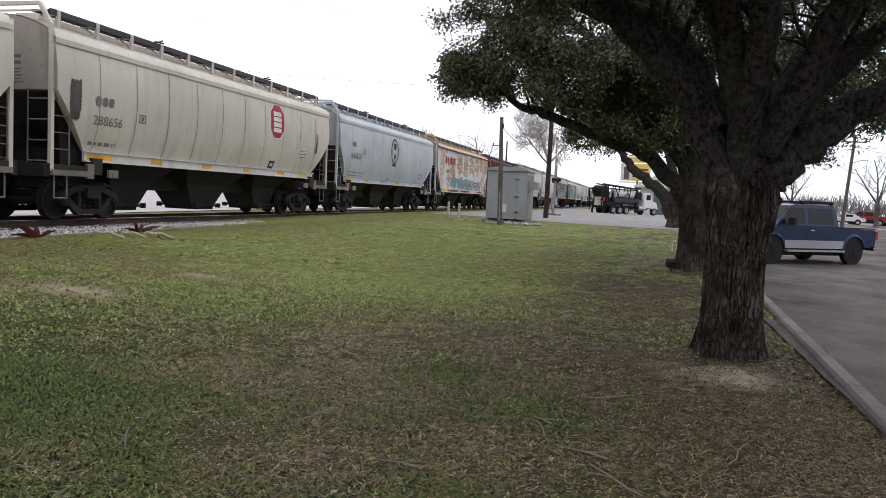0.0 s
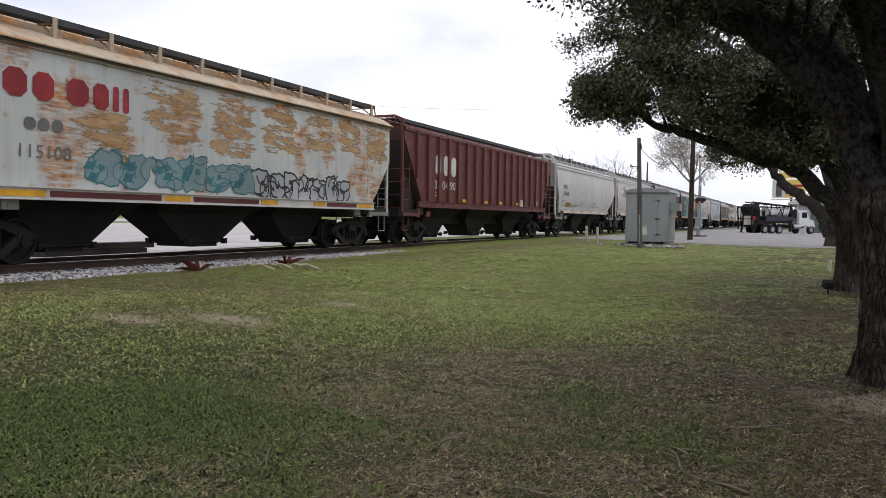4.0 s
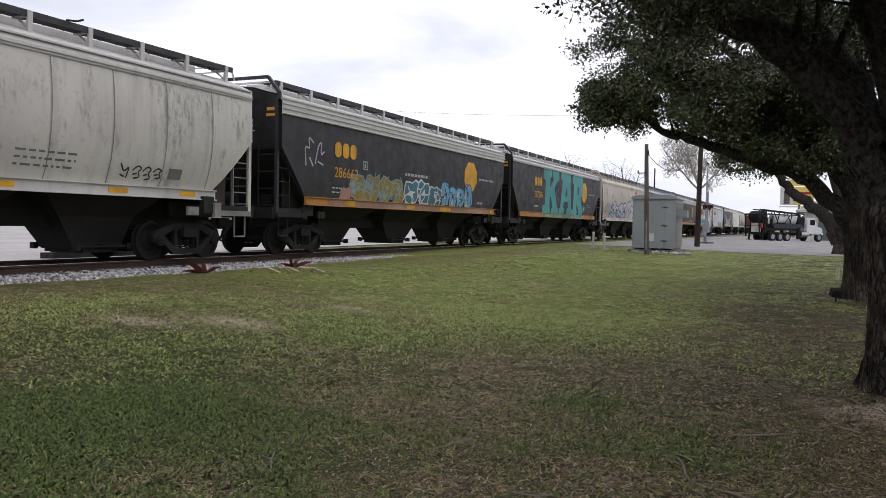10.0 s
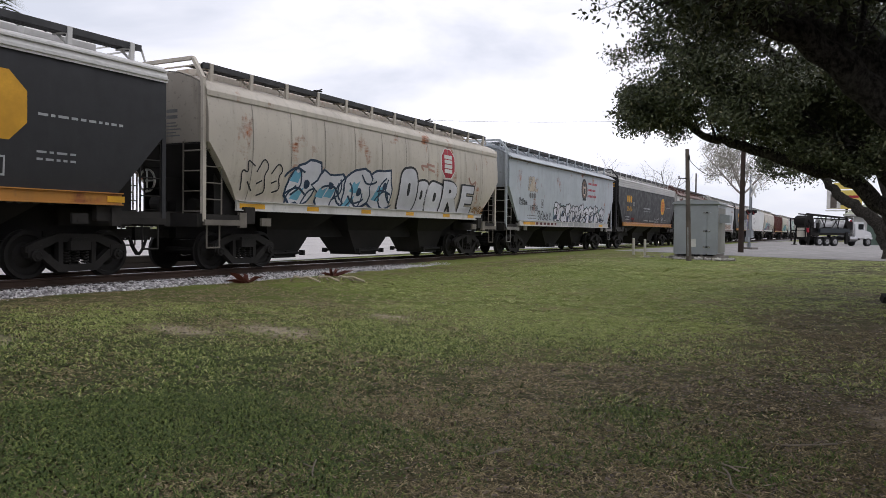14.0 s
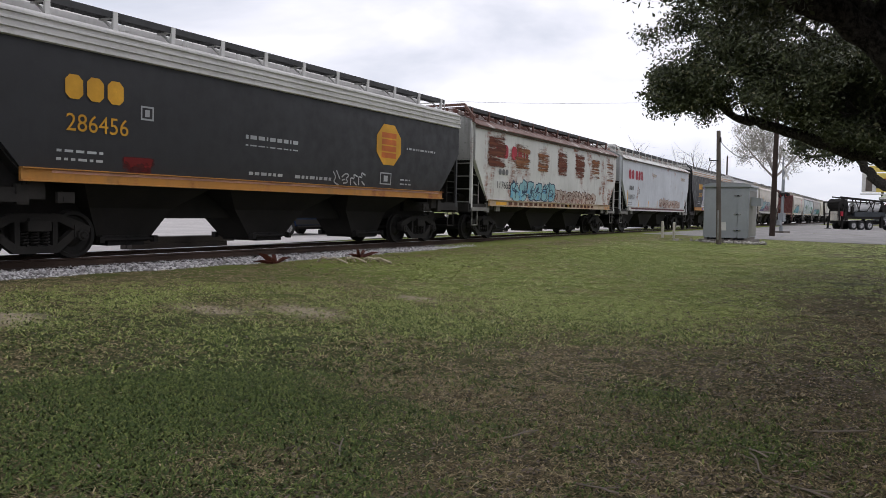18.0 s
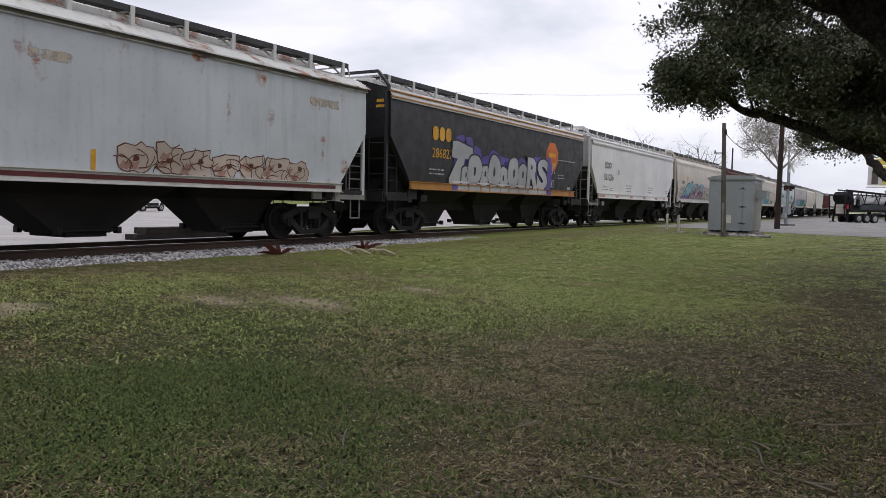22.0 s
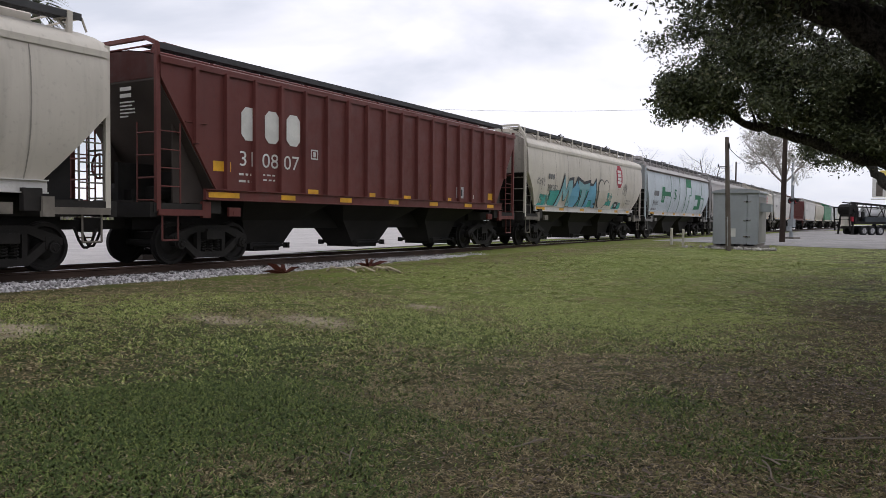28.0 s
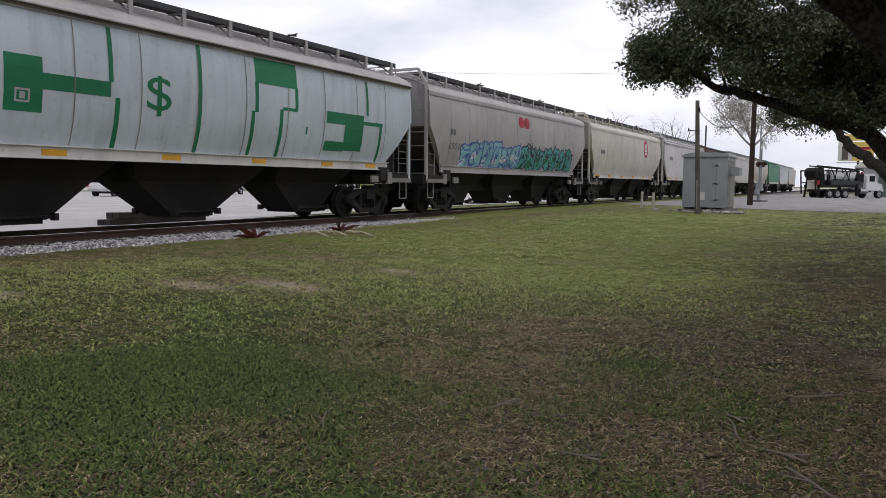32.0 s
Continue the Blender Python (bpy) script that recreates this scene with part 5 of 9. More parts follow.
DUSTY_PINK = plain("dusty_pink_sill_paint", (0.36, 0.23, 0.17), 0.7, 0, 0.35, 3)
BLUE_MIST = ragged_mat("blue_spray_mist", (0.08, 0.13, 0.36), (0.16, 0.22, 0.46), (1, 0.5, 1.2), 0.9, 0.30, 0.35)
SKY_MIST = ragged_mat("sky_blue_spray_mist", (0.22, 0.38, 0.48), (0.34, 0.46, 0.52), (1, 0.6, 1.0), 0.9, 0.26, 0.35)
PINK_MIST = ragged_mat("pink_spray_mist", (0.34, 0.07, 0.14), (0.50, 0.16, 0.24), (1, 0.6, 1.4), 1.1, 0.22, 0.35)
PALE_AQUA = plain("pale_aqua_spray_paint", (0.26, 0.43, 0.50), 0.6, 0, 0.3, 2)
DUSK_VIOLET = plain("dusky_violet_spray_paint", (0.17, 0.13, 0.24), 0.6, 0, 0.35, 2)
TEAL_MIST = ragged_mat("teal_spray_mist", (0.05, 0.26, 0.23), (0.10, 0.40, 0.36), (1, 0.5, 1.2), 0.9, 0.30, 0.35)
SOOT = ragged_mat("black_soot", (0.05, 0.045, 0.04), (0.11, 0.10, 0.09), (1, 1.4, 0.4), 2.0, 0.34, 0.36)
PALE_RUST = ragged_mat("pale_rust_bloom", (0.40, 0.33, 0.25), (0.46, 0.42, 0.36), (1, 1.4, 0.6), 2.4, 0.10, 0.3)
RED_SMEAR = ragged_mat("dull_red_smear", (0.10, 0.012, 0.012), (0.16, 0.02, 0.02), (1, 0.6, 0.9), 1.0, 0.3, 0.4)
RUST_GOLD = plain("golden_rust", (0.33, 0.165, 0.055), 0.9, 0, 0.45, 3)
STEEL_TEAL = plain("muted_teal_spray_paint", (0.20, 0.29, 0.30), 0.6, 0, 0.35, 2)
RUST_DARK = plain("dark_rust", (0.135, 0.055, 0.035), 0.9, 0, 0.45, 3)
ORANGE = plain("orange_letter_paint", (0.55, 0.14, 0.03), 0.6, 0, 0.3, 5)
DULL_PINK = plain("faded_rose_spray_paint", (0.34, 0.20, 0.16), 0.7, 0, 0.3, 2)
INK = plain("black_spray_paint", (0.035, 0.037, 0.042), 0.6, 0, 0.3, 3)
PALE = plain("pale_grey_spray_paint", (0.40, 0.41, 0.42), 0.6, 0, 0.25, 2)
STRIPE = plain("dull_red_sill_stripe", (0.12, 0.03, 0.03), 0.6, 0, 0.3, 3)
CP_RAIL = [0.95, 0.9, -0.12, 1.0, 0.75, 0.3, 0.3]

# faded beige car with the red emblem
fit_blocks(1, 3, -6.45, -5.80, 2.79, 0.22, GREY_PAINT)
fit_text(1, "288656", -6.49, -5.42, 2.33, 0.22, GREY_PAINT)
plate(1, -4.78, -4.51, 2.53, 2.75, GREY_PAINT)
emblem(1, 2.43, 3.55, 2.75, 4.0, RED_PAINT, WHITE_PAINT, WHITE_PAINT)
rects(1, [(2.75, 3.15, 1.70, 1.97)], BLACK_PAINT), rects(1, [(2.85, 3.05, 1.78, 1.89)], PALE, "stencil", 0.012)
sheet_on(1, -7.36, -6.88, 2.2, 3.45, SOOT, "soot_stain", 0.0125), sheet_on(1, 6.35, 6.6, 2.3, 3.4, SOOT, "soot_stain", 0.0125)
prints(1, -6.5, -5.5, 1.80, 1.95), prints(1, 5.0, 5.6, 2.2, 2.5)
# pale blue-grey car with the crest
fit_blocks(2, 2, -6.11, -5.74, 3.03, 0.24, GREY_PAINT)
fit_text(2, "651828", -6.17, -5.05, 2.50, 0.28, GREY_PAINT)
plate(2, -4.69, -4.42, 2.77, 3.0, GREY_PAINT)
ellipse(2, -0.03, 3.2, 1.22, 1.36, BLACK_PAINT, hole=0.84)
ellipse(2, -0.03, 3.2, 0.92, 1.04, GREY_PAINT, hole=0.90)
rects(2, [(-0.24, 0.2, 3.38, 3.62), (-0.18, 0.1, 3.28, 3.40), (-0.10, 0.06, 2.78, 3.1), (-0.2, 0.15, 2.86, 3.0), (-0.34, 0.30, 2.42, 2.54)], BLACK_PAINT, "crest")
prints(2, -6.26, -5.05, 1.71, 1.93), prints(2, -4.74, -4.11, 1.72, 1.92), prints(2, -0.68, -0.12, 1.66, 1.82), prints(2, 4.1, 4.7, 1.68, 1.85), prints(2, 4.8, 5.45, 1.93, 2.2)
# rust-eaten white car
fit_blocks(3, 7, -6.21, -3.37, 3.12, 0.52, WINE, widths=CP_RAIL)
fit_blocks(3, 3, -5.80, -4.98, 2.55, 0.23, GREY_PAINT)
fit_text(3, "115108", -5.89, -4.78, 2.03, 0.25, GREY_PAINT)
for k, (ya, yb, za, zb) in enumerate(((-4.8, -3.2, 2.0, 3.2), (-3.0, -1.1, 2.6, 3.95), (-0.9, 0.9, 2.3, 3.95), (1.0, 2.7, 2.7, 4.0), (2.9, 4.6, 2.9, 4.0), (4.8, 6.1, 3.0, 4.0), (6.3, 7.9, 2.9, 4.0))):
    sheet_on(3, ya - 0.15, yb + 0.15, za - 0.1, min(zb + 0.1, 4.08), RUST_FLAKES, "rust_patch", 0.0055)
piece(3, -4.4, 0.74, 1.55, 2.42, TEAL2, STEEL_TEAL, TEAL2, 6, 5, 0.20, 0.03)
piece(3, 0.72, 5.46, 1.46, 2.22, INK, PALE, None, 7, 8, 0.15, 0.055)
sill_tape(3, [(-6.6, -5.4), (-2.4, -1.6), (1.0, 1.7), (3.4, 4.0), (5.9, 6.8)], YELLOW), sill_tape(3, [(-5.3, -2.5), (-1.5, 0.9), (4.1, 5.8)], STRIPE)
# first red-oxide ribbed car
fit_blocks(4, 3, -6.4, -4.4, 2.72, 0.78, WHITE_PAINT, widths=[1, 0.95, 0.95], gap=0.5)
fit_text(4, "31 04 90", -6.45, -4.45, 2.16, 0.33, WHITE_PAINT)
prints(4, -6.4, -5.9, 1.85, 2.05, WHITE_PAINT), rects(4, [(3.8, 4.3, 1.62, 2.0), (6.2, 6.6, 1.75, 2.0)], WHITE_PAINT)
sill_tape(4, [(-3.8, -3.4), (-1.3, -0.9), (0.5, 1.0), (3.0, 3.5)], YELLOW, dz=0.16)
# dusty light grey car
fit_text(5, "MULX", -6.31, -5.44, 2.88, 0.27, GREY_PAINT, 0.012)
fit_text(5, "201088", -6.33, -5.11, 2.47, 0.27, GREY_PAINT, 0.012)
piece(5, -5.36, -4.29, 1.80, 2.10, OLIVE_SPRAY, OLIVE_SPRAY, ORANGE, 3, 3, 0.09, 0.02)
tag(5, -4.24, -2.74, 1.80, 2.0, GREY_PAINT, 4, 6, 0.03)
prints(5, -6.32, -5.26, 1.86, 2.22), prints(5, -2.84, -2.34, 1.86, 2.0), prints(5, -2.25, -1.24, 1.85, 2.24), prints(5, 1.29, 2.36, 1.84, 2.2), prints(5, 2.46, 2.96, 1.86, 1.98), prints(5, 5.56, 5.86, 1.9, 2.05)
prints(5, -5.24, -3.94, 1.46, 1.54), prints(5, -0.84, 0.76, 1.46, 1.54)
# scuffed car
fit_text(6, "AOK", -5.99, -5.11, 3.42, 0.33, GREY_PAINT, 0.02)
rects(6, [(-5.75, -5.05, 3.47, 3.52), (-5.5, -5.1, 3.40, 3.45)], GREY_PAINT, "scuff")
fit_text(6, "67317", -6.04, -4.64, 2.89, 0.34, BLACK_PAINT, 0.012)
plate(6, -3.83, -3.57, 3.15, 3.48, GREY_PAINT)
tag(6, -4.18, -2.76, 1.92, 2.16, SPRAY_WHITE, 9, 4, 0.035), tag(6, 3.9, 5.1, 1.80, 2.15, INK, 10, 4, 0.035)
prints(6, -6.09, -5.14, 1.86, 2.06), prints(6, -2.19, -1.17, 1.87, 2.23), prints(6, 0.5, 1.0, 1.86, 2.06), prints(6, 1.49, 2.8, 1.89, 2.23), rects(6, [(5.25, 5.65, 1.86, 2.1)], GREY_PAINT)
# charcoal car with three graffiti
fit_blocks(7, 3, -5.83, -4.62, 2.93, 0.45, AMBER)
fit_text(7, "286662", -5.82, -4.48, 2.32, 0.31, AMBER)
plate(7, -4.20, -3.89, 2.66, 2.93, PALE)
piece(7, -4.9, -1.4, 1.62, 2.6, STEEL_TEAL, OLIVE_SPRAY, STEEL_TEAL, 4, 12, 0.27, 0.05)
piece(7, -5.5, -4.8, 1.66, 2.1, DULL_PINK, DULL_PINK, None, 1, 15, 0.16, 0.02)
piece(7, -1.2, 1.6, 1.64, 2.5, SPRAY_WHITE, TEAL2, None, 3, 121, 0.2, 0.06)
piece(7, 1.65, 4.7, 1.60, 2.6, NAVY, SKY_BLUE, PALE, 4, 143, 0.2, 0.04)
sill_tape(7, [(-6.2, -5.3), (-4.6, 1.4), (2.6, 6.6)], DUSTY_PINK, "sill_dust", -0.065, 0.20, 0.040), sill_tape(7, [(-5.2, -4.7), (-1.2, -0.6), (1.5, 2.5), (6.7, 7.0)], AMBER, "reflector", -0.07, 0.14, 0.042)
emblem(7, 3.88, 5.18, 2.37, 3.57, AMBER)
prints(7, -5.9, -5.0, 1.83, 2.03, PALE), prints(7, -1.3, 0.52, 2.62, 2.78, PALE), prints(7, 5.48, 7.1, 2.85, 2.98, PALE), prints(7, 5.35, 5.93, 1.81, 1.97, PALE), tag(7, -7.4, -6.4, 2.5, 3.6, PALE, 21, 2, 0.05)
# charcoal car with the tall teal letters
fit_blocks(8, 3, -5.13, -3.95, 3.07, 0.46, AMBER)
fit_text(8, "287206", -5.11, -3.76, 2.46, 0.34, AMBER)
K_STEM = ((0.02, 0), (0.50, 0), (0.46, 0.13), (0.42, 0.2), (0.42, 0.80), (0.52, 0.86), (0.52, 1), (0, 1), (0.02, 0.78), (0.13, 0.74), (0.13, 0.22), (0, 0.18))
K_ARM = ((0.42, 0.38), (0.42, 0.60), (0.64, 0.80), (0.56, 0.84), (0.56, 1), (1, 1), (1, 0.80), (0.90, 0.77), (0.70, 0.60), (0.92, 0.16), (1, 0.14), (1, 0), (0.54, 0), (0.56, 0.14), (0.62, 0.16), (0.50, 0.38))
A_SHAPE = ((0, 0), (0.40, 0), (0.40, 0.16), (0.31, 0.18), (0.35, 0.32), (0.64, 0.32), (0.70, 0.18), (0.60, 0.16), (0.60, 0), (1, 0), (1, 0.16), (0.93, 0.18), (0.80, 0.80), (0.86, 0.83), (0.86, 1), (0.08, 1), (0.08, 0.84), (0.20, 0.81), (0.08, 0.17), (0, 0.15))
R_SHAPE = ((0, 0), (0.48, 0), (0.48, 0.13), (0.42, 0.15), (0.42, 0.34), (0.60, 0.14), (0.60, 0), (1, 0), (1, 0.18), (0.92, 0.20), (0.78, 0.46), (0.94, 0.56), (0.96, 1), (0, 1), (0, 0.80), (0.12, 0.78), (0.12, 0.16), (0, 0.14))
outline_shape(8, K_STEM, -3.68, -0.78, 1.60, 4.08, TEAL), outline_shape(8, K_ARM, -3.68, -0.78, 1.60, 4.08, TEAL, lift=0.012)
outline_shape(8, A_SHAPE, -0.62, 2.02, 1.60, 4.08, TEAL), outline_shape(8, ((0, 0), (1, 0), (0.55, 1)), 0.52, 0.92, 2.72, 3.30, BLACKCAR, "graffiti_slit", 0.014)
outline_shape(8, R_SHAPE, 2.0, 4.5, 1.60, 4.08, TEAL), outline_shape(8, ((0, 0), (1, 0), (1, 1), (0, 1)), 3.12, 3.40, 2.90, 3.40, BLACKCAR, "graffiti_slit", 0.014)
sill_tape(8, [(-3.68, -1.85), (-1.75, -0.3), (0.0, 0.9), (1.05, 2.2), (2.35, 4.5)], TEAL, "graffiti_band", -0.065, 0.24, 0.040)
sill_tape(8, [(-3.3, -2.7), (-0.85, -0.35), (1.7, 2.15), (4.1, 4.5), (7.0, 7.4)], YELLOW, "reflector", -0.07, 0.12, 0.047)
emblem(8, 4.20, 5.37, 2.5, 3.71, AMBER)
tag(8, 4.7, 6.2, 1.40, 1.56, INK, 88, 6, 0.03)
prints(8, -5.0, -4.29, 1.93, 2.09, PALE), prints(8, 5.58, 7.39, 2.98, 3.06, PALE), prints(8, 5.56, 6.35, 2.18, 2.38, PALE), plate(8, 4.45, 4.98, 1.87, 2.22, PALE)
# tan car with bubble graffiti
piece(9, -5.1, -0.1, 1.60, 2.8, NAVY, SPRAY_WHITE, SKY_BLUE, 4, 312, 0.2, 0.07)
for k, (ya, yb, zb) in enumerate(((0.4, 1.5, 3.0), (1.35, 2.35, 2.65), (2.2, 3.4, 2.66))):
    bubble(9, ya, yb, 1.6, zb, INK, SPRAY_WHITE, 314 + k, 0.075)
for ch, ya, yb, h in (("R", 3.3, 4.75, 1.12), ("E", 4.75, 5.75, 1.04)):
    fit_text(9, ch, ya - 0.08, yb + 0.08, 1.56, h + 0.14, INK, 0.085, 0.034, "graffiti_outline")
    fit_text(9, ch, ya, yb, 1.64, h, SPRAY_WHITE, 0.055, 0.038, "graffiti_letter")
emblem(9, 3.10, 4.17, 2.85, 3.95, RED_PAINT, WHITE_PAINT, WHITE_PAINT)
tag(9, -6.9, -5.3, 1.8, 2.9, INK, 35, 3, 0.04), tag(9, 6.0, 7.0, 1.65, 2.0, RUST_GOLD, 36, 4, 0.05), tag(9, 5.2, 6.1, 2.5, 3.0, DULL_PINK, 37, 1, 0.08), tag(9, 1.6, 2.7, 3.0, 3.3, DULL_PINK, 38, 1, 0.08)
# light grey car with crest and black-white graffiti
tag(10, -6.83, -5.83, 2.16, 2.53, INK, 41, 4, 0.045)
fit_blocks(10, 3, -5.60, -4.86, 2.51, 0.24, GREY_PAINT)
fit_text(10, "119758", -5.65, -4.55, 1.95, 0.25, INK)
plate(10, -4.10, -3.82, 2.10, 2.5, GREY_PAINT)
tag(10, -4.55, -2.72, 1.52, 2.0, INK, 42, 5, 0.05)
piece(10, -2.3, 5.84, 1.46, 2.46, INK, SPRAY_WHITE, NAVY, 9, 43, 0.17, 0.06, STEEL_TEAL)
sill_tape(10, [(-2.2 + 0.9 * k, -1.5 + 0.9 * k) for k in range(8)], PALE, "graffiti_band", -0.06, 0.18, 0.046)
ellipse(10, 2.3, 3.29, 1.0, 1.16, INK), ellipse(10, 2.3, 3.29, 0.80, 0.94, DULL_BRONZE, lift=0.011), ellipse(10, 2.3, 3.25, 0.5, 0.6, CREAM, lift=0.013), rects(10, [(2.14, 2.46, 3.05, 3.35), (2.2, 2.4, 3.45, 3.58), (2.0, 2.6, 2.70, 2.80)], INK, "crest", 0.015)
for k, w in enumerate((1.6, 1.3, 1.4)):
    prints(10, 3.0, 3.0 + w, 3.55 - 0.34 * k, 3.75 - 0.34 * k, RED_PAINT, 1)
prints(10, -5.76, -4.66, 1.57, 1.76)
sheet_on(10, -6.0, -4.5, 2.7, 3.6, PALE_RUST, "rust_bloom", 0.006)
sill_tape(10, [(-6.4, -5.0), (4.9, 5.6)], YELLOW), sill_tape(10, [(-4.9 + 0.5 * k, -4.6 + 0.5 * k) for k in range(6)], STRIPE)
# charcoal car with amber emblem
fit_blocks(11, 3, -6.32, -5.10, 2.96, 0.44, AMBER)
fit_text(11, "286456", -6.30, -4.99, 2.38, 0.32, AMBER)
plate(11, -4.70, -4.39, 2.74, 3.02, PALE)
sill_tape(11, [(-6.6, 6.9)], SALMON, "sill_stripe", 0.0, 0.05, 0.041)
emblem(11, 3.39, 4.66, 2.37, 3.56, AMBER, None, ORANGE)
prints(11, -6.47, -5.51, 1.82, 2.05, PALE), prints(11, -1.82, 0.05, 2.6, 2.75, PALE), prints(11, -1.82, 0.05, 2.46, 2.51, PALE), prints(11, -1.68, -0.52, 1.78, 1.9, PALE), prints(11, -0.07, 1.37, 1.77, 1.9, PALE), prints(11, 5.0, 6.7, 2.88, 2.98, PALE), prints(11, 4.7, 5.3, 1.8, 2.0, PALE)
tag(11, 1.39, 2.91, 1.68, 2.13, PALE, 51, 4, 0.04), plate(11, 3.63, 4.2, 1.79, 2.14, PALE), sheet_on(11, -5.3, -4.2, 1.6, 2.05, RED_SMEAR, "paint_smear", 0.0095)
# rust-scabbed white car
fit_blocks(12, 7, -6.5, -3.59, 3.10, 0.52, RED_PAINT, widths=CP_RAIL)
fit_blocks(12, 3, -6.24, -5.39, 2.46, 0.22, GREY_PAINT)
fit_text(12, "117655", -6.33, -5.15, 1.94, 0.27, INK)
for k, (ya, yb, za, zb) in enumerate(((-7.29, -5.51, 2.7, 3.95), (-4.86, -3.28, 2.7, 3.72), (-2.58, -1.33, 2.75, 3.75), (-0.29, 0.94, 2.7, 3.82), (1.84, 3.30, 2.7, 3.87), (4.12, 5.49, 2.7, 3.86), (6.45, 7.76, 2.75, 3.84))):
    sheet_on(12, ya - 0.15, yb + 0.15, za - 0.1, min(zb + 0.1, 4.08), RUST_STREAKS if k in (1, 2, 5, 6) else RUST_SCABS, "rust_patch", 0.0165)
piece(12, -5.04, -0.48, 1.48, 2.35, NAVY, AQUA, SKY_BLUE, 6, 63, 0.22, 0.045)
piece(12, -0.55, 4.9, 1.46, 2.1, RUST_DARK, CREAM, DULL_PINK, 8, 64, 0.11, 0.03)
sill_tape(12, [(-6.5, -5.6), (0.6, 1.3)], YELLOW), sill_tape(12, [(-5.4 + 0.5 * k, -5.1 + 0.5 * k) for k in range(20)], RUST_DARK)
# light grey car with red mark
fit_blocks(13, 7, -6.90, -4.04, 3.06, 0.53, RED_PAINT, widths=CP_RAIL)
fit_blocks(13, 3, -6.69, -5.88, 2.43, 0.25, GREY_PAINT)
fit_text(13, "118052", -6.81, -5.58, 1.91, 0.27, GREY_PAINT)
plate(13, -4.80, -4.58, 2.27, 2.54, GREY_PAINT)
piece(13, 0.1, 5.51, 1.46, 2.08, RUST_DARK, CREAM, DULL_PINK, 7, 71, 0.13, 0.025)
rects(13, [(-7.02, -6.90, 1.50, 2.40), (-4.70, -4.60, 1.48, 1.90), (-2.62, -2.52, 1.47, 1.88), (-0.55, -0.45, 1.5, 1.89)], YELLOW, "tape_strip")
prints(13, -6.82, -6.03, 1.56, 1.74), prints(13, 4.9, 5.6, 1.5, 1.62)
sheet_on(13, -1.9, -0.8, 3.35, 3.6, PALE_RUST, "rust_bloom", 0.006), sheet_on(13, 5.3, 7.0, 3.4, 3.7, PALE_RUST, "rust_bloom", 0.006)
sill_tape(13, [(-6.4, 6.6)], STRIPE, "sill_stripe", -0.06, 0.09)
# charcoal car with bubble letters
fit_blocks(14, 3, -5.69, -4.51, 3.05, 0.44, AMBER)
fit_text(14, "286827", -5.69, -4.39, 2.49, 0.31, AMBER)
for k in range(13):
    r = random.Random(810 + k)
    ya = -4.28 + 0.63 * k
    bubble(14, ya, ya + r.uniform(0.7, 1.0), 1.62, (3.3 if k < 2 else 3.0 if k == 2 else 2.72 + r.uniform(0.0, 0.28)), VIOLET, VIOLET, 800 + 3 * k, 0.03, base=-0.004)
outline_shape(14, ((0.18, 0), (0.5, 0.03), (0.64, 0.62), (1.0, 0.60), (0.98, 0.88), (0.3, 1.0), (0.1, 0.98), (0.06, 0.62), (0.32, 0.60), (0.0, 0.15), (0.02, 0.03)), -4.64, -2.9, 1.58, 3.2, INK, "graffiti_outline", 0.026)
outline_shape(14, ((0.18, 0), (0.5, 0.03), (0.64, 0.62), (1.0, 0.60), (0.98, 0.88), (0.3, 1.0), (0.1, 0.98), (0.06, 0.62), (0.32, 0.60), (0.0, 0.15), (0.02, 0.03)), -4.56, -2.98, 1.65, 3.13, PALE, "graffiti_letter", 0.030)
for k, (ya, yb, zb) in enumerate(((-3.75, -3.15, 2.3), (-3.3, -2.3, 2.74), (-2.4, -1.65, 2.4), (-1.75, -0.75, 2.8), (-0.85, -0.05, 2.42), (-0.1, 0.85, 2.82), (0.78, 1.72, 2.62))):
    bubble(14, ya, yb, 1.64, zb, INK, PALE, 841 + 3 * k + (k % 2), 0.07, None, 0.1, 0.018)
for ch, ya, yb in (("R", 1.66, 2.8), ("S", 2.66, 3.76)):
    fit_text(14, ch, ya - 0.08, yb + 0.08, 1.57, 1.44, INK, 0.075, 0.040, "graffiti_outline")
    fit_text(14, ch, ya, yb, 1.65, 1.28, PALE, 0.05, 0.044, "graffiti_letter")
rects(14, [(-4.3, 3.5, 1.72, 1.78)], SPRAY_WHITE, "graffiti_stroke", 0.037)
emblem(14, 3.6, 4.91, 2.49, 3.70, ORANGE, None, AMBER, 2)
tag(14, 3.95, 4.65, 2.3, 3.0, PALE, 872, 2, 0.05)
sill_tape(14, [(-4.4, -4.05), (3.75, 4.2)], VIOLET, "graffiti_band", -0.065, 0.24, 0.040)
sill_tape(14, [(-4.0, -3.3), (-3.2, -2.4), (-2.3, -1.7), (-1.6, -0.8), (-0.72, -0.1), (0.0, 0.82), (0.9, 1.7), (1.8, 2.66), (2.75, 3.6)], PALE, "graffiti_band", -0.055, 0.20, 0.040)
plate(14, 4.1, 4.55, 1.8, 2.1, PALE)
prints(14, -5.81, -4.90, 1.93, 2.14, PALE), prints(14, 4.94, 7.0, 2.97, 3.04, PALE), prints(14, 4.99, 5.75, 2.19, 2.38, PALE), rects(14, [(6.2, 6.6, 1.72, 1.85)], PALE)
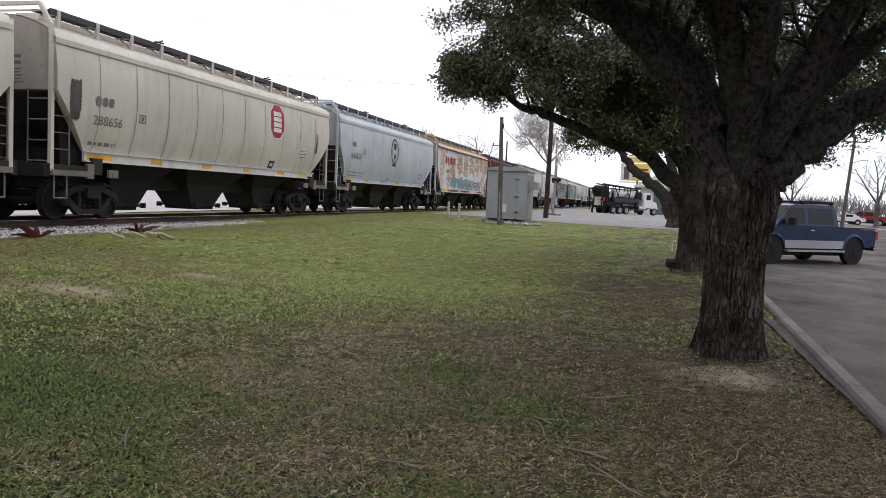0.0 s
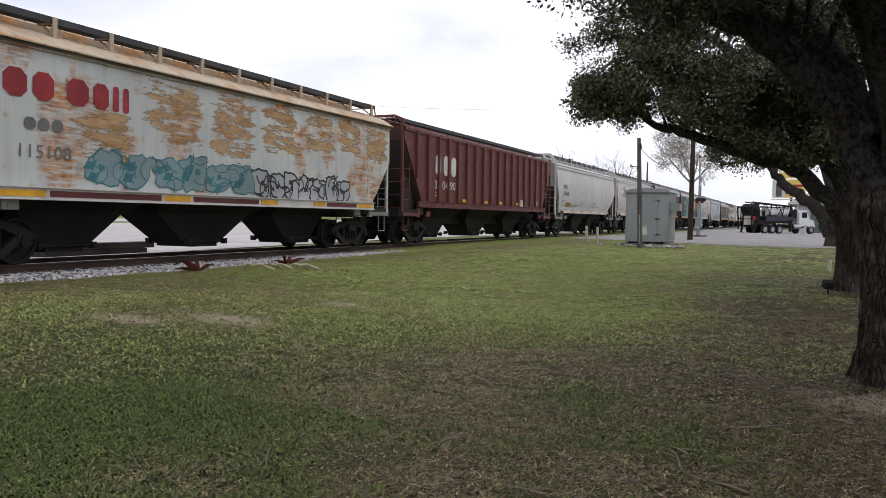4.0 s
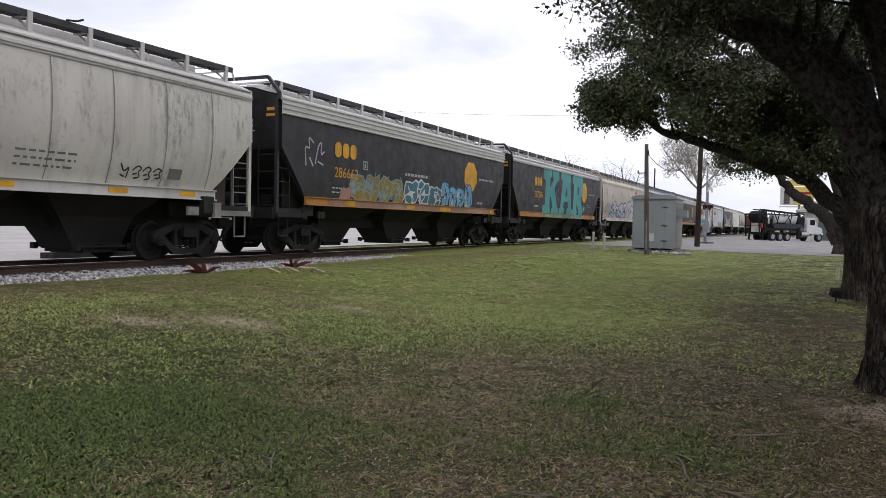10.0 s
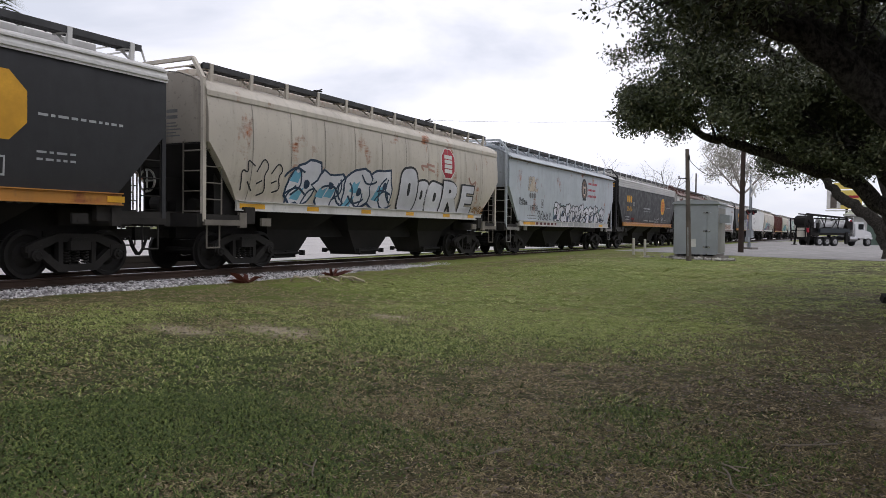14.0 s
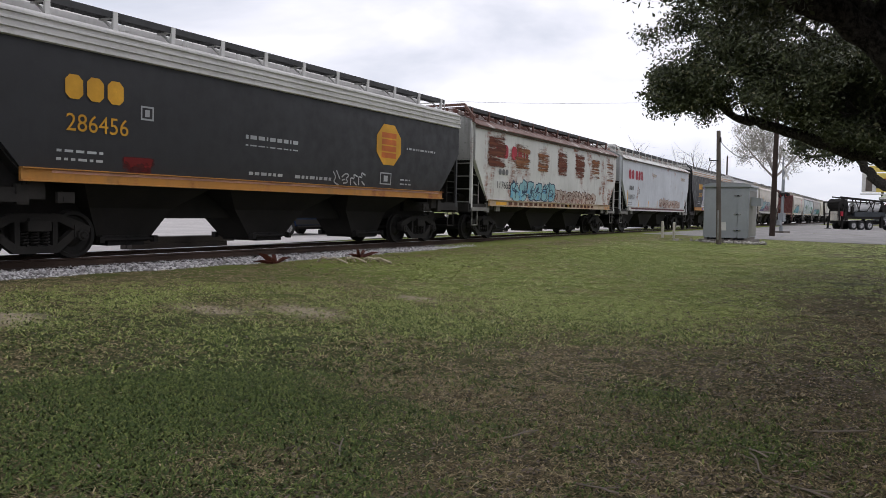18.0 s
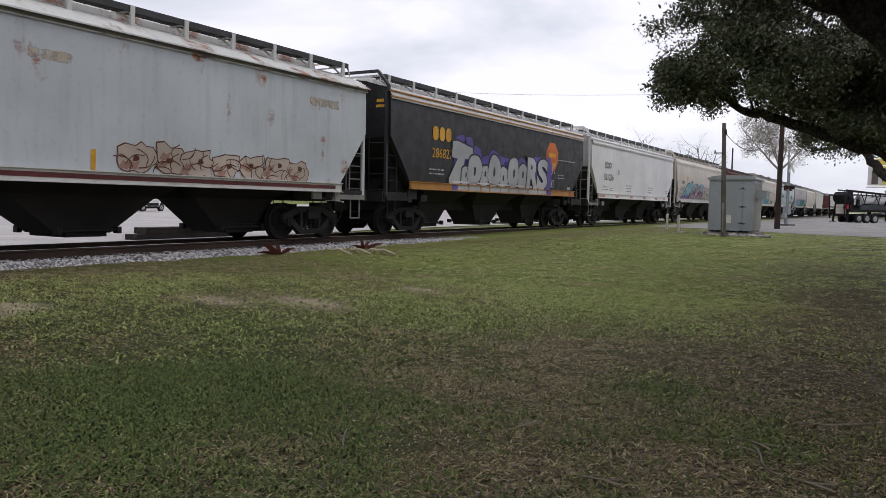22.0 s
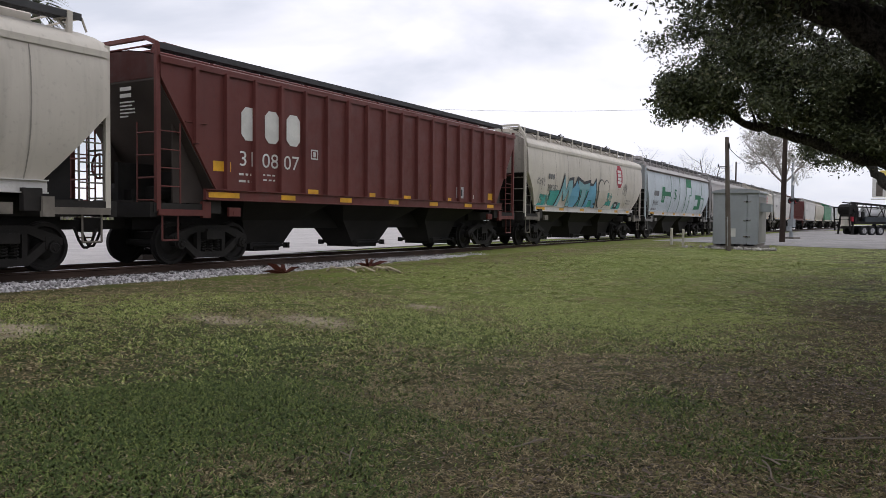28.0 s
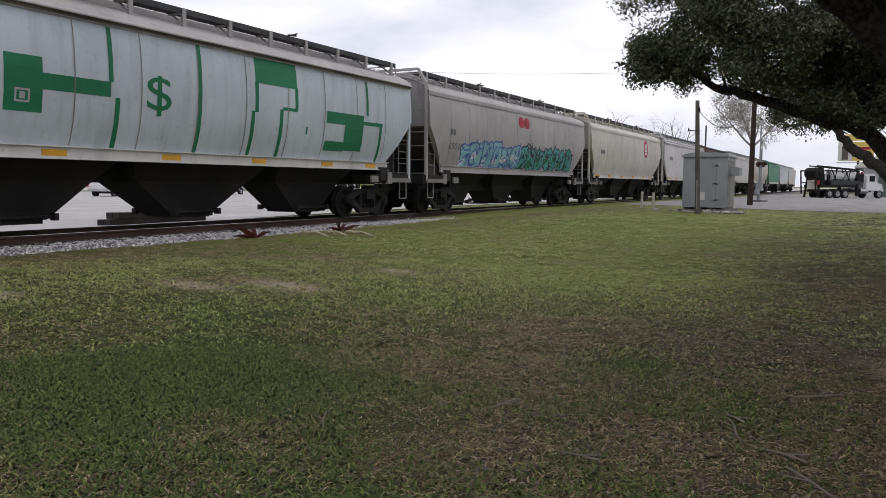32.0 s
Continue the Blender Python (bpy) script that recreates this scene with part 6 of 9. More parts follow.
# clean white car
fit_text(15, "SOXX", -5.98, -4.83, 2.97, 0.33, GREY_PAINT, 0.015)
fit_text(15, "521226", -6.01, -4.49, 2.37, 0.33, GREY_PAINT, 0.015)
plate(15, -3.78, -3.52, 2.73, 2.95, GREY_PAINT)
prints(15, -6.10, -5.17, 1.85, 2.05), prints(15, -4.9, -4.5, 1.83, 2.0), prints(15, -2.2, -1.2, 1.85, 2.22), prints(15, 2.2, 3.2, 1.85, 2.22), prints(15, 6.2, 6.7, 1.9, 2.1)
# beige car with pink and blue graffiti
fit_blocks(16, 3, -6.88, -6.19, 2.71, 0.22, GREY_PAINT)
fit_text(16, "525410", -6.88, -5.82, 2.23, 0.27, GREY_PAINT)
MOUND = ((0.02, 0.15), (0.03, 0.41), (0.14, 0.43), (0.22, 0.70), (0.34, 0.83), (0.52, 0.89), (0.65, 0.79), (0.74, 0.92), (0.86, 0.98), (0.97, 0.92), (0.98, 0.77), (0.91, 0.58), (0.97, 0.47), (0.97, 0.30), (0.93, 0.0), (0.05, 0.0))
sheet_on(16, -7.1, -3.3, 1.57, 1.95, BLUE_MIST, "spray_haze", 0.006), sheet_on(16, -3.9, 0.7, 1.9, 2.95, SKY_MIST, "spray_haze", 0.006)
outline_shape(16, MOUND, -6.13, -3.50, 1.58, 3.02, NAVY, "graffiti_outline", 0.009)
outline_shape(16, MOUND, -6.00, -3.61, 1.60, 2.93, PALE_AQUA, "graffiti_letter", 0.013)
outline_shape(16, ((0.02, 0), (0.03, 0.55), (0.2, 0.9), (0.42, 0.75), (0.6, 1.0), (0.8, 0.8), (0.96, 0.9), (0.97, 0)), -5.98, -3.66, 1.60, 2.0, DUSK_VIOLET, "graffiti_fade", 0.016)
ellipse(16, -5.30, 2.02, 0.26, 0.5, NAVY, "graffiti_slit", 0.020), ellipse(16, -5.30, 2.02, 0.13, 0.34, PALE_AQUA, "graffiti_slit", 0.024)
outline_shape(16, ((0, 0), (0.3, 0.1), (0.45, 0.7), (0.7, 0.8), (1, 1), (0.75, 0.1)), -4.35, -3.85, 1.62, 2.35, NAVY, "graffiti_slit", 0.020)
outline_shape(16, ((0, 0.1), (0.2, 0.9), (0.7, 1), (0.9, 0.3), (0.5, 0)), -5.35, -4.9, 2.55, 2.72, TEAL, "graffiti_fade", 0.018)
rects(16, [(-5.63, -5.13, 2.96, 3.10), (-5.63, -5.52, 3.10, 3.25), (-5.43, -5.33, 3.10, 3.30), (-5.24, -5.13, 3.10, 3.25)], YELLOW, "painted_crown")
piece(16, -3.8, 0.4, 1.6, 2.75, NAVY, PALE, PINK, 6, 92, 0.17, 0.045, None)
sheet_on(16, -3.75, 0.35, 1.85, 2.35, PINK_MIST, "spray_haze", 0.0175)
piece(16, 0.3, 6.1, 1.62, 2.6, INK, BEIGE, None, 7, 94, 0.17, 0.04)
prints(16, -6.9, -5.9, 1.75, 2.05), sheet_on(16, -7.2, -7.0, 1.7, 2.6, PALE_RUST, "rust_bloom", 0.012)
# second red-oxide ribbed car
fit_blocks(17, 3, -6.07, -4.08, 2.81, 0.76, WHITE_PAINT, widths=[1, 0.98, 0.98], gap=0.5)
fit_text(17, "31 08 07", -6.12, -4.11, 2.22, 0.34, WHITE_PAINT)
plate(17, -3.66, -3.38, 2.54, 2.79, WHITE_PAINT)
prints(17, -6.14, -5.75, 1.83, 2.07, WHITE_PAINT), prints(17, -5.36, -4.96, 1.90, 2.08, WHITE_PAINT)
rects(17, [(-6.9, -6.38, 2.06, 2.28), (-3.83, -3.36, 1.66, 1.77), (-1.33, -0.85, 1.65, 1.77), (0.49, 1.0, 1.63, 1.75), (2.11, 2.26, 1.66, 2.17), (3.01, 3.47, 1.63, 1.76), (6.12, 6.61, 1.76, 2.0)], YELLOW, "tape_strip")
rects(17, [(3.81, 4.31, 1.77, 2.15)], PALE, "stencil_plate"), rects(17, [(3.9, 4.22, 1.85, 2.07)], INK, "stencil", 0.012), rects(17, [(4.8, 5.05, 1.76, 1.92)], WHITE_PAINT)
# beige car with blue letters
fit_blocks(18, 3, -5.79, -5.13, 2.80, 0.24, GREY_PAINT)
fit_text(18, "288782", -5.81, -4.72, 2.31, 0.27, GREY_PAINT)
for ya, yb, za, zb in ((-6.5, -5.6, 1.62, 2.1), (-5.6, -4.3, 1.72, 2.3), (-3.6, 0.6, 1.62, 2.7), (1.4, 2.9, 1.8, 2.45), (2.9, 4.5, 1.65, 1.95)):
    sheet_on(18, ya - 0.2, yb + 0.2, za - 0.1, zb + 0.15, TEAL_MIST, "graffiti_cloud", 0.0125)
M_SHAPE = ((0, 0), (0.22, 0.0), (0.34, 0.55), (0.48, 0.2), (0.58, 0.22), (0.78, 0.6), (0.76, 0.02), (1, 0.04), (1.0, 0.9), (0.72, 0.86), (0.55, 0.5), (0.42, 1.0), (0.30, 0.72))
O_SHAPE = ((0.2, 0), (0.7, 0), (1, 0.3), (0.95, 0.75), (0.6, 1), (0.45, 0.82), (0.15, 0.7), (0, 0.3))
T_SHAPE = ((0.3, 0), (0.66, 0), (0.7, 0.66), (1, 0.62), (0.98, 0.95), (0.5, 0.86), (0.0, 1), (0.02, 0.66), (0.34, 0.66))
L_SHAPE = ((0, 0), (0.28, 0), (0.36, 0.28), (0.62, 0.28), (0.7, 0), (1, 0.02), (0.78, 1), (0.55, 0.8), (0.3, 0.82))
for k, (shape_, ya, yb, zz) in enumerate(((M_SHAPE, -4.72, -2.95, 3.1), (O_SHAPE, -3.2, -2.0, 2.95), (T_SHAPE, -2.3, -0.7, 3.0), (L_SHAPE, -1.25, 0.42, 3.05))):
    outline_shape(18, shape_, ya - 0.10, yb + 0.10, 1.57, zz + 0.10, INK, "graffiti_outline", 0.020 + 0.004 * (k % 2))
    outline_shape(18, shape_, ya + 0.05, yb - 0.05, 1.67, zz - 0.08, (AQUA, SKY_BLUE)[k % 2], "graffiti_letter", 0.028 + 0.004 * (k % 2))
bubble(18, -2.85, -2.35, 1.95, 2.4, INK, SKY_BLUE, 184, 0.04)
ellipse(18, 0.85, 2.75, 0.85, 0.72, INK, "painted_shape", 0.040), ellipse(18, 1.6, 2.75, 0.85, 0.72, INK, "painted_shape", 0.040)
ellipse(18, 0.85, 2.73, 0.78, 0.66, BEIGE, "painted_shape", 0.043), ellipse(18, 1.6, 2.73, 0.78, 0.66, BEIGE, "painted_shape", 0.043)
ellipse(18, 1.22, 2.22, 1.45, 1.18, INK, "painted_shape", 0.041), ellipse(18, 1.22, 2.24, 1.37, 1.14, BEIGE, "painted_shape", 0.044)
tag(18, 0.75, 1.7, 1.62, 1.85, INK, 187, 5, 0.03)
emblem(18, 3.17, 4.28, 2.76, 4.0, RED_PAINT, WHITE_PAINT, WHITE_PAINT)
rects(18, [(3.27, 3.85, 1.70, 2.05)], BLACK_PAINT, lift=0.014), rects(18, [(3.42, 3.7, 1.80, 1.95)], PALE, "stencil", 0.018)
tag(18, -6.94, -6.11, 2.5, 2.87, GREY_PAINT, 103, 4, 0.035), tag(18, 4.3, 5.1, 2.35, 3.05, GREY_PAINT, 104, 3, 0.035), prints(18, 5.2, 5.9, 1.95, 2.2)
# pale car with green shapes
rects(19, [(-5.11, -4.40, 2.24, 3.22), (-4.41, -2.98, 2.66, 2.95), (-3.03, -2.93, 2.95, 4.0), (-2.88, -2.77, 1.60, 2.66), (-0.76, -0.64, 1.60, 4.02), (1.07, 2.6, 3.42, 4.04), (1.05, 1.17, 2.72, 3.45), (0.93, 1.05, 1.60, 2.74), (2.52, 2.64, 2.88, 3.45), (2.05, 2.62, 2.84, 2.92), (1.95, 2.07, 1.60, 2.86)], GREEN_SPRAY, "painted_green_shape")
rects(19, [(3.85, 5.6, 2.66, 2.98), (4.70, 5.6, 1.95, 2.70), (3.85, 4.75, 1.92, 2.18), (5.6, 6.6, 2.72, 2.82), (6.45, 6.57, 1.62, 2.75), (5.73, 5.83, 3.0, 4.0), (3.0, 3.06, 2.3, 2.5)], GREEN_SPRAY, "painted_green_shape", 0.011)
fit_text(19, "$", -2.13, -1.49, 2.39, 0.82, GREEN_SPRAY, 0, 0.008, "painted_sign")
fit_text(19, "91355", -6.90, -5.70, 2.05, 0.28, GREY_PAINT, 0.012), rects(19, [(-6.85, -5.78, 2.62, 2.92)], GREY_PAINT, "mark")
plate(19, -4.92, -4.64, 2.40, 2.64, PALE), prints(19, -6.9, -5.8, 1.72, 1.88)
tag(19, 0.8, 4.2, 1.40, 1.58, INK, 191, 7, 0.03)
# grey car with blue and green graffiti
fit_blocks(20, 2, -0.55, 0.6, 3.42, 0.45, RED_PAINT, gap=0.1)
piece(20, -5.73, -0.3, 1.62, 2.72, SPRAY_BLUE, AQUA, SPRAY_WHITE, 6, 111, 0.16, 0.06)
piece(20, -0.3, 6.3, 1.62, 2.75, INK, TEAL, GREEN_SPRAY, 7, 112, 0.15, 0.07)
fit_text(20, "65015", -6.70, -5.60, 2.25, 0.24, GREY_PAINT), fit_blocks(20, 2, -6.65, -6.25, 2.75, 0.22, GREY_PAINT)
emblem(21, 3.1, 4.2, 2.8, 4.0, RED_PAINT, WHITE_PAINT, WHITE_PAINT)
fit_blocks(21, 3, -6.2, -5.5, 2.75, 0.25, GREY_PAINT)
fit_blocks(22, 3, -6.0, -5.0, 2.9, 0.3, GREY_PAINT)
fit_blocks(23, 3, -6.1, -4.1, 2.8, 0.76, WHITE_PAINT, gap=0.5)
for k in (24, 27, 28):
    fit_blocks(k, 4, -6.0, -5.0, 2.9, 0.3, GREY_PAINT)

# small stencils on the end sheets that face back along the train
for i, (kind, ob, L) in CARS.items():
    ink = PALE if i in (7, 8, 11, 14) else WHITE_PAINT if i in (4, 17, 23) else GREY_PAINT
    r = random.Random(900 + i)
    z = 3.72
    s = Shape()
    for k in range(7):
        w = r.uniform(0.25, 0.5) if k > 1 else 0.36
        hh = 0.03 if k > 1 else 0.08
        s.box((0.42 + w / 2 - 0.2, 0, z), (w, 0.006, hh))
        z -= hh + (0.06 if k < 2 else 0.045)
    tagged(part("end_stencil", s, ink, ob, at=(0, -L / 2 - 0.008, 0)), kind="stuff")
    if i in (7, 8, 11, 14):
        tagged(part("end_stencil", Shape().box((1.18, 0, 4.02), (0.26, 0.006, 0.09)).box((1.18, 0, 3.86), (0.30, 0.006, 0.08)), AMBER, ob, at=(0, -L / 2 - 0.008, 0)), kind="stuff")
    if i == 6:
        part("end_placard", Shape().box((0.98, 0, 3.45), (0.36, 0.006, 0.24)), RED_PAINT, ob, at=(0, -L / 2 - 0.008, 0))


# ---- trees ----
m_, t_, b_ = node_mat("oak_bark", 0.95, 0, 0.12)
co_, mp_, wv_ = t_.nodes.new("ShaderNodeTexCoord"), t_.nodes.new("ShaderNodeMapping"), t_.nodes.new("ShaderNodeTexVoronoi")
mp_.inputs["Scale"].default_value = (1, 1, 0.16)
wv_.feature = "DISTANCE_TO_EDGE"
wv_.inputs["Scale"].default_value = 21.0
warp_ = t_.nodes.new("ShaderNodeVectorMath")
warp_.operation = "MULTIPLY_ADD"
warp_.inputs[1].default_value = (0.12, 0.12, 0.9)
t_.links.new(co_.outputs["Object"], warp_.inputs[2])
nz_ = t_.nodes.new("ShaderNodeTexNoise")
nz_.inputs["Scale"].default_value, nz_.inputs["Detail"].default_value = 5.0, 4.0
t_.links.new(co_.outputs["Object"], nz_.inputs["Vector"])
t_.links.new(nz_.outputs["Color"], warp_.inputs[0])
t_.links.new(warp_.outputs[0], mp_.inputs[0])
t_.links.new(mp_.outputs[0], wv_.inputs["Vector"])
plate_ = ramp_of(t_, wv_.outputs["Distance"], 0.01, 0.16)
crack_ = tex_noise(t_, 26.0, 4, (1, 1, 0.3), 0.65)
tone_ = mix_col(t_, ramp_of(t_, tex_noise(t_, 2.2, 4), 0.42, 0.66), (0.036, 0.029, 0.024), (0.115, 0.098, 0.082))
c_ = mix_col(t_, times(t_, ramp_of(t_, wv_.outputs["Distance"], 0.10, 0.0), ramp_of(t_, tex_noise(t_, 3.1, 4), 0.36, 0.6)), tone_, (0.008, 0.0065, 0.005))
c_ = mix_col(t_, times(t_, ramp_of(t_, crack_, 0.54, 0.40), 0.55), c_, (0.016, 0.013, 0.010))
t_.links.new(c_, b_.inputs["Base Color"])
bump(t_, b_, plate_, 1.0, 0.03)
BARK = m_
m_, t_, b_ = node_mat("oak_limb_bark", 0.95, 0, 0.12)
ridge_ = tex_noise(t_, 19.0, 6, (1, 1, 0.7), 0.74)
c_ = mix_col(t_, ramp_of(t_, ridge_, 0.40, 0.62), (0.010, 0.0085, 0.007), (0.074, 0.066, 0.058))
c_ = mix_col(t_, times(t_, ramp_of(t_, tex_noise(t_, 1.4, 3), 0.5, 0.7), 0.35), c_, (0.085, 0.085, 0.072))
t_.links.new(c_, b_.inputs["Base Color"])
bump(t_, b_, ridge_, 1.0, 0.04)
LIMB_BARK = m_


def leaf_mat(name, dark, light, pale):
    m, t, b = node_mat(name, 0.5, 0, 0.35)
    isl = t.nodes.new("ShaderNodeNewGeometry").outputs["Random Per Island"]
    c = mix_col(t, isl, dark, light)
    c = mix_col(t, ramp_of(t, isl, 0.93, 1.0), c, pale)
    t.links.new(c, b.inputs["Base Color"])
    return m


OAK_LEAF = leaf_mat("live_oak_leaves", (0.020, 0.028, 0.011), (0.100, 0.117, 0.052), (0.24, 0.225, 0.14))
PALE_LEAF = leaf_mat("thin_grey_green_leaves", (0.20, 0.19, 0.155), (0.34, 0.325, 0.275), (0.42, 0.40, 0.35))
DRY_LEAF = leaf_mat("fallen_oak_leaves", (0.040, 0.027, 0.021), (0.150, 0.105, 0.075), (0.33, 0.27, 0.21))
PALE_BARK = plain("pale_hazy_twigs", (0.30, 0.27, 0.245), 0.95, 0, 0.2, 4)
BARE_BARK = plain("bare_grey_twigs", (0.115, 0.10, 0.09), 0.95, 0, 0.3, 4)


def ring_tube(shape, pts, radii, n):
    """A tapered tube through points."""
    rings, up = [], Vector((0.31, 0.17, 0.93))
    for k, p in enumerate(pts):
        d = (pts[min(k + 1, len(pts) - 1)] - pts[max(k - 1, 0)]).normalized()
        u = d.cross(up)
        u = u.normalized() if u.length > 1e-3 else d.orthogonal().normalized()
        w = d.cross(u)
        rings.append([p + (u * math.cos(a) + w * math.sin(a)) * radii[k] for a in [j * 2 * math.pi / n for j in range(n)]])
    shape.loft(rings, caps=False)


def inside(p, crown):
    """Whether a place lies in a crown: an egg round a middle, cut off below by a slanting line."""
    if crown is None:
        return True
    (cx, cy, cz), (rx, ry, rz), low = crown
    wob = 0.96 + 0.34 * noise.noise(p * 0.75)
    floor_z = np.interp(p.x, [q[0] for q in low], [q[1] for q in low]) + 0.25 * noise.noise(p * 1.3)
    return p.z > floor_z and ((p.x - cx) / rx) ** 2 + ((p.y - cy) / ry) ** 2 + ((p.z - cz) / rz) ** 2 < wob


def spline(pts, n):
    """Even points on a smooth line through a few given ones."""
    out = []
    q = [Vector(p) for p in pts]
    for k in range(len(q) - 1):
        a, b = q[k], q[k + 1]
        ta = (b - q[k - 1]) * 0.5 if k else b - a
        tb = (q[k + 2] - a) * 0.5 if k + 2 < len(q) else b - a
        for j in range(n):
            u = j / n
            out.append(a * (2 * u ** 3 - 3 * u ** 2 + 1) + ta * (u ** 3 - 2 * u ** 2 + u) + b * (-2 * u ** 3 + 3 * u ** 2) + tb * (u ** 3 - u ** 2))
    return out + [q[-1]]


def bough(shape, tips, pts, r0, r1, count, reach, rnd, spec):
    """A great limb along a bent line, with twigs growing off it."""
    line = spline(pts, 5)
    last = len(line) - 1
    for k in range(2, last):
        line[k] = line[k] + Vector((rnd.uniform(-1, 1), rnd.uniform(-1, 1), rnd.uniform(-1, 1))) * r0 * 0.22
    rad = [r1 + (r0 - r1) * (1 - k / last) ** 0.9 for k in range(last + 1)]
    ring_tube(shape, line, rad, 12)
    tips.extend(line[-3:])
    for c in range(count):
        f = 0.24 + 0.76 * (c + rnd.random()) / count
        k = min(int(f * last), last - 1)
        q = line[k].lerp(line[k + 1], f * last - k)
        ax = (line[k + 1] - line[k]).normalized()
        side = ax.orthogonal().normalized()
        side.rotate(Matrix.Rotation(rnd.uniform(0, 6.283), 3, ax))
        grow(shape, tips, q, ax * rnd.uniform(0.4, 0.9) + side * rnd.uniform(0.7, 1.0) + Vector((0, 0, 0.15)), reach * rnd.uniform(0.6, 1.1), max(0.022, rad[k] * rnd.uniform(0.25, 0.42)), 1, rnd, spec)


def grow(shape, tips, p, d, length, r, level, rnd, spec):
    """A limb and all that branches off it; tips gathers where leaves sit."""
    segs = 7 if level == 0 else 4
    pts, d = [p.copy()], d.normalized()
    for k in range(segs):
        j = spec["bend"] * (0.6 if level == 0 else 1.0)
        d = (d + Vector((rnd.uniform(-j, j), rnd.uniform(-j, j), rnd.uniform(-j, j) + spec["rise"][min(level, 3)]))).normalized()
        p = p + d * length / segs
        if (level > 0 or k > 2) and not inside(p, spec["crown"]):
            break
        pts.append(p.copy())
    segs = len(pts) - 1
    if segs < 2:
        return
    rad = [r * (1 - (0.72 if level == 0 else 0.80) * (k / segs) ** 0.8) for k in range(segs + 1)]
    ring_tube(shape, pts, rad, (14, 7, 4, 3)[min(level, 3)])
    if level >= 2:
        tips.extend(pts[1:])
    if level < spec["levels"]:
        count = spec["kids"][level]
        for c in range(count):
            f = 0.22 + 0.78 * (c + rnd.random() * 0.8) / count
            k = min(int(f * segs), segs - 1)
            q = pts[k].lerp(pts[k + 1], f * segs - k)
            ax = (pts[k + 1] - pts[k]).normalized()
            side = ax.orthogonal().normalized()
            side.rotate(Matrix.Rotation(rnd.uniform(0, 6.283), 3, ax))
            nd = ax * rnd.uniform(0.5, 0.9) + side * rnd.uniform(0.6, 1.0)
            grow(shape, tips, q, nd, length * rnd.uniform(0.42, 0.62), rad[k] * rnd.uniform(0.42, 0.6), level + 1, rnd, spec)


def leaves_at(tips, per, spread_r, size, seed, squash=0.75):
    """Many small pointed leaves in loose clumps."""
    g = np.random.default_rng(seed)
    c = np.repeat(np.array([tuple(t) for t in tips]), per, 0)
    n = len(c)
    off = g.normal(0, spread_r * 0.5, (n, 3)) * (1, 1, squash)
    c = c + off
    a = g.normal(0, 1, (n, 3))
    a /= np.linalg.norm(a, axis=1)[:, None]
    b = np.cross(a, g.normal(0, 1, (n, 3)))
    b /= np.linalg.norm(b, axis=1)[:, None]
    s = size * g.uniform(0.6, 1.35, (n, 1))
    v = np.stack([c - a * s, c + b * s * 0.42, c + a * s, c - b * s * 0.42], 1).reshape(-1, 3)
    return v, np.arange(4 * n).reshape(-1, 4)


def trunk_shape(x, y, z0, height, r_base, r_mid, seed, lean=(0, 0), fine=True):
    """A fluted trunk with flared root feet and furrowed bark."""
    n, m = (170, 100) if fine else (40, 30)
    s = Shape()
    rings = []
    for k in range(m + 1):
        h = height * k / m
        flare = 1 + (r_base / r_mid - 1) * math.exp(-h / 0.28)
        fork = 1 + 0.30 * sstep(height * 0.45, height * 0.8, h) - 0.72 * sstep(height * 0.80, height, h)
        ring = []
        for j in range(n):
            a = 2 * math.pi * j / n
            lobes = 1 + 0.05 * math.sin(3 * a + seed) + 0.04 * math.sin(5 * a + 2 * seed) + 0.16 * math.exp(-h / 0.22) * max(0, math.sin(4 * a + seed))
            q = Vector((math.cos(a) * 3.4, math.sin(a) * 3.4, h * 1.15 + 10 * seed))
            w = noise.fractal(Vector((q.x * 1.35, q.y * 1.35, q.z * 0.55)), 0.9, 2.1, 4)
            furrow = -0.048 * max(0, 1 - abs(w) * 4.5) if fine else 0.012 * w
            r = r_mid * flare * fork * lobes + furrow
            ring.append((x + lean[0] * h + r * math.cos(a), y + lean[1] * h + r * math.sin(a), z0 - 0.12 + h))
        rings.append(ring)
    s.loft(rings, caps=False)
    return s


def oak(x, y, r_base, r_mid, fork_h, limbs, seed, label, spec, leaf, per, clump, size, fine=True, bark=None, fork_in=0.0, group="trees along the kerb"):
    bark = bark or BARK
    rnd = random.Random(seed)
    z0 = float(ground_z(x, y))
    tree = thing("oak_tree", label, "tree", (x, y, z0), group)
    inv = Matrix.Translation((-x, -y, -z0))

    def sub(name, shape, mat, lab="", smooth=True):
        ob = part(name, shape, mat, tree, lab, smooth)
        ob.matrix_basis = inv
        return ob
    sub("trunk", trunk_shape(x, y, z0, fork_h, r_base, r_mid, seed, fine=fine), bark, "furrowed dark bark")
    tips = []
    for d, length, r in limbs:
        s = Shape()
        own = []
        if isinstance(d, list):
            bough(s, own, d, r[0], r[1], r[2], length, rnd, spec)
        else:
            grow(s, own, Vector((x, y, z0 + fork_h - 0.45 - fork_in)), Vector(d), length, r, 0, rnd, spec)
        sub("limb", s, LIMB_BARK if bark is BARK else bark)
        tips += own
    if per:
        tips = [p for p in tips if noise.noise(p * (1.2 if fine else 0.95) + Vector((seed, 0, 0))) > (-0.03 if fine else -0.1)]
        v, f = leaves_at(tips, per, clump, size, seed)
        sub("crown", np_mesh("crown", v, f, leaf), None, "small dark evergreen leaves")
    return tree


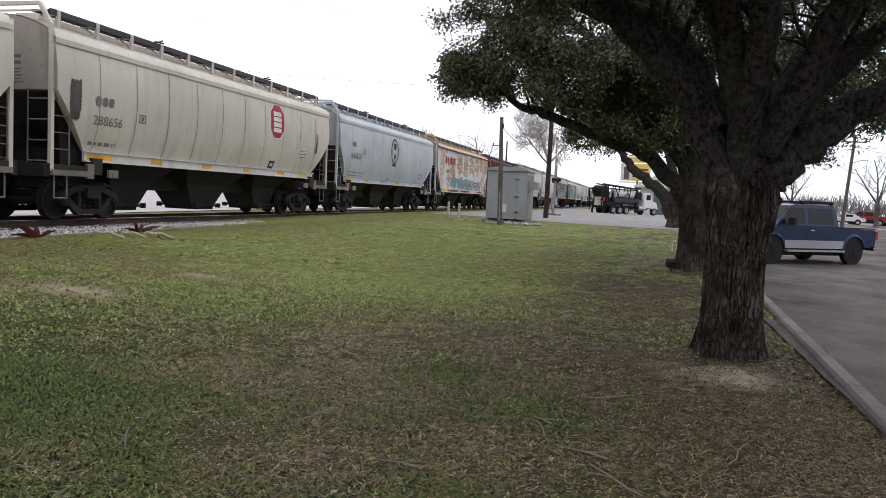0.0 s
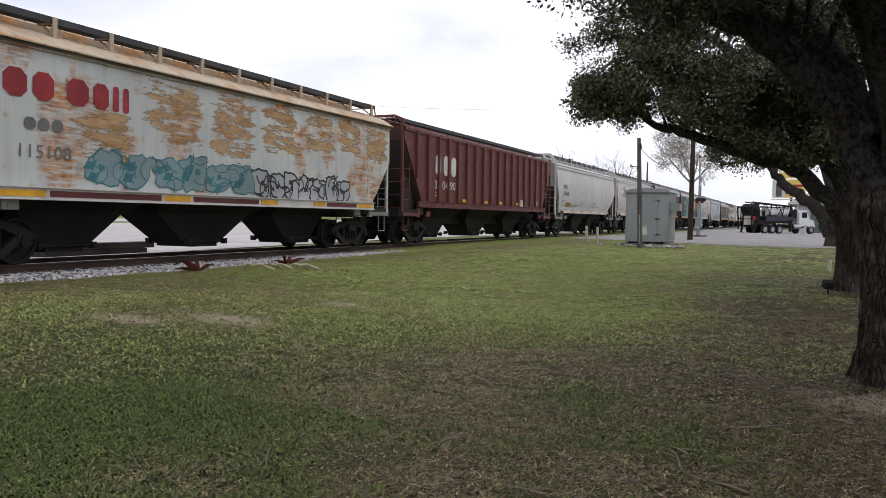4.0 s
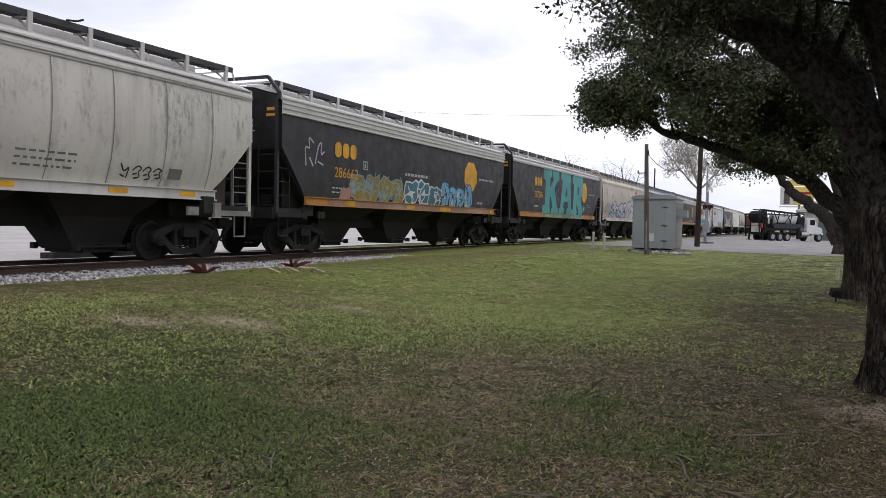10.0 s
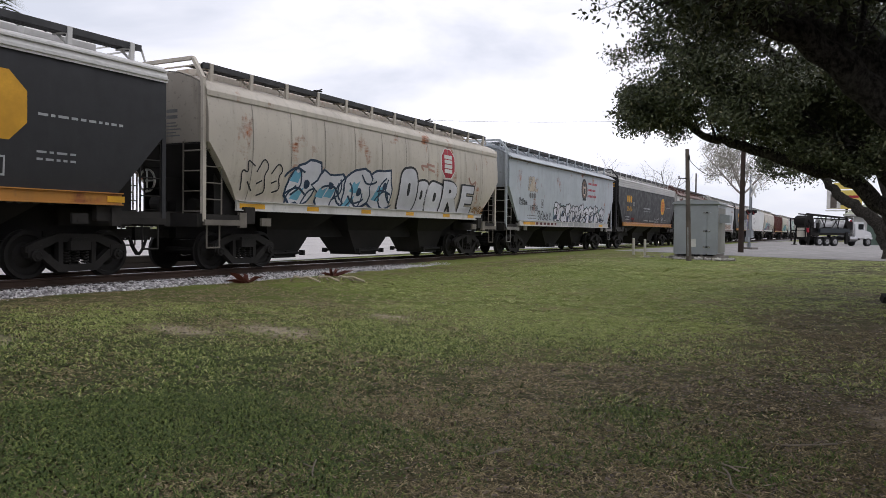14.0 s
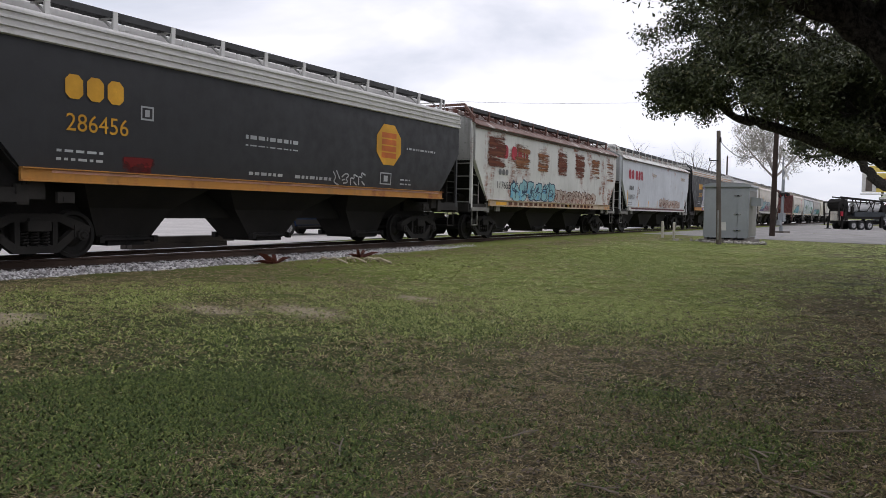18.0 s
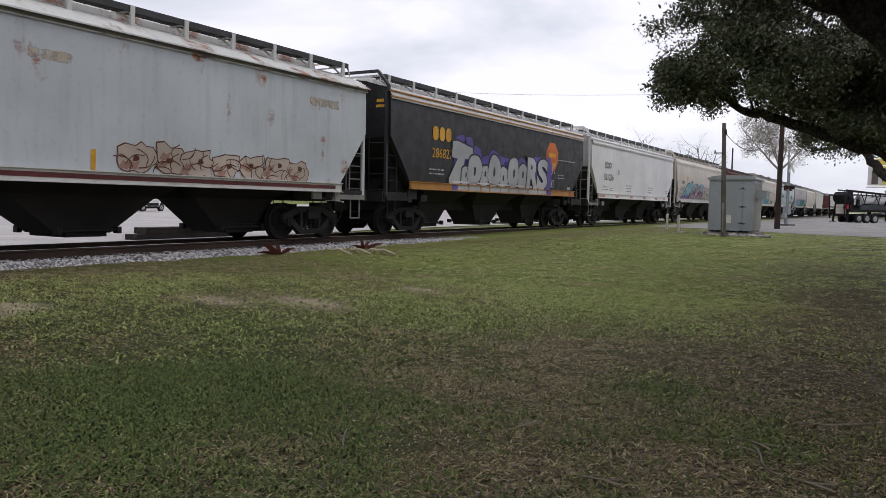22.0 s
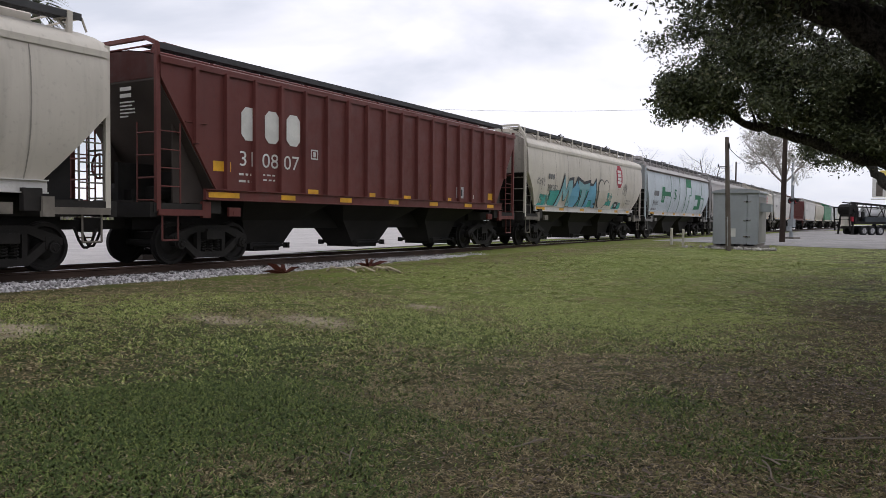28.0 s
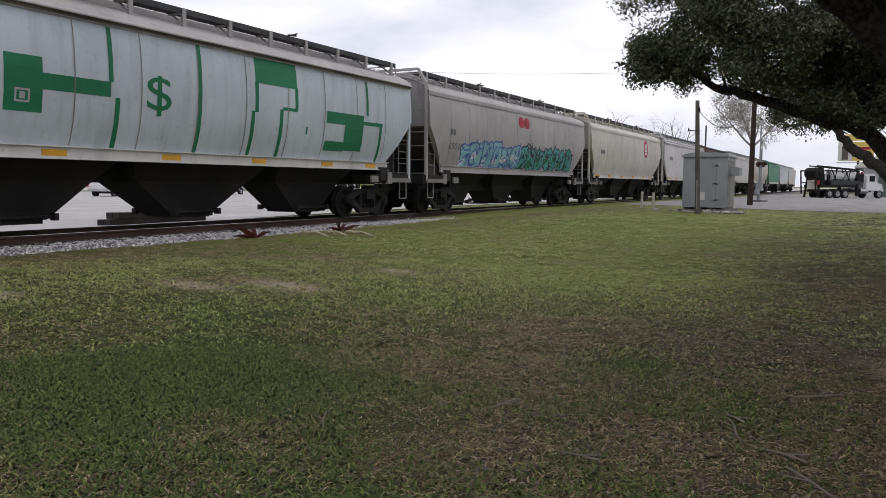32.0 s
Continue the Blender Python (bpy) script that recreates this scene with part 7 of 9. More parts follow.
SPEC_OAK = dict(bend=0.20, rise=(0.015, 0.02, -0.03, -0.05), levels=3, kids=(8, 6, 5), crown=None)
SPEC_NEAR = dict(SPEC_OAK, bend=0.26, kids=(9, 7, 6), crown=((1.85, 7.6, 5.3), (4.95, 7.4, 3.0), ((-3.6, 4.7), (-3.1, 4.3), (-2.4, 4.05), (-1.6, 3.95), (-0.6, 3.65), (2, 3.3), (5, 2.9))))
SPEC_NEXT = dict(SPEC_OAK, bend=0.26, kids=(10, 7, 6), crown=((0.1, 19.2, 5.0), (5.35, 4.6, 3.6), ((-6, 4.2), (-3.6, 4.0), (-2.4, 3.9), (-1, 3.4), (0.3, 2.85), (3, 2.6), (6, 3.0))))
SPEC_FAR = dict(SPEC_OAK, bend=0.26, kids=(9, 6, 5), crown=((1.0, 48, 6.6), (6.0, 5.5, 3.6), ((-5.2, 4.0), (-2.3, 4.2), (-1.6, 5.0), (3, 4.8), (7, 4.2))))
oak(1.02, 8.95, 0.45, 0.315, 2.35, [
    ([(0.88, 8.88, 1.85), (0.55, 8.75, 2.62), (0.0, 8.4, 3.24), (-0.72, 8.0, 3.72), (-1.6, 7.6, 4.1), (-2.5, 7.3, 4.35)], 1.7, (0.20, 0.05, 16)),
    ([(1.18, 8.95, 1.75), (1.48, 9.0, 2.22), (1.9, 9.0, 2.62), (2.6, 9.0, 3.02), (3.7, 8.9, 3.5), (5.2, 8.8, 4.1)], 1.7, (0.25, 0.08, 12)),
    ([(1.0, 8.9, 1.9), (1.05, 8.8, 2.9), (1.12, 8.6, 4.0), (1.25, 8.3, 5.4)], 2.0, (0.23, 0.08, 12)),
    ([(0.95, 9.0, 1.95), (0.62, 9.3, 3.0), (0.05, 9.9, 4.0), (-0.8, 10.6, 4.8)], 1.9, (0.2, 0.06, 12)),
    ([(1.15, 8.85, 2.3), (1.55, 8.55, 3.0), (2.2, 8.2, 3.5), (3.2, 7.7, 4.1)], 1.7, (0.14, 0.05, 11)),
    ([(1.0, 8.8, 2.1), (0.75, 8.1, 3.3), (0.2, 7.1, 4.1), (-0.7, 6.3, 4.6)], 1.7, (0.15, 0.05, 12)),
    ([(0.75, 8.7, 2.5), (0.1, 8.9, 3.5), (-0.9, 9.0, 4.2), (-2.2, 9.0, 4.8)], 1.7, (0.13, 0.04, 12)),
    ([(1.1, 9.1, 2.0), (1.7, 9.9, 3.4), (2.6, 11.0, 4.5)], 2.0, (0.16, 0.05, 11)),
    ([(1.25, 8.95, 2.2), (2.0, 9.5, 3.3), (3.2, 10.0, 4.0), (4.8, 10.2, 4.6)], 2.1, (0.15, 0.05, 15)),
    # three unseen boughs overhead, added with the crown's reach to shade the lawn
    ([(1.0, 8.7, 2.3), (0.9, 7.2, 4.1), (0.4, 5.2, 5.2), (-0.3, 3.0, 5.9)], 2.1, (0.16, 0.05, 14)),
    ([(1.2, 8.7, 2.3), (1.9, 7.4, 4.0), (2.6, 5.6, 5.0), (3.0, 3.4, 5.6)], 2.1, (0.16, 0.05, 14)),
    ([(1.0, 8.8, 2.4), (0.2, 7.6, 4.5), (-1.0, 6.2, 5.6), (-2.2, 4.8, 6.2)], 2.1, (0.14, 0.05, 13))],
    3, "large live oak with furrowed trunk and dark leaves", SPEC_NEAR, OAK_LEAF, 13, 0.21, 0.036)
oak(1.25, 19.25, 0.50, 0.38, 2.5, [
    ([(1.1, 19.2, 1.7), (0.6, 19.2, 2.3), (0.0, 19.2, 2.86), (-1.14, 19.2, 3.25), (-2.5, 19.2, 3.78), (-3.2, 19.2, 4.02), (-3.9, 19.1, 4.5)], 1.9, (0.22, 0.05, 16)),
    ([(1.2, 19.2, 2.0), (0.3, 19.0, 3.5), (-1.0, 18.8, 4.4), (-2.6, 18.6, 4.9), (-4.6, 18.5, 5.0)], 2.1, (0.2, 0.05, 17)),
    ([(1.2, 19.2, 2.2), (0.8, 19.0, 4.1), (0.0, 18.7, 5.5), (-1.2, 18.5, 6.8)], 2.3, (0.2, 0.06, 13)),
    ([(1.35, 19.25, 2.0), (2.4, 19.2, 3.1), (4.0, 19.0, 3.7), (5.6, 18.8, 3.9)], 2.3, (0.2, 0.06, 20)),
    ([(1.3, 19.2, 2.2), (2.2, 19.0, 4.3), (3.6, 18.6, 5.8)], 2.4, (0.17, 0.05, 18)),
    ([(1.2, 19.2, 2.2), (-0.2, 18.9, 4.3), (-2.0, 18.3, 5.9), (-3.8, 18.0, 6.4)], 2.2, (0.17, 0.05, 14)),
    ([(1.2, 19.3, 2.2), (0.4, 20.8, 3.9), (-1.4, 22.0, 5.0)], 2.2, (0.16, 0.05, 11)),
    ([(1.2, 19.3, 2.3), (0.75, 18.9, 3.0), (0.2, 18.5, 3.5), (-0.8, 18.2, 4.0)], 1.3, (0.11, 0.04, 20)),
    ([(-3.9, 19.1, 4.5), (-4.3, 18.95, 4.6), (-4.8, 18.8, 4.62), (-5.3, 18.7, 4.55)], 0.6, (0.045, 0.02, 9))],
    8, "spreading live oak with a low drooping limb", SPEC_NEXT, OAK_LEAF, 15, 0.23, 0.047, False)
oak(1.95, 48.0, 0.62, 0.5, 2.2, [
    ([(1.75, 48, 1.0), (1.2, 48, 2.2), (0.4, 48, 3.0), (-0.65, 48, 3.8), (-1.3, 48, 4.6), (-2.2, 48, 5.6), (-3.6, 47.8, 6.2)], 2.6, (0.42, 0.10, 12)),
    ([(1.9, 48, 1.6), (1.7, 48, 3.6), (0.9, 47.8, 5.4), (-0.8, 47.5, 7.2)], 2.8, (0.34, 0.1, 12)),
    ([(2.1, 48, 1.6), (3.0, 48, 3.8), (4.6, 47.8, 5.6)], 2.8, (0.3, 0.1, 12)),
    ([(-1.3, 48, 4.7), (-2.4, 47.6, 5.2), (-4.2, 47.2, 4.9)], 2.0, (0.14, 0.05, 10))],
    14, "live oak leaning over the far end of the lawn", SPEC_FAR, OAK_LEAF, 6, 0.45, 0.09, False)
SPEC_PALE = dict(SPEC_OAK, bend=0.28, kids=(9, 6, 4), crown=((-10.3, 86, 9.6), (4.4, 4.4, 3.9), ((-20, 6.0), (0, 6.0))))
oak(-10.45, 86.0, 0.2, 0.12, 5.6, [((-0.8, 0.2, 0.8), 6.0, 0.12), ((0.8, 0.1, 0.8), 6.0, 0.12), ((-0.1, -0.6, 1.0), 5.5, 0.11), ((0.1, 0.7, 1.0), 5.5, 0.11), ((-0.3, 0.1, 1.0), 5.5, 0.1)],
    21, "thin pale tree beyond the crossing road", SPEC_PALE, PALE_LEAF, 5, 0.6, 0.08, False, PALE_BARK, group="far trees")
SPEC_BARE = dict(crown=None, bend=0.25, rise=(0.05, 0.06, 0.05, 0.04), levels=3, kids=(6, 5, 4))
for k, (x, y, hh) in enumerate(((24.5, 92, 3.0), (29, 84, 2.6), (33.5, 96, 3.2), (19, 110, 3.0), (40, 92, 2.8), (-19.5, 92, 4.2), (-23, 78, 3.6))):
    oak(x, y, 0.32, 0.22, hh, [((-0.5, 0.3, 1.0), 4.6, 0.12), ((0.6, 0.1, 1.0), 4.4, 0.12), ((0.05, -0.6, 1.0), 4.2, 0.1), ((0.0, 0.1, 1.0), 5.0, 0.13)],
        40 + k, "leafless winter tree in the distance", SPEC_BARE, None, 0, 0, 0, False, BARE_BARK, group="far trees")


def palm(x, y, h):
    z0 = float(ground_z(x, y))
    tree = thing("palm_tree", "tall palm with a shaggy crown beyond the track", "tree", (x, y, z0))
    s = Shape()
    ring_tube(s, [Vector((0.02 * math.sin(k), 0, h * k / 12)) for k in range(13)], [0.24 - 0.006 * k for k in range(13)], 10)
    part("trunk", s, BARE_BARK, tree, smooth=True)
    r = random.Random(4)
    c = Shape()
    for k in range(44):
        a, el = r.uniform(0, 6.283), r.uniform(-1.1, 1.2)
        p, d = Vector((0, 0, h)), Vector((math.cos(a) * math.cos(el), math.sin(a) * math.cos(el), math.sin(el)))
        side = Vector((-math.sin(a), math.cos(a), 0))
        mid, tip = p + d * 0.9, p + d * 1.3
        for j in range(14):
            f = (j - 6.5) / 6.5
            e = tip + side * f * 0.9 + d * (0.55 - 0.4 * abs(f)) + Vector((0, 0, -0.35 * abs(f) - 0.25))
            w = (e - mid).cross(d + side * 0.3).normalized() * 0.02
            c.add([mid - w, mid + w, e], [(0, 1, 2)])
        c.tube(p, mid, 0.02, 4)
    part("crown", c, OAK_LEAF, tree)


palm(-36, 22, 11.5)
# far woods and hedges, too far to count
g_ = np.random.default_rng(77)
pts_ = []
for a0, a1, dist, hgt, cnt in ((6, 70, 150, 4.0, 2600), (-88, -50, 190, 4.0, 2200), (-50, -12, 320, 5.0, 2200), (70, 180, 120, 7.0, 500), (-180, -88, 160, 6.0, 500)):
    a = np.radians(g_.uniform(a0, a1, cnt))
    d = dist + g_.normal(0, 10, cnt)
    top = hgt * (0.55 + 0.45 * np.abs(np.sin(a * 37) * np.cos(a * 91 + 1)))
    pts_.append(np.stack([d * np.sin(a), d * np.cos(a), 0.2 + top * np.sqrt(g_.uniform(0, 1, cnt))], 1))
pts_ = np.concatenate(pts_)
c_ = np.repeat(pts_, 9, 0) + g_.normal(0, 1, (len(pts_) * 9, 3)) * (1.6, 1.6, 0.5)
up_ = g_.normal(0, 1, c_.shape) * (0.35, 0.35, 0.25) + (0, 0, 0.75)
side_ = g_.normal(0, 1, c_.shape) * (0.07, 0.07, 0)
v_ = np.stack([c_ - side_, c_ + side_, c_ + up_ * 1.3], 1).reshape(-1, 3)
f_ = np.arange(len(v_)).reshape(-1, 3)
# grey-brown lightened so the colour carries the distance haze
WOOD_LEAF = leaf_mat("far_winter_scrub", (0.10, 0.092, 0.085), (0.21, 0.19, 0.175), (0.26, 0.24, 0.19))
tagged(part("far_woods", np_mesh("far_woods", v_, f_, WOOD_LEAF), None), "line of grey-brown winter scrub on the horizon", "trees", kind="stuff")


# ---- things beside the track ----
CAB_GREY = plain("weathered_grey_steel", (0.30, 0.32, 0.335), 0.55, 0.2, 0.2, 2.0)
CAB_SIDE = plain("brownish_grey_steel", (0.21, 0.205, 0.19), 0.6, 0.1, 0.3, 2.0)
POLE_WOOD = plain("weathered_pole_wood", (0.125, 0.105, 0.09), 0.95, 0, 0.4, 3, 0.6, 0.02)
DARK_WOOD = plain("creosoted_pole_wood", (0.05, 0.035, 0.028), 0.95, 0, 0.4, 3, 0.6, 0.02)
PALE_PIPE = plain("dirty_white_pipe", (0.55, 0.52, 0.45), 0.6, 0, 0.25, 5)
RUBBLE = plain("pale_rubble", (0.40, 0.38, 0.35), 0.95, 0, 0.4, 6)
GLASS_DARK = plain("dark_tinted_glass", (0.008, 0.010, 0.012), 0.12, 0, 0.1, 3)
GLASS_DARK.node_tree.nodes["Principled BSDF"].inputs["Specular IOR Level"].default_value = 0.22
RUBBER = plain("black_rubber", (0.018, 0.018, 0.019), 0.85, 0, 0.3, 8)
CHROME = plain("dull_chrome", (0.45, 0.45, 0.46), 0.25, 0.9, 0.15, 5)


def gz(x, y):
    return float(ground_z(x, y))


def signal_cabinet(x, y):
    z = gz(x, y)
    cab = thing("signal_cabinet", "grey steel railway signal cabinet on a concrete base", "signal cabinet", (x, y, z))
    w, d, h = 1.86, 2.2, 2.28
    part("base", Shape().box((0, d / 2, 0.03), (w + 0.3, d + 0.3, 0.22)), KERB_MAT, cab, "pale concrete base")
    part("body", Shape().box((0, d / 2, 0.14 + 0.06 + h / 2), (w, d, h - 0.12)), CAB_GREY, cab)
    # pale blocks are legs; black ones stand for the dark gaps between
    for k in range(7):
        part("base_block", Shape().box((-w / 2 + 0.1 + k * (w - 0.2) / 6, d / 2, 0.19), (0.12, d - 0.04, 0.16)), BLACK_STEEL if k % 2 else KERB_MAT, cab)
    arc = [(-(w / 2 + 0.07) * math.cos(k * math.pi / 12), 0.05 + 0.15 * math.sin(k * math.pi / 12)) for k in range(13)]
    roof = Shape().prism([(-w / 2 - 0.07, 0), (w / 2 + 0.07, 0)] + arc[::-1], "y", -0.10, d + 0.10)
    part("roof", roof, CAB_GREY, cab, at=(0, 0, 0.14 + h))
    for k, (xa, xb) in enumerate(((-w / 2 + 0.05, 0.47), (0.50, w / 2 - 0.04))):
        door = part("door", Shape().box(((xa + xb) / 2, -0.012, 0.14 + h / 2), (xb - xa, 0.03, h - 0.16)), CAB_GREY, cab)
        for zz in (0.45, 1.15, 1.95):
            part("hinge", Shape().box((xa + 0.03 if k else xb - 0.04, -0.038, zz + 0.1), (0.20, 0.024, 0.06)), CHROME, door)
    part("notice", Shape().box((-0.12, -0.032, 0.72), (0.30, 0.006, 0.36)), WHITE_PAINT, cab, "faded white notice plate")
    part("vent_box", Shape().box((w / 2 + 0.22, d * 0.35, 1.78), (0.42, 0.7, 0.32)).prism([(w / 2, 1.94), (w / 2 + 0.46, 1.94), (w / 2, 2.02)], "y", d * 0.35 - 0.36, d * 0.35 + 0.36), CAB_GREY, cab)
    part("side_panel", Shape().box((w / 2 + 0.006, d * 0.5, 0.14 + h / 2), (0.012, d * 0.9, h - 0.3)), CAB_SIDE, cab)
    r = random.Random(5)
    st = Shape()
    for k in range(60):
        a = r.uniform(-2.2, 1.7)
        st.box((a, r.uniform(-0.55, -0.15) if a > -1.0 else r.uniform(-0.6, 1.2), 0.03), (r.uniform(0.06, 0.2), r.uniform(0.06, 0.18), r.uniform(0.05, 0.13)), Euler((r.uniform(-0.5, 0.5), r.uniform(-0.5, 0.5), r.uniform(0, 3))).to_matrix())
    tagged(part("rubble", st, RUBBLE, at=(x, y, z)), "pale broken stones round the cabinet base", "stones", kind="stuff")


signal_cabinet(-6.08, 35.0)


def pole(x, y, h, r, mat, label, lean=(0, 0), name="utility_pole", top=None):
    z = gz(x, y)
    p = thing(name, label, "pole", (x, y, z), "poles")
    s = Shape()
    ring_tube(s, [Vector((lean[0] * k / 6, lean[1] * k / 6, -0.2 + (h + 0.2) * k / 6)) for k in range(7)], [r * (1.08 - 0.05 * k) for k in range(7)], 12)
    s.tube((lean[0], lean[1], h - 0.01), (lean[0], lean[1], h + 0.03), r * 0.78, 12)
    part("shaft", s, mat, p, smooth=True)
    return p


p1 = pole(-6.0, 33.2, 4.65, 0.105, POLE_WOOD, "short weathered wooden pole beside the cabinet", (-0.16, 0))
part("bracket", Shape().box((-0.30, -0.12, 3.45), (0.36, 0.04, 0.04)).tube((-0.45, -0.12, 3.45), (-0.45, -0.12, 3.56), 0.03), DARK_FRAME, p1)
part("insulator", Shape().tube((-0.05, -0.13, 4.2), (-0.05, -0.13, 4.4), 0.05, 8, 0.03), DARK_FRAME, p1)
part("conduit", Shape().tube((-0.02, -0.13, 0.2), (-0.05, -0.13, 1.4), 0.025), GALV, p1)
p2 = pole(-6.1, 50.5, 8.6, 0.16, DARK_WOOD, "dark creosoted utility pole", (0.05, 0))
part("crossarm", Shape().box((0.05, -0.16, 8.0), (2.2, 0.09, 0.11)), DARK_WOOD, p2)
for dx in (-0.9, -0.35, 0.45, 1.0):
    part("insulator", Shape().tube((dx, -0.16, 8.05), (dx, -0.16, 8.2), 0.04, 8, 0.025), GALV, p2)
p3 = pole(-26.5, 150.0, 12.5, 0.17, DARK_WOOD, "far utility pole beyond the track")
for k, (x, y, h, lean) in enumerate(((17.0, 74.0, 8.2, (0.5, 0)), (27.8, 88.0, 9.0, (0.25, 0)), (11.8, 92.0, 6.5, (0, 0)))):
    pr = pole(x, y, h, 0.15, POLE_WOOD, "leaning wooden utility pole across the lot", lean)
    part("crossarm", Shape().box((lean[0] * 0.93, -0.15, h - 0.6), (1.9, 0.09, 0.1)), POLE_WOOD, pr)
    part("lamp_arm", Shape().path([(lean[0] * 0.7, 0, h * 0.7), (lean[0] * 0.7 + 0.9, 0, h * 0.74), (lean[0] * 0.7 + 1.3, 0, h * 0.735)], 0.03), GALV, pr)


def wire(a, b, sag, r=0.012):
    a, b = Vector(a), Vector(b)
    s = Shape()
    ring_tube(s, [a.lerp(b, k / 12) - Vector((0, 0, sag * 4 * (k / 12) * (1 - k / 12))) for k in range(13)], [r] * 13, 4)
    tagged(part("overhead_wire", s, BLACK_STEEL), "thin black overhead wire", "wire")


wire((-6.2, 33.1, 4.9), (-6.1, 50.5, 7.0), 1.3, 0.016)
wire((-6.9, 50.3, 8.75), (-26.5, 150, 12.6), 1.2)
wire((17.4, 73.8, 7.6), (28.0, 88, 8.4), 0.5)
wire((17.4, 73.8, 7.5), (60.0, 60, 8.0), 0.9)
wire((-60, 64, 15.4), (-6.9, 50.4, 8.8), 1.0, 0.009)


def crossing_signal(x, y):
    z = gz(x, y)
    c = thing("crossing_signal", "grey railroad crossing signal with crossed white boards", "crossing signal", pose(x, y, z, 0, 0, 68))
    s = Shape().tube((0, 0, 0), (0, 0, 5.5), 0.065, 10).tube((0, 0, 0), (0, 0, 0.5), 0.13, 10)
    part("mast", s, CAB_GREY, c, smooth=False)
    for a in (40, -40):
        m = Euler((0, radians(a), 0)).to_matrix()
        part("crossbuck", Shape().box((0.25, -0.10 - 0.02 * (a > 0), 4.35), (0.2, 0.02, 1.2), m), WHITE_PAINT, c, "white crossed warning board")
    for dx in (-0.38, 0.38):
        l = part("lamp", Shape().tube((dx, -0.10, 2.75), (dx, -0.02, 2.75), 0.2, 16).tube((dx, -0.3, 2.8), (dx, -0.10, 2.8), 0.12, 10), BLACK_STEEL, c)
        part("lens", Shape().tube((dx, -0.125, 2.75), (dx, -0.10, 2.75), 0.14, 12), WINE, l)
    part("lamp_bar", Shape().tube((-0.5, 0, 2.75), (0.5, 0, 2.75), 0.03), CAB_GREY, c)
    part("gate_box", Shape().box((0.05, 0, 1.15), (0.34, 0.4, 0.6)), CAB_GREY, c)
    part("gate_arm", Shape().box((0.2, 0, 2.9), (0.04, 0.09, 3.4)), CAB_GREY, c)
    part("counterweight", Shape().box((-0.25, 0, 0.75), (0.35, 0.24, 0.35)).box((0.35, 0, 0.95), (0.5, 0.1, 0.08)), CAB_GREY, c)
    b = Shape().box((0, 0, 0.06), (0.9, 0.9, 0.2))
    part("base", b, KERB_MAT, c)


crossing_signal(-6.75, 60.5)
crossing_signal(-21.5, 44.0)

for dx, h in ((0.0, 0.78), (0.48, 0.74)):
    x, y = -9.45 + dx, 37.6 + dx * 0.6
    ob = thing("marker_post", "dirty white plastic marker post in the grass", "post", (x, y, gz(x, y)), "marker posts")
    part("tube", Shape().tube((0, 0, -0.1), (0, 0, h), 0.06, 12), PALE_PIPE, ob)
    part("cap", Shape().tube((0, 0, h), (0, 0, h + 0.03), 0.068, 12, 0.05), PALE_PIPE, ob)

RED_WOOD = plain("splintered_red_brown_wood", (0.115, 0.034, 0.022), 0.9, 0, 0.45, 8, 0.5, 0.01)
STRAW_MAT = plain("pale_straw", (0.56, 0.49, 0.36), 0.95, 0, 0.3, 8)
for k, (x, y, z) in enumerate(((-12.05, 13.25, 0.40), (-11.95, 16.35, 0.41))):
    r = random.Random(k + 3)
    ob = thing("broken_plant", "clump of dead red-brown stalks by the ballast", "debris", (x, y, z), "debris by the track")
    for j in range(9):
        a, el, ln = r.uniform(0, 6.28), r.uniform(0.05, 0.55), r.uniform(0.25, 0.62)
        d = Vector((math.cos(a) * math.cos(el), math.sin(a) * math.cos(el), math.sin(el)))
        s = Shape()
        w = d.orthogonal().normalized() * r.uniform(0.03, 0.06)
        u = d.cross(w).normalized() * 0.012
        s.loft([[p + w * f + u * g for f, g in ((-1, -1), (1, -1), (1, 1), (-1, 1))] for p, ff in ((Vector((0, 0, -0.02)), 1), (d * ln * 0.6 + Vector((0, 0, 0.02)), 1))])
        s.add([d * ln * 0.6 + w + Vector((0, 0, 0.02)), d * ln * 0.6 - w + Vector((0, 0, 0.02)), d * ln], [(0, 1, 2)])
        part("stalk", s, RED_WOOD, ob)
for x, y, n, sd in ((-10.6, 15.0, 11, 1), (-11.4, 14.3, 5, 2), (-11.1, 14.7, 4, 6)):
    r = random.Random(sd)
    ob = thing("straw_clump", "pale dry straw and roots on the grass", "debris", (x, y, gz(x, y) + 0.02), "debris by the track")
    for j in range(n):
        a = r.uniform(-1.2, 1.2)
        pts = [(0.02 * j, 0, 0.06), (0.22 * math.sin(a) + 0.1, 0.22 * math.cos(a) * 0.6 - 0.1, 0.10), (0.5 * math.sin(a) + 0.2, 0.5 * math.cos(a) * 0.5 - 0.15, 0.0)]
        part("stalk", Shape().path(pts, 0.022, 5), STRAW_MAT, ob)
ob = thing("tie_stack", "low stack of dark railway ties beyond the track", "timber", (-18.9, 16.2, gz(-18.9, 16.2)))
for j in range(4):
    part("tie", Shape().box(((j % 2) * 0.28, 0.3 * (j // 2), 0.10 + 0.19 * (j // 2)), (0.25, 3.6, 0.18)), TIE_WOOD, ob)
ob = thing("floodlight", "small black landscape floodlight at a tree's foot", "lamp", (0.72, 18.35, gz(0.72, 18.35)))
part("spike", Shape().tube((0, 0, -0.05), (0, 0, 0.12), 0.02), BLACK_STEEL, ob)
part("head", Shape().box((0, 0, 0.2), (0.2, 0.14, 0.16), Euler((0.5, 0, 0.4)).to_matrix()), BLACK_STEEL, ob)
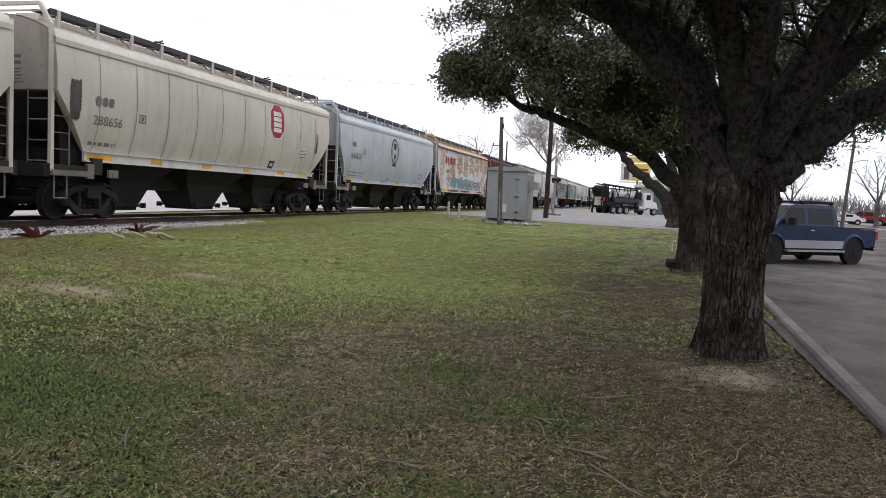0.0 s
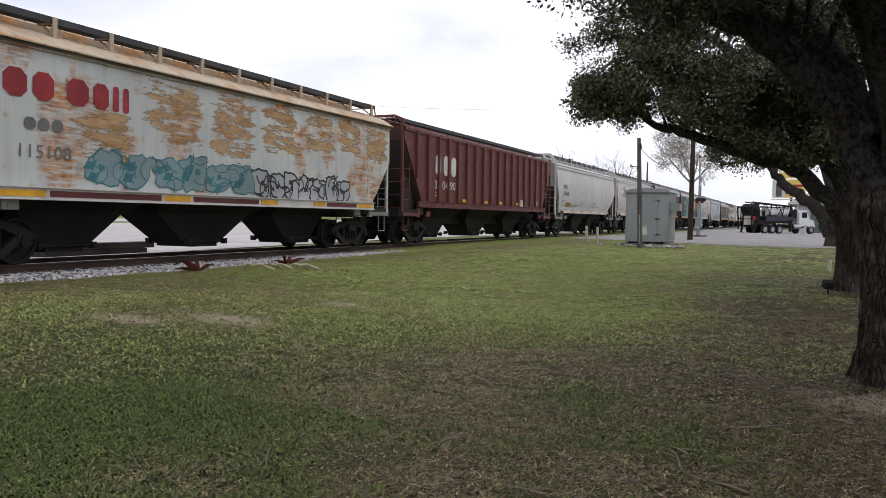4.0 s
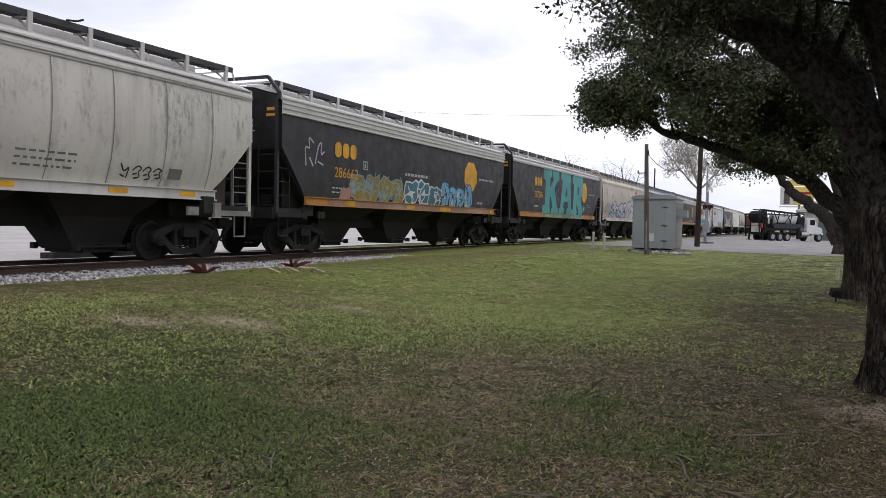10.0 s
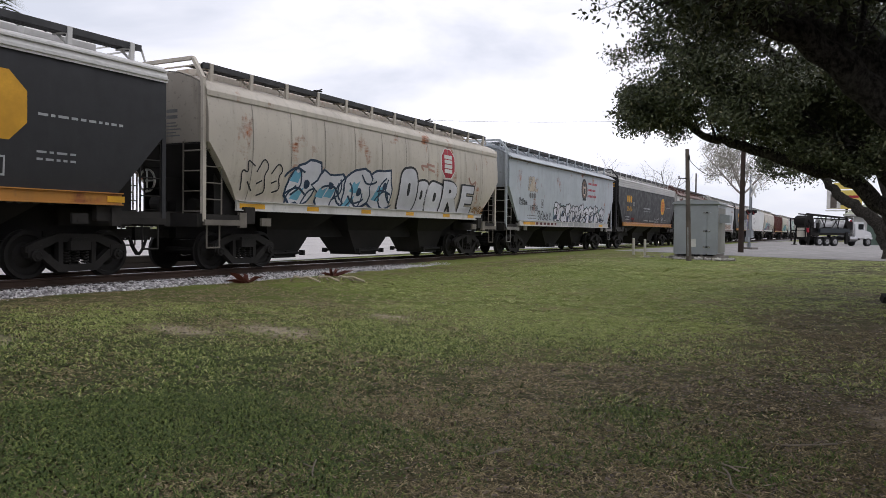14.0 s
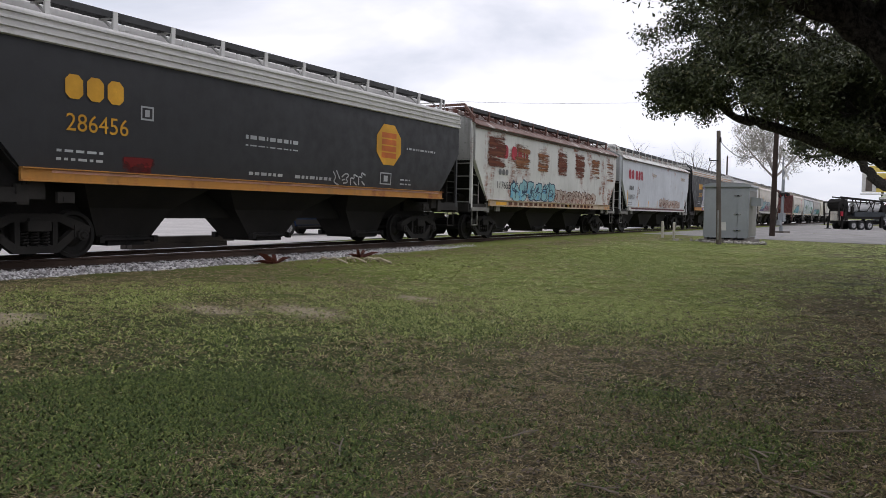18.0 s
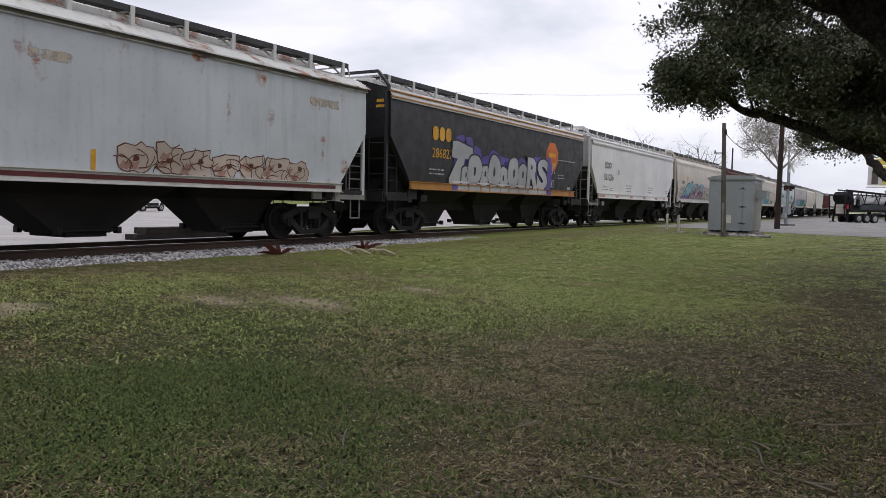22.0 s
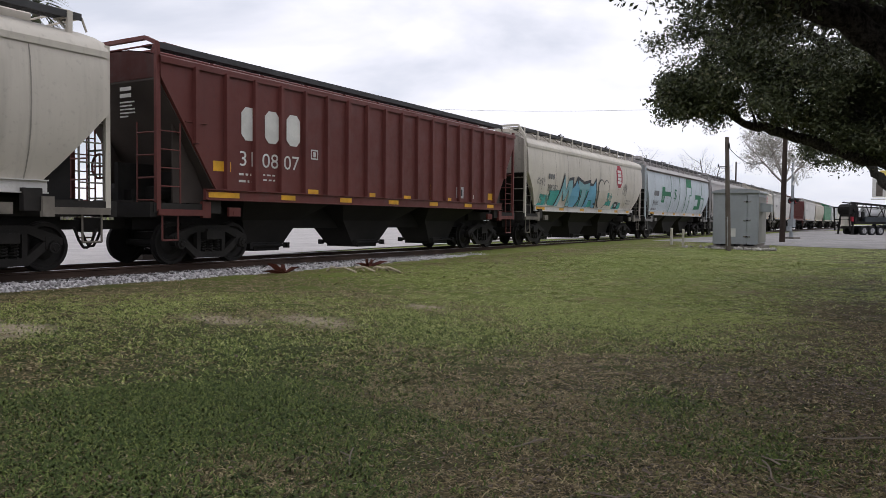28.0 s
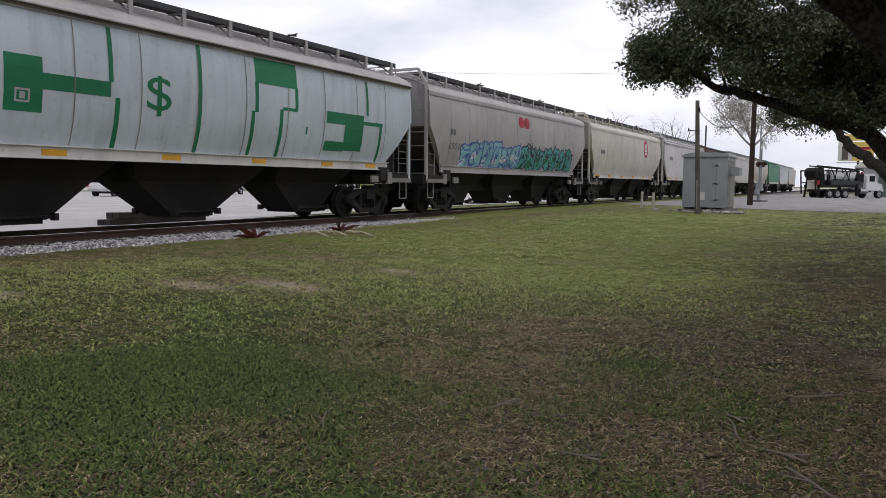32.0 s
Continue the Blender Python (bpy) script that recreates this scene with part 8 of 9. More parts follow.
ob = thing("sprinkler_post", "small white water pipe stub in the lawn", "pipe", (0.95, 24.5, gz(0.95, 24.5)))
part("tube", Shape().tube((0, 0, -0.05), (0, 0, 0.35), 0.04, 8), PALE_PIPE, ob)


# ---- vehicles ----
def wheel(parent, x, y, r, w, rim_mat):
    sx = 1 if x > 0 else -1
    n = 24
    prof = [(0, r * 0.62), (0, r * 0.9), (0.03, r), (w - 0.03, r), (w, r * 0.9), (w, r * 0.62)]
    s = Shape().loft([[(x - sx * k, y + q * math.cos(a), r + q * math.sin(a)) for a in [j * 2 * math.pi / n for j in range(n)]] for k, q in prof])
    t = part("tyre", s, RUBBER, parent)
    q = Shape().tube((x + sx * 0.004, y, r), (x - sx * 0.06, y, r), r * 0.6, 20)
    part("rim", q, rim_mat, t)
    q = Shape()
    for k in range(5):
        a = k * 1.2566
        q.box((x + sx * 0.012, y + 0.3 * r * math.cos(a), r + 0.3 * r * math.sin(a)), (0.02, r * 0.5, r * 0.16), Euler((a, 0, 0)).to_matrix())
    part("spokes", q, CHROME if rim_mat is CHROME else DARK_FRAME, t)


def auto(name, label, at, paint, lower, kind="pickup", rim=None, category="car"):
    """A pickup or a car that faces +y, 5.6 or 4.7 m long."""
    car_ = thing(name, label, category, at)
    if kind == "pickup":
        hull = [(-2.85, 0.55), (-2.86, 1.05), (-2.80, 1.14), (-1.14, 1.18), (-1.12, 1.21), (1.25, 1.22), (1.5, 1.20), (2.45, 1.10), (2.68, 0.98), (2.74, 0.55)]
        cabin = [(-1.10, 1.20), (-1.04, 1.78), (-0.90, 1.86), (0.72, 1.87), (0.95, 1.82), (1.62, 1.21)]
        glass = [(0.36, 1.26, 1.42, 1.76), (-0.90, 1.26, 0.24, 1.76)]
        wx, wy, wr, hw = 0.97, (-1.78, 1.80), 0.39, 0.99
    elif kind == "suv":
        hull = [(-2.35, 0.45), (-2.40, 0.95), (-2.36, 1.06), (1.2, 1.10), (2.15, 0.98), (2.38, 0.82), (2.40, 0.42)]
        cabin = [(-2.34, 1.05), (-2.2, 1.62), (-1.95, 1.70), (0.35, 1.70), (0.62, 1.64), (1.35, 1.09)]
        glass = [(0.35, 1.12, 1.12, 1.58), (-0.62, 1.12, 0.30, 1.58), (-1.9, 1.12, -0.72, 1.58)]
        wx, wy, wr, hw = 0.88, (-1.42, 1.42), 0.35, 0.92
    else:
        hull = [(-2.3, 0.42), (-2.36, 0.80), (-2.25, 0.95), (-1.5, 1.0), (1.0, 0.98), (2.05, 0.84), (2.3, 0.70), (2.34, 0.40)]
        cabin = [(-1.75, 0.98), (-1.1, 1.38), (-0.85, 1.44), (0.2, 1.45), (0.45, 1.40), (1.2, 0.97)]
        glass = [(0.12, 1.02, 0.85, 1.34), (-0.85, 1.02, 0.05, 1.34)]
        wx, wy, wr, hw = 0.86, (-1.4, 1.4), 0.33, 0.89
    s = Shape()
    inner = [(y * 0.995, z) for y, z in hull]
    s.loft([[(x, y * (0.985 if abs(x) > hw - 0.02 else 1), z if z > 0.6 else z + (0.04 if abs(x) > hw - 0.02 else 0)) for y, z in inner] for x in (-hw, -hw + 0.07, hw - 0.07, hw)])
    body = part("body", soft_edges(s.mesh("body", paint)), None, car_)
    c = Shape()
    c.loft([[(x * (1 - 0.16 * max(0, (z - cabin[0][1])) / 0.7), y, z) for y, z in cabin] for x in (-hw + 0.06, hw - 0.06)])
    part("cabin", c, paint, car_)
    zt = max(z for y, z in cabin)
    for y0, z0, y1, z1 in glass:
        for sx in (-1, 1):
            def gx(z):
                return sx * ((hw - 0.06) * (1 - 0.16 * max(0, z - cabin[0][1]) / 0.7) + 0.004)
            front = y1 > 0.5
            pts = [(gx(z0), y0, z0), (gx(z0), y1, z0), (gx(z1), y1 - (0.42 if front else 0.02), z1), (gx(z1), y0 + 0.02, z1)]
            if y0 > y1:
                pts = [pts[1], pts[0], pts[3], pts[2]]
            q = Shape().add(pts + [(p[0] - sx * 0.01, p[1], p[2]) for p in pts], [(0, 1, 2, 3), (7, 6, 5, 4), (0, 4, 5, 1), (1, 5, 6, 2), (2, 6, 7, 3), (3, 7, 4, 0)])
            part("side_window", q, GLASS_DARK, car_)
    ya, za = cabin[-2]
    yb, zb = cabin[-1]
    nrm = Vector((0, zb - za, ya - yb)).normalized() * (-0.006 if (ya - yb) > 0 else 0.006)
    hx = hw - 0.14
    nrm = Vector((0, 0.005, 0.005))
    part("windscreen", Shape().add([Vector((-hx, yb - 0.06, zb + 0.04)) + nrm, Vector((hx, yb - 0.06, zb + 0.04)) + nrm, Vector((hx * 0.88, ya + 0.05, za - 0.03)) + nrm, Vector((-hx * 0.88, ya + 0.05, za - 0.03)) + nrm], [(0, 1, 2, 3)]), GLASS_DARK, car_)
    for y in wy:
        for sx in (-1, 1):
            arch = Shape().tube((sx * (hw - 0.05), y, wr + 0.05), (sx * (hw + 0.006), y, wr + 0.05), wr * 1.18, 22)
            part("wheel_arch", arch, BLACK_STEEL, car_)
            fl = Shape()
            fl.loft([[(sx * (hw + e), y + wr * q * math.cos(a), wr + 0.05 + wr * q * math.sin(a)) for e, q in ((-0.03, 1.14), (0.045, 1.16), (0.05, 1.26), (0.0, 1.42), (-0.03, 1.42))] for a in [math.pi * (j + 0.4) / 12.8 for j in range(13)]])
            part("fender_flare", fl, paint, car_)
            wheel(car_, sx * (hw + 0.012), y, wr, 0.24, rim or CHROME)
    for sx in (-1, 1):
        part("lower_panel", Shape().box((sx * (hw + 0.004), 0, 0.63), (0.02, wy[1] - wy[0] - wr * 2.5, 0.25)), lower, car_)
        part("running_board", Shape().box((sx * (hw + 0.03), 0, 0.43), (0.16, wy[1] - wy[0] - wr * 2.7, 0.06)), BLACK_STEEL if kind != "pickup" else lower, car_)
        part("headlight", Shape().box((sx * (hw - 0.22), hull[-2][0] - 0.02, hull[-2][1] - 0.08), (0.32, 0.14, 0.18)), WHITE_PAINT, car_)
        part("tail_light", Shape().box((sx * (hw - 0.06), hull[0][0] + 0.02, 0.96), (0.15, 0.11, 0.28)), RED_PAINT, car_)
        part("mirror", Shape().box((sx * (hw + 0.12), cabin[-1][0] - 0.45, cabin[-1][1] + 0.12), (0.22, 0.12, 0.22)), BLACK_STEEL, car_)
        part("door_handle", Shape().box((sx * (hw + 0.012), 0.15, cabin[0][1] - 0.13), (0.02, 0.18, 0.035)), CHROME, car_)
        part("door_gap", Shape().box((sx * (hw + 0.002), 0.38, 0.86), (0.006, 0.014, 0.62)), BLACK_STEEL, car_)
    part("bumper", Shape().box((0, hull[-1][0] + 0.02, 0.52), (hw * 1.9, 0.16, 0.2)), lower, car_)
    part("rear_bumper", Shape().box((0, hull[0][0] - 0.04, 0.55), (hw * 1.9, 0.14, 0.18)), CHROME, car_)
    part("underbody", Shape().box((0, 0, 0.40), (hw * 1.5, (wy[1] - wy[0]) * 1.25, 0.26)), BLACK_STEEL, car_)
    if kind == "pickup":
        part("bed_rail", Shape().box((hw - 0.05, -1.98, 1.18), (0.1, 1.66, 0.04)).box((-hw + 0.05, -1.98, 1.18), (0.1, 1.66, 0.04)), BLACK_STEEL, car_)
        rk = Shape()
        for y in (-0.95, 0.35):
            rk.box((0, y, 1.93), (1.5, 0.06, 0.05))
            for sx in (-0.7, 0.7):
                rk.box((sx, y, 1.90), (0.05, 0.08, 0.12))
        for sx in (-0.7, 0.7):
            rk.box((sx, -0.3, 1.965), (0.05, 1.5, 0.05))
        part("roof_rack", rk, BLACK_STEEL, car_)
    return car_


BLUE_CAR = plain("dark_blue_car_paint", (0.009, 0.024, 0.066), 0.22, 0, 0.2, 2)
SILVER_CAR = plain("silver_cladding", (0.33, 0.33, 0.34), 0.4, 0.3, 0.15, 3)
RED_CAR = plain("red_truck_paint", (0.25, 0.02, 0.02), 0.35, 0, 0.2, 2)
WHITE_AUTO = plain("white_car_paint", (0.66, 0.66, 0.66), 0.3, 0, 0.1, 2)
DARK_AUTO = plain("dark_green_car_paint", (0.02, 0.035, 0.035), 0.3, 0, 0.2, 2)
auto("pickup_truck", "dark blue pickup truck with silver lower panels", pose(4.68, 27.0, gz(4.68, 27.0) + 0.035, 0, 0, 129), BLUE_CAR, SILVER_CAR, "pickup", rim=DARK_FRAME, category="truck")
auto("pickup_truck", "red pickup truck parked far across the lot", pose(29.6, 115.0, gz(29.6, 115), 0, 0, 60), RED_CAR, BLACK_STEEL, "pickup", category="truck")
auto("parked_car", "white car parked far across the lot", pose(26.4, 113.0, gz(26.4, 113), 0, 0, 80), WHITE_AUTO, WHITE_AUTO, "sedan")
auto("parked_car", "white van parked across the road", pose(24.5, 64.0, gz(24, 64), 0, 0, 100), WHITE_AUTO, BLACK_STEEL, "suv")
auto("parked_car", "white car parked beyond the track", pose(-56, 44, gz(-56, 44), 0, 0, 20), WHITE_AUTO, BLACK_STEEL, "suv")
auto("parked_car", "silver car parked beyond the track", pose(-57, 58, gz(-57, 58), 0, 0, 10), SILVER_CAR, BLACK_STEEL, "sedan")
PEARL_AUTO = plain("silver_car_paint", (0.50, 0.52, 0.53), 0.3, 0.2, 0.1, 2)
PASSING = [
    (auto("driving_pickup", "dark pickup truck driving beyond the track", pose(-30, 20, gz(-30, 20)), DARK_AUTO, BLACK_STEEL, "pickup", category="truck"), -25.0, lambda t: 18.3 + 15.0 * (t - 25)),
    (auto("driving_car", "silver-white sedan driving away beyond the track", pose(-33, 20, gz(-33, 20)), PEARL_AUTO, PEARL_AUTO, "sedan"), -24.5, lambda t: 14.6 + 13.5 * (t - 30.65)),
    (auto("driving_car", "black car speeding along the road beyond the track", pose(-30, 20, gz(-30, 20)), BLUE_CAR, BLACK_STEEL, "suv"), -25.0, lambda t: 28.7 + 20.4 * (t - 18)),
    (auto("driving_van", "white van driving close beyond the track", pose(-28.2, 20, gz(-28, 20)), WHITE_AUTO, WHITE_AUTO, "suv"), -24.5, lambda t: 24.0 + 13.0 * (t - 21.2)),
    (auto("driving_car", "silver car in the far lane beyond the track", pose(-38, 20, gz(-38, 20)), SILVER_CAR, BLACK_STEEL, "sedan"), -39.0, lambda t: 42.3 - 25.0 * (t - 22.8)),
    (auto("driving_car", "dark car in the far lane beyond the track", pose(-38, 20, gz(-38, 20)), DARK_AUTO, BLACK_STEEL, "sedan"), -39.0, lambda t: 54.2 - 26.0 * (t - 22.8)),
    (auto("driving_pickup", "white pickup truck in the far lane beyond the track", pose(-38, 20, gz(-38, 20)), WHITE_AUTO, BLACK_STEEL, "pickup", category="truck"), -39.0, lambda t: 43.5 - 26.0 * (t - 26.2)),
]


def rig_truck(x, y, turn):
    """A boom truck with its folded drilling gear, seen from its side."""
    t = thing("boom_truck", "black and white boom truck with folded pipes", "truck", pose(x, y, gz(x, y), 0, 0, turn))
    part("chassis", Shape().box((0, -0.6, 0.85), (0.9, 8.6, 0.3)), BLACK_STEEL, t)
    part("deck", Shape().box((0, -1.8, 1.35), (2.3, 5.6, 0.28)), DARK_FRAME, t)
    cab_ = part("cab", Shape().prism([(2.1, 0.9), (2.1, 2.5), (2.3, 2.75), (3.3, 2.75), (3.65, 1.95), (3.7, 0.9)], "x", -1.15, 1.15), WHITE_AUTO, t, "white cab")
    part("hood", Shape().prism([(3.65, 0.8), (3.65, 1.85), (4.75, 1.6), (4.95, 1.3), (4.95, 0.8)], "x", -0.9, 0.9), WHITE_AUTO, t)
    for sx in (-1, 1):
        part("cab_window", Shape().box((sx * 1.155, 2.95, 2.2), (0.02, 0.8, 0.62)), GLASS_DARK, cab_)
        part("fender", Shape().prism([(3.5, 0.85), (3.6, 1.2), (4.2, 1.25), (4.7, 1.0), (4.75, 0.8)], "x", sx * 0.9, sx * 1.2), WHITE_AUTO, t)
        part("fuel_tank", Shape().tube((sx * 0.95, 1.2, 0.85), (sx * 0.95, 2.4, 0.85), 0.32, 14), CHROME, t)
        for yy in (4.1, -1.0, -2.15, -3.3):
            wheel(t, sx * 1.2, yy, 0.5, 0.34, CHROME)
        part("outrigger", Shape().box((sx * 1.15, 0.7, 0.95), (0.25, 0.3, 1.3)), BLACK_STEEL, t)
    part("beacon", Shape().tube((0, 2.7, 2.75), (0, 2.7, 2.95), 0.12, 10), RED_PAINT, t)
    for sx in (-1, 1):
        part("tool_box", Shape().box((sx * 1.02, -1.0, 1.72), (0.34, 4.4, 0.52)), RIG_BLUE, t)
        part("boom_rail", Shape().tube((sx * 0.55, -4.6, 3.55), (sx * 0.45, 2.3, 3.15), 0.075), BLACK_STEEL, t)
        for k in range(6):
            y0 = -3.6 + 1.0 * k
            part("boom_brace", Shape().tube((sx * 0.53, y0, 3.5 - 0.05 * k), (sx * 0.75, y0 + (0.6 if k % 2 else -0.6), 2.0), 0.05), BLACK_STEEL, t)
        part("stabiliser_leg", Shape().tube((sx * 0.95, -4.7, 0.15), (sx * 0.8, -4.5, 2.4), 0.11, 10).box((sx * 0.95, -4.72, 0.1), (0.45, 0.45, 0.1)), BLACK_STEEL, t)
        part("exhaust_pipe", Shape().tube((sx * 0.95, 1.95, 1.2), (sx * 0.95, 1.95, 3.3), 0.09, 10), CHROME, t)
    part("water_tank", Shape().tube((0, -2.3, 2.45), (0, 1.3, 2.45), 0.52, 18), WHITE_AUTO, t, "white cylindrical tank")
    part("rotary_head", Shape().tube((-0.8, -4.4, 2.75), (0.8, -4.4, 2.75), 0.62, 18).tube((-0.95, -4.4, 2.75), (0.95, -4.4, 2.75), 0.2, 10), BLACK_STEEL, t)
    part("winch_drum", Shape().tube((-0.85, -3.7, 2.1), (0.85, -3.7, 2.1), 0.55, 16), DARK_FRAME, t)
    part("rear_column", Shape().box((0, -4.5, 2.2), (1.2, 0.5, 2.2)), BLACK_STEEL, t)
    part("pump_box", Shape().box((0.35, -5.0, 1.5), (0.9, 0.5, 1.0)), PALE_PIPE, t)
    part("hose_reel", Shape().tube((-0.9, 1.6, 2.3), (0.9, 1.6, 2.3), 0.5, 14), DARK_FRAME, t)
    for k in range(6):
        part("drill_pipe", Shape().tube((-0.5 + 0.2 * k, -3.4, 3.02 + 0.05 * (k % 2)), (-0.5 + 0.2 * k, 1.8, 2.98), 0.06), (WHITE_PAINT, BLACK_STEEL)[k % 2], t)
    r = random.Random(4)
    for k in range(9):
        y0, y1 = r.uniform(-5.0, -2.0), r.uniform(-4.8, 0.5)
        part("hydraulic_hose", Shape().path([(r.uniform(-1, 1), y0, r.uniform(1.6, 3.3)), (r.uniform(-1.1, 1.1), (y0 + y1) / 2, r.uniform(1.5, 2.4)), (r.uniform(-1, 1), y1, r.uniform(1.8, 3.2))], 0.05, 6), BLACK_STEEL, t)
    for k in range(4):
        part("valve_block", Shape().box((0.9, -4.9 + 0.5 * k, r.uniform(1.6, 2.4)), (0.4, 0.3, r.uniform(0.3, 0.7))), (RED_PAINT, DARK_FRAME, CHROME, DARK_FRAME)[k], t)
    part("rear_frame", Shape().path([(-1.0, -5.1, 0.5), (-1.0, -5.3, 3.0), (1.0, -5.3, 3.0), (1.0, -5.1, 0.5)], 0.08).path([(-1.0, -5.2, 1.7), (1.0, -5.2, 1.7)], 0.06), BLACK_STEEL, t)


RIG_BLUE = plain("dark_slate_rig_paint", (0.035, 0.042, 0.048), 0.5, 0, 0.3, 2)
rig_truck(-2.1, 97.0, -40)

# ---- the buildings beyond the crossing ----
GREEN_ROOF = plain("faded_green_metal_roof", (0.23, 0.25, 0.18), 0.5, 0.2, 0.2, 1)
BLOCK_WALL = plain("white_painted_block_wall", (0.58, 0.58, 0.56), 0.8, 0, 0.12, 1)
GREEN_DOOR = plain("dull_green_door_paint", (0.10, 0.14, 0.115), 0.6, 0, 0.2, 2)
bx, by = 6.6, 113.0
shop = thing("white_building", "low white building with a green metal roof", "building", (bx, by, gz(bx, by)))
part("wall", Shape().box((0, 6, 1.95), (14.0, 12.0, 3.9)), BLOCK_WALL, shop)
part("roof", Shape().add([(-7.9, -0.9, 3.8), (7.9, -0.9, 3.8), (7.9, 12.9, 3.8), (-7.9, 12.9, 3.8), (-7.9, -0.9, 3.98), (7.9, -0.9, 3.98), (7.9, 12.9, 3.98), (-7.9, 12.9, 3.98), (-3.6, 6, 6.5), (3.6, 6, 6.5)],
     [(3, 2, 1, 0), (0, 1, 5, 4), (1, 2, 6, 5), (2, 3, 7, 6), (3, 0, 4, 7), (4, 5, 9, 8), (5, 6, 9), (6, 7, 8, 9), (7, 4, 8)]), GREEN_ROOF, shop)
for k in range(7):
    part("roof_seam", Shape().tube((-3.0 + k, 5.9, 6.49), (-3.0 + k, -0.85, 4.0), 0.04, 5), GREEN_ROOF, shop)
for k, dx in enumerate((-4.0, -0.6, 2.8)):
    d_ = part("door", Shape().box((dx, -0.05, 1.55), (2.3, 0.12, 3.1)), GREEN_DOOR, shop, "roll-up door in dull green")
    for j in range(5):
        part("door_slat", Shape().box((dx, -0.12, 0.4 + 0.6 * j), (2.3, 0.03, 0.05)), GREEN_DOOR, d_)
part("gutter", Shape().box((0, -0.98, 3.86), (15.6, 0.12, 0.16)), WHITE_PAINT, shop)

SIGN_YELLOW = plain("sun_bleached_yellow_panel", (0.70, 0.55, 0.14), 0.6, 0, 0.15, 1)
sign = thing("billboard", "yellow roadside billboard on a steel post", "sign", (-1.9, 121.0, gz(-2, 121)))
part("post", Shape().tube((0.9, 0, 0), (0.9, 0, 7.4), 0.16, 10), DARK_FRAME, sign)
part("panel", Shape().box((0.6, -0.25, 6.2), (4.3, 0.2, 2.6)), SIGN_YELLOW, sign)
part("top_panel", Shape().box((1.0, -0.30, 8.1), (3.6, 0.2, 0.9)), SIGN_YELLOW, sign)
part("picture_shape", Shape().box((-0.75, -0.36, 6.25), (1.75, 0.02, 2.6)), WHITE_PAINT, sign)
part("picture_block", Shape().box((-0.75, -0.375, 6.0), (0.8, 0.012, 1.9)), POLE_WOOD, sign)
part("lettering_bar", Shape().box((1.5, -0.36, 6.6), (1.7, 0.02, 0.35)), RED_PAINT, sign)
part("lettering_bar", Shape().box((1.3, -0.36, 5.6), (2.4, 0.02, 0.3)), BLACK_PAINT, sign)
part("frame", Shape().box((0.6, -0.25, 4.66), (4.7, 0.26, 0.16)), WHITE_PAINT, sign)


# ---- grass blades, fallen leaves and bare patches, nearest first ----
def soft_noise(x, y, cell, seed):
    """Smooth random values between 0 and 1 over the plan."""
    tab = np.random.default_rng(seed).uniform(0, 1, (97, 89))
    u, v = x / cell + 400, y / cell + 400
    i, j = np.floor(u).astype(int), np.floor(v).astype(int)
    fu, fv = u - i, v - j
    fu, fv = fu * fu * (3 - 2 * fu), fv * fv * (3 - 2 * fv)
    q = lambda a, b: tab[a % 97, b % 89]
    return (q(i, j) * (1 - fu) + q(i + 1, j) * fu) * (1 - fv) + (q(i, j + 1) * (1 - fu) + q(i + 1, j + 1) * fu) * fv


def green_share(x, y):
    n = 0.60 * soft_noise(x, y, 3.6, 1) + 0.22 * soft_noise(x, y, 1.0, 2) + 0.18 * soft_noise(x, y, 0.28, 3)
    # less green under the trees: leaf litter, and their shade put into colour
    east = sstep(-5.0, 0.8, x) * (1 - 0.75 * sstep(16, 27, y))
    edge = np.exp(-((x - track_x(y) - bed_edge(y)) / 1.5) ** 2) * sstep(2, 9, y)
    west = np.exp(-((x - track_x(y) - bed_edge(y)) / 4.2) ** 2)
    spot = sum(a * np.exp(-((x - sx) / rx) ** 2 - ((y - sy) / ry) ** 2) for sx, sy, rx, ry, a in SPOTS)
    return np.clip(0.56 + 0.15 * sstep(9, 17, y) * sstep(-10.5, -6.5, x) + spot - 0.28 * west - 0.12 * sstep(8, 4, np.hypot(x, y)) + 1.5 * (n - 0.5) - 0.30 * east - 0.85 * edge, 0.06, 0.96)


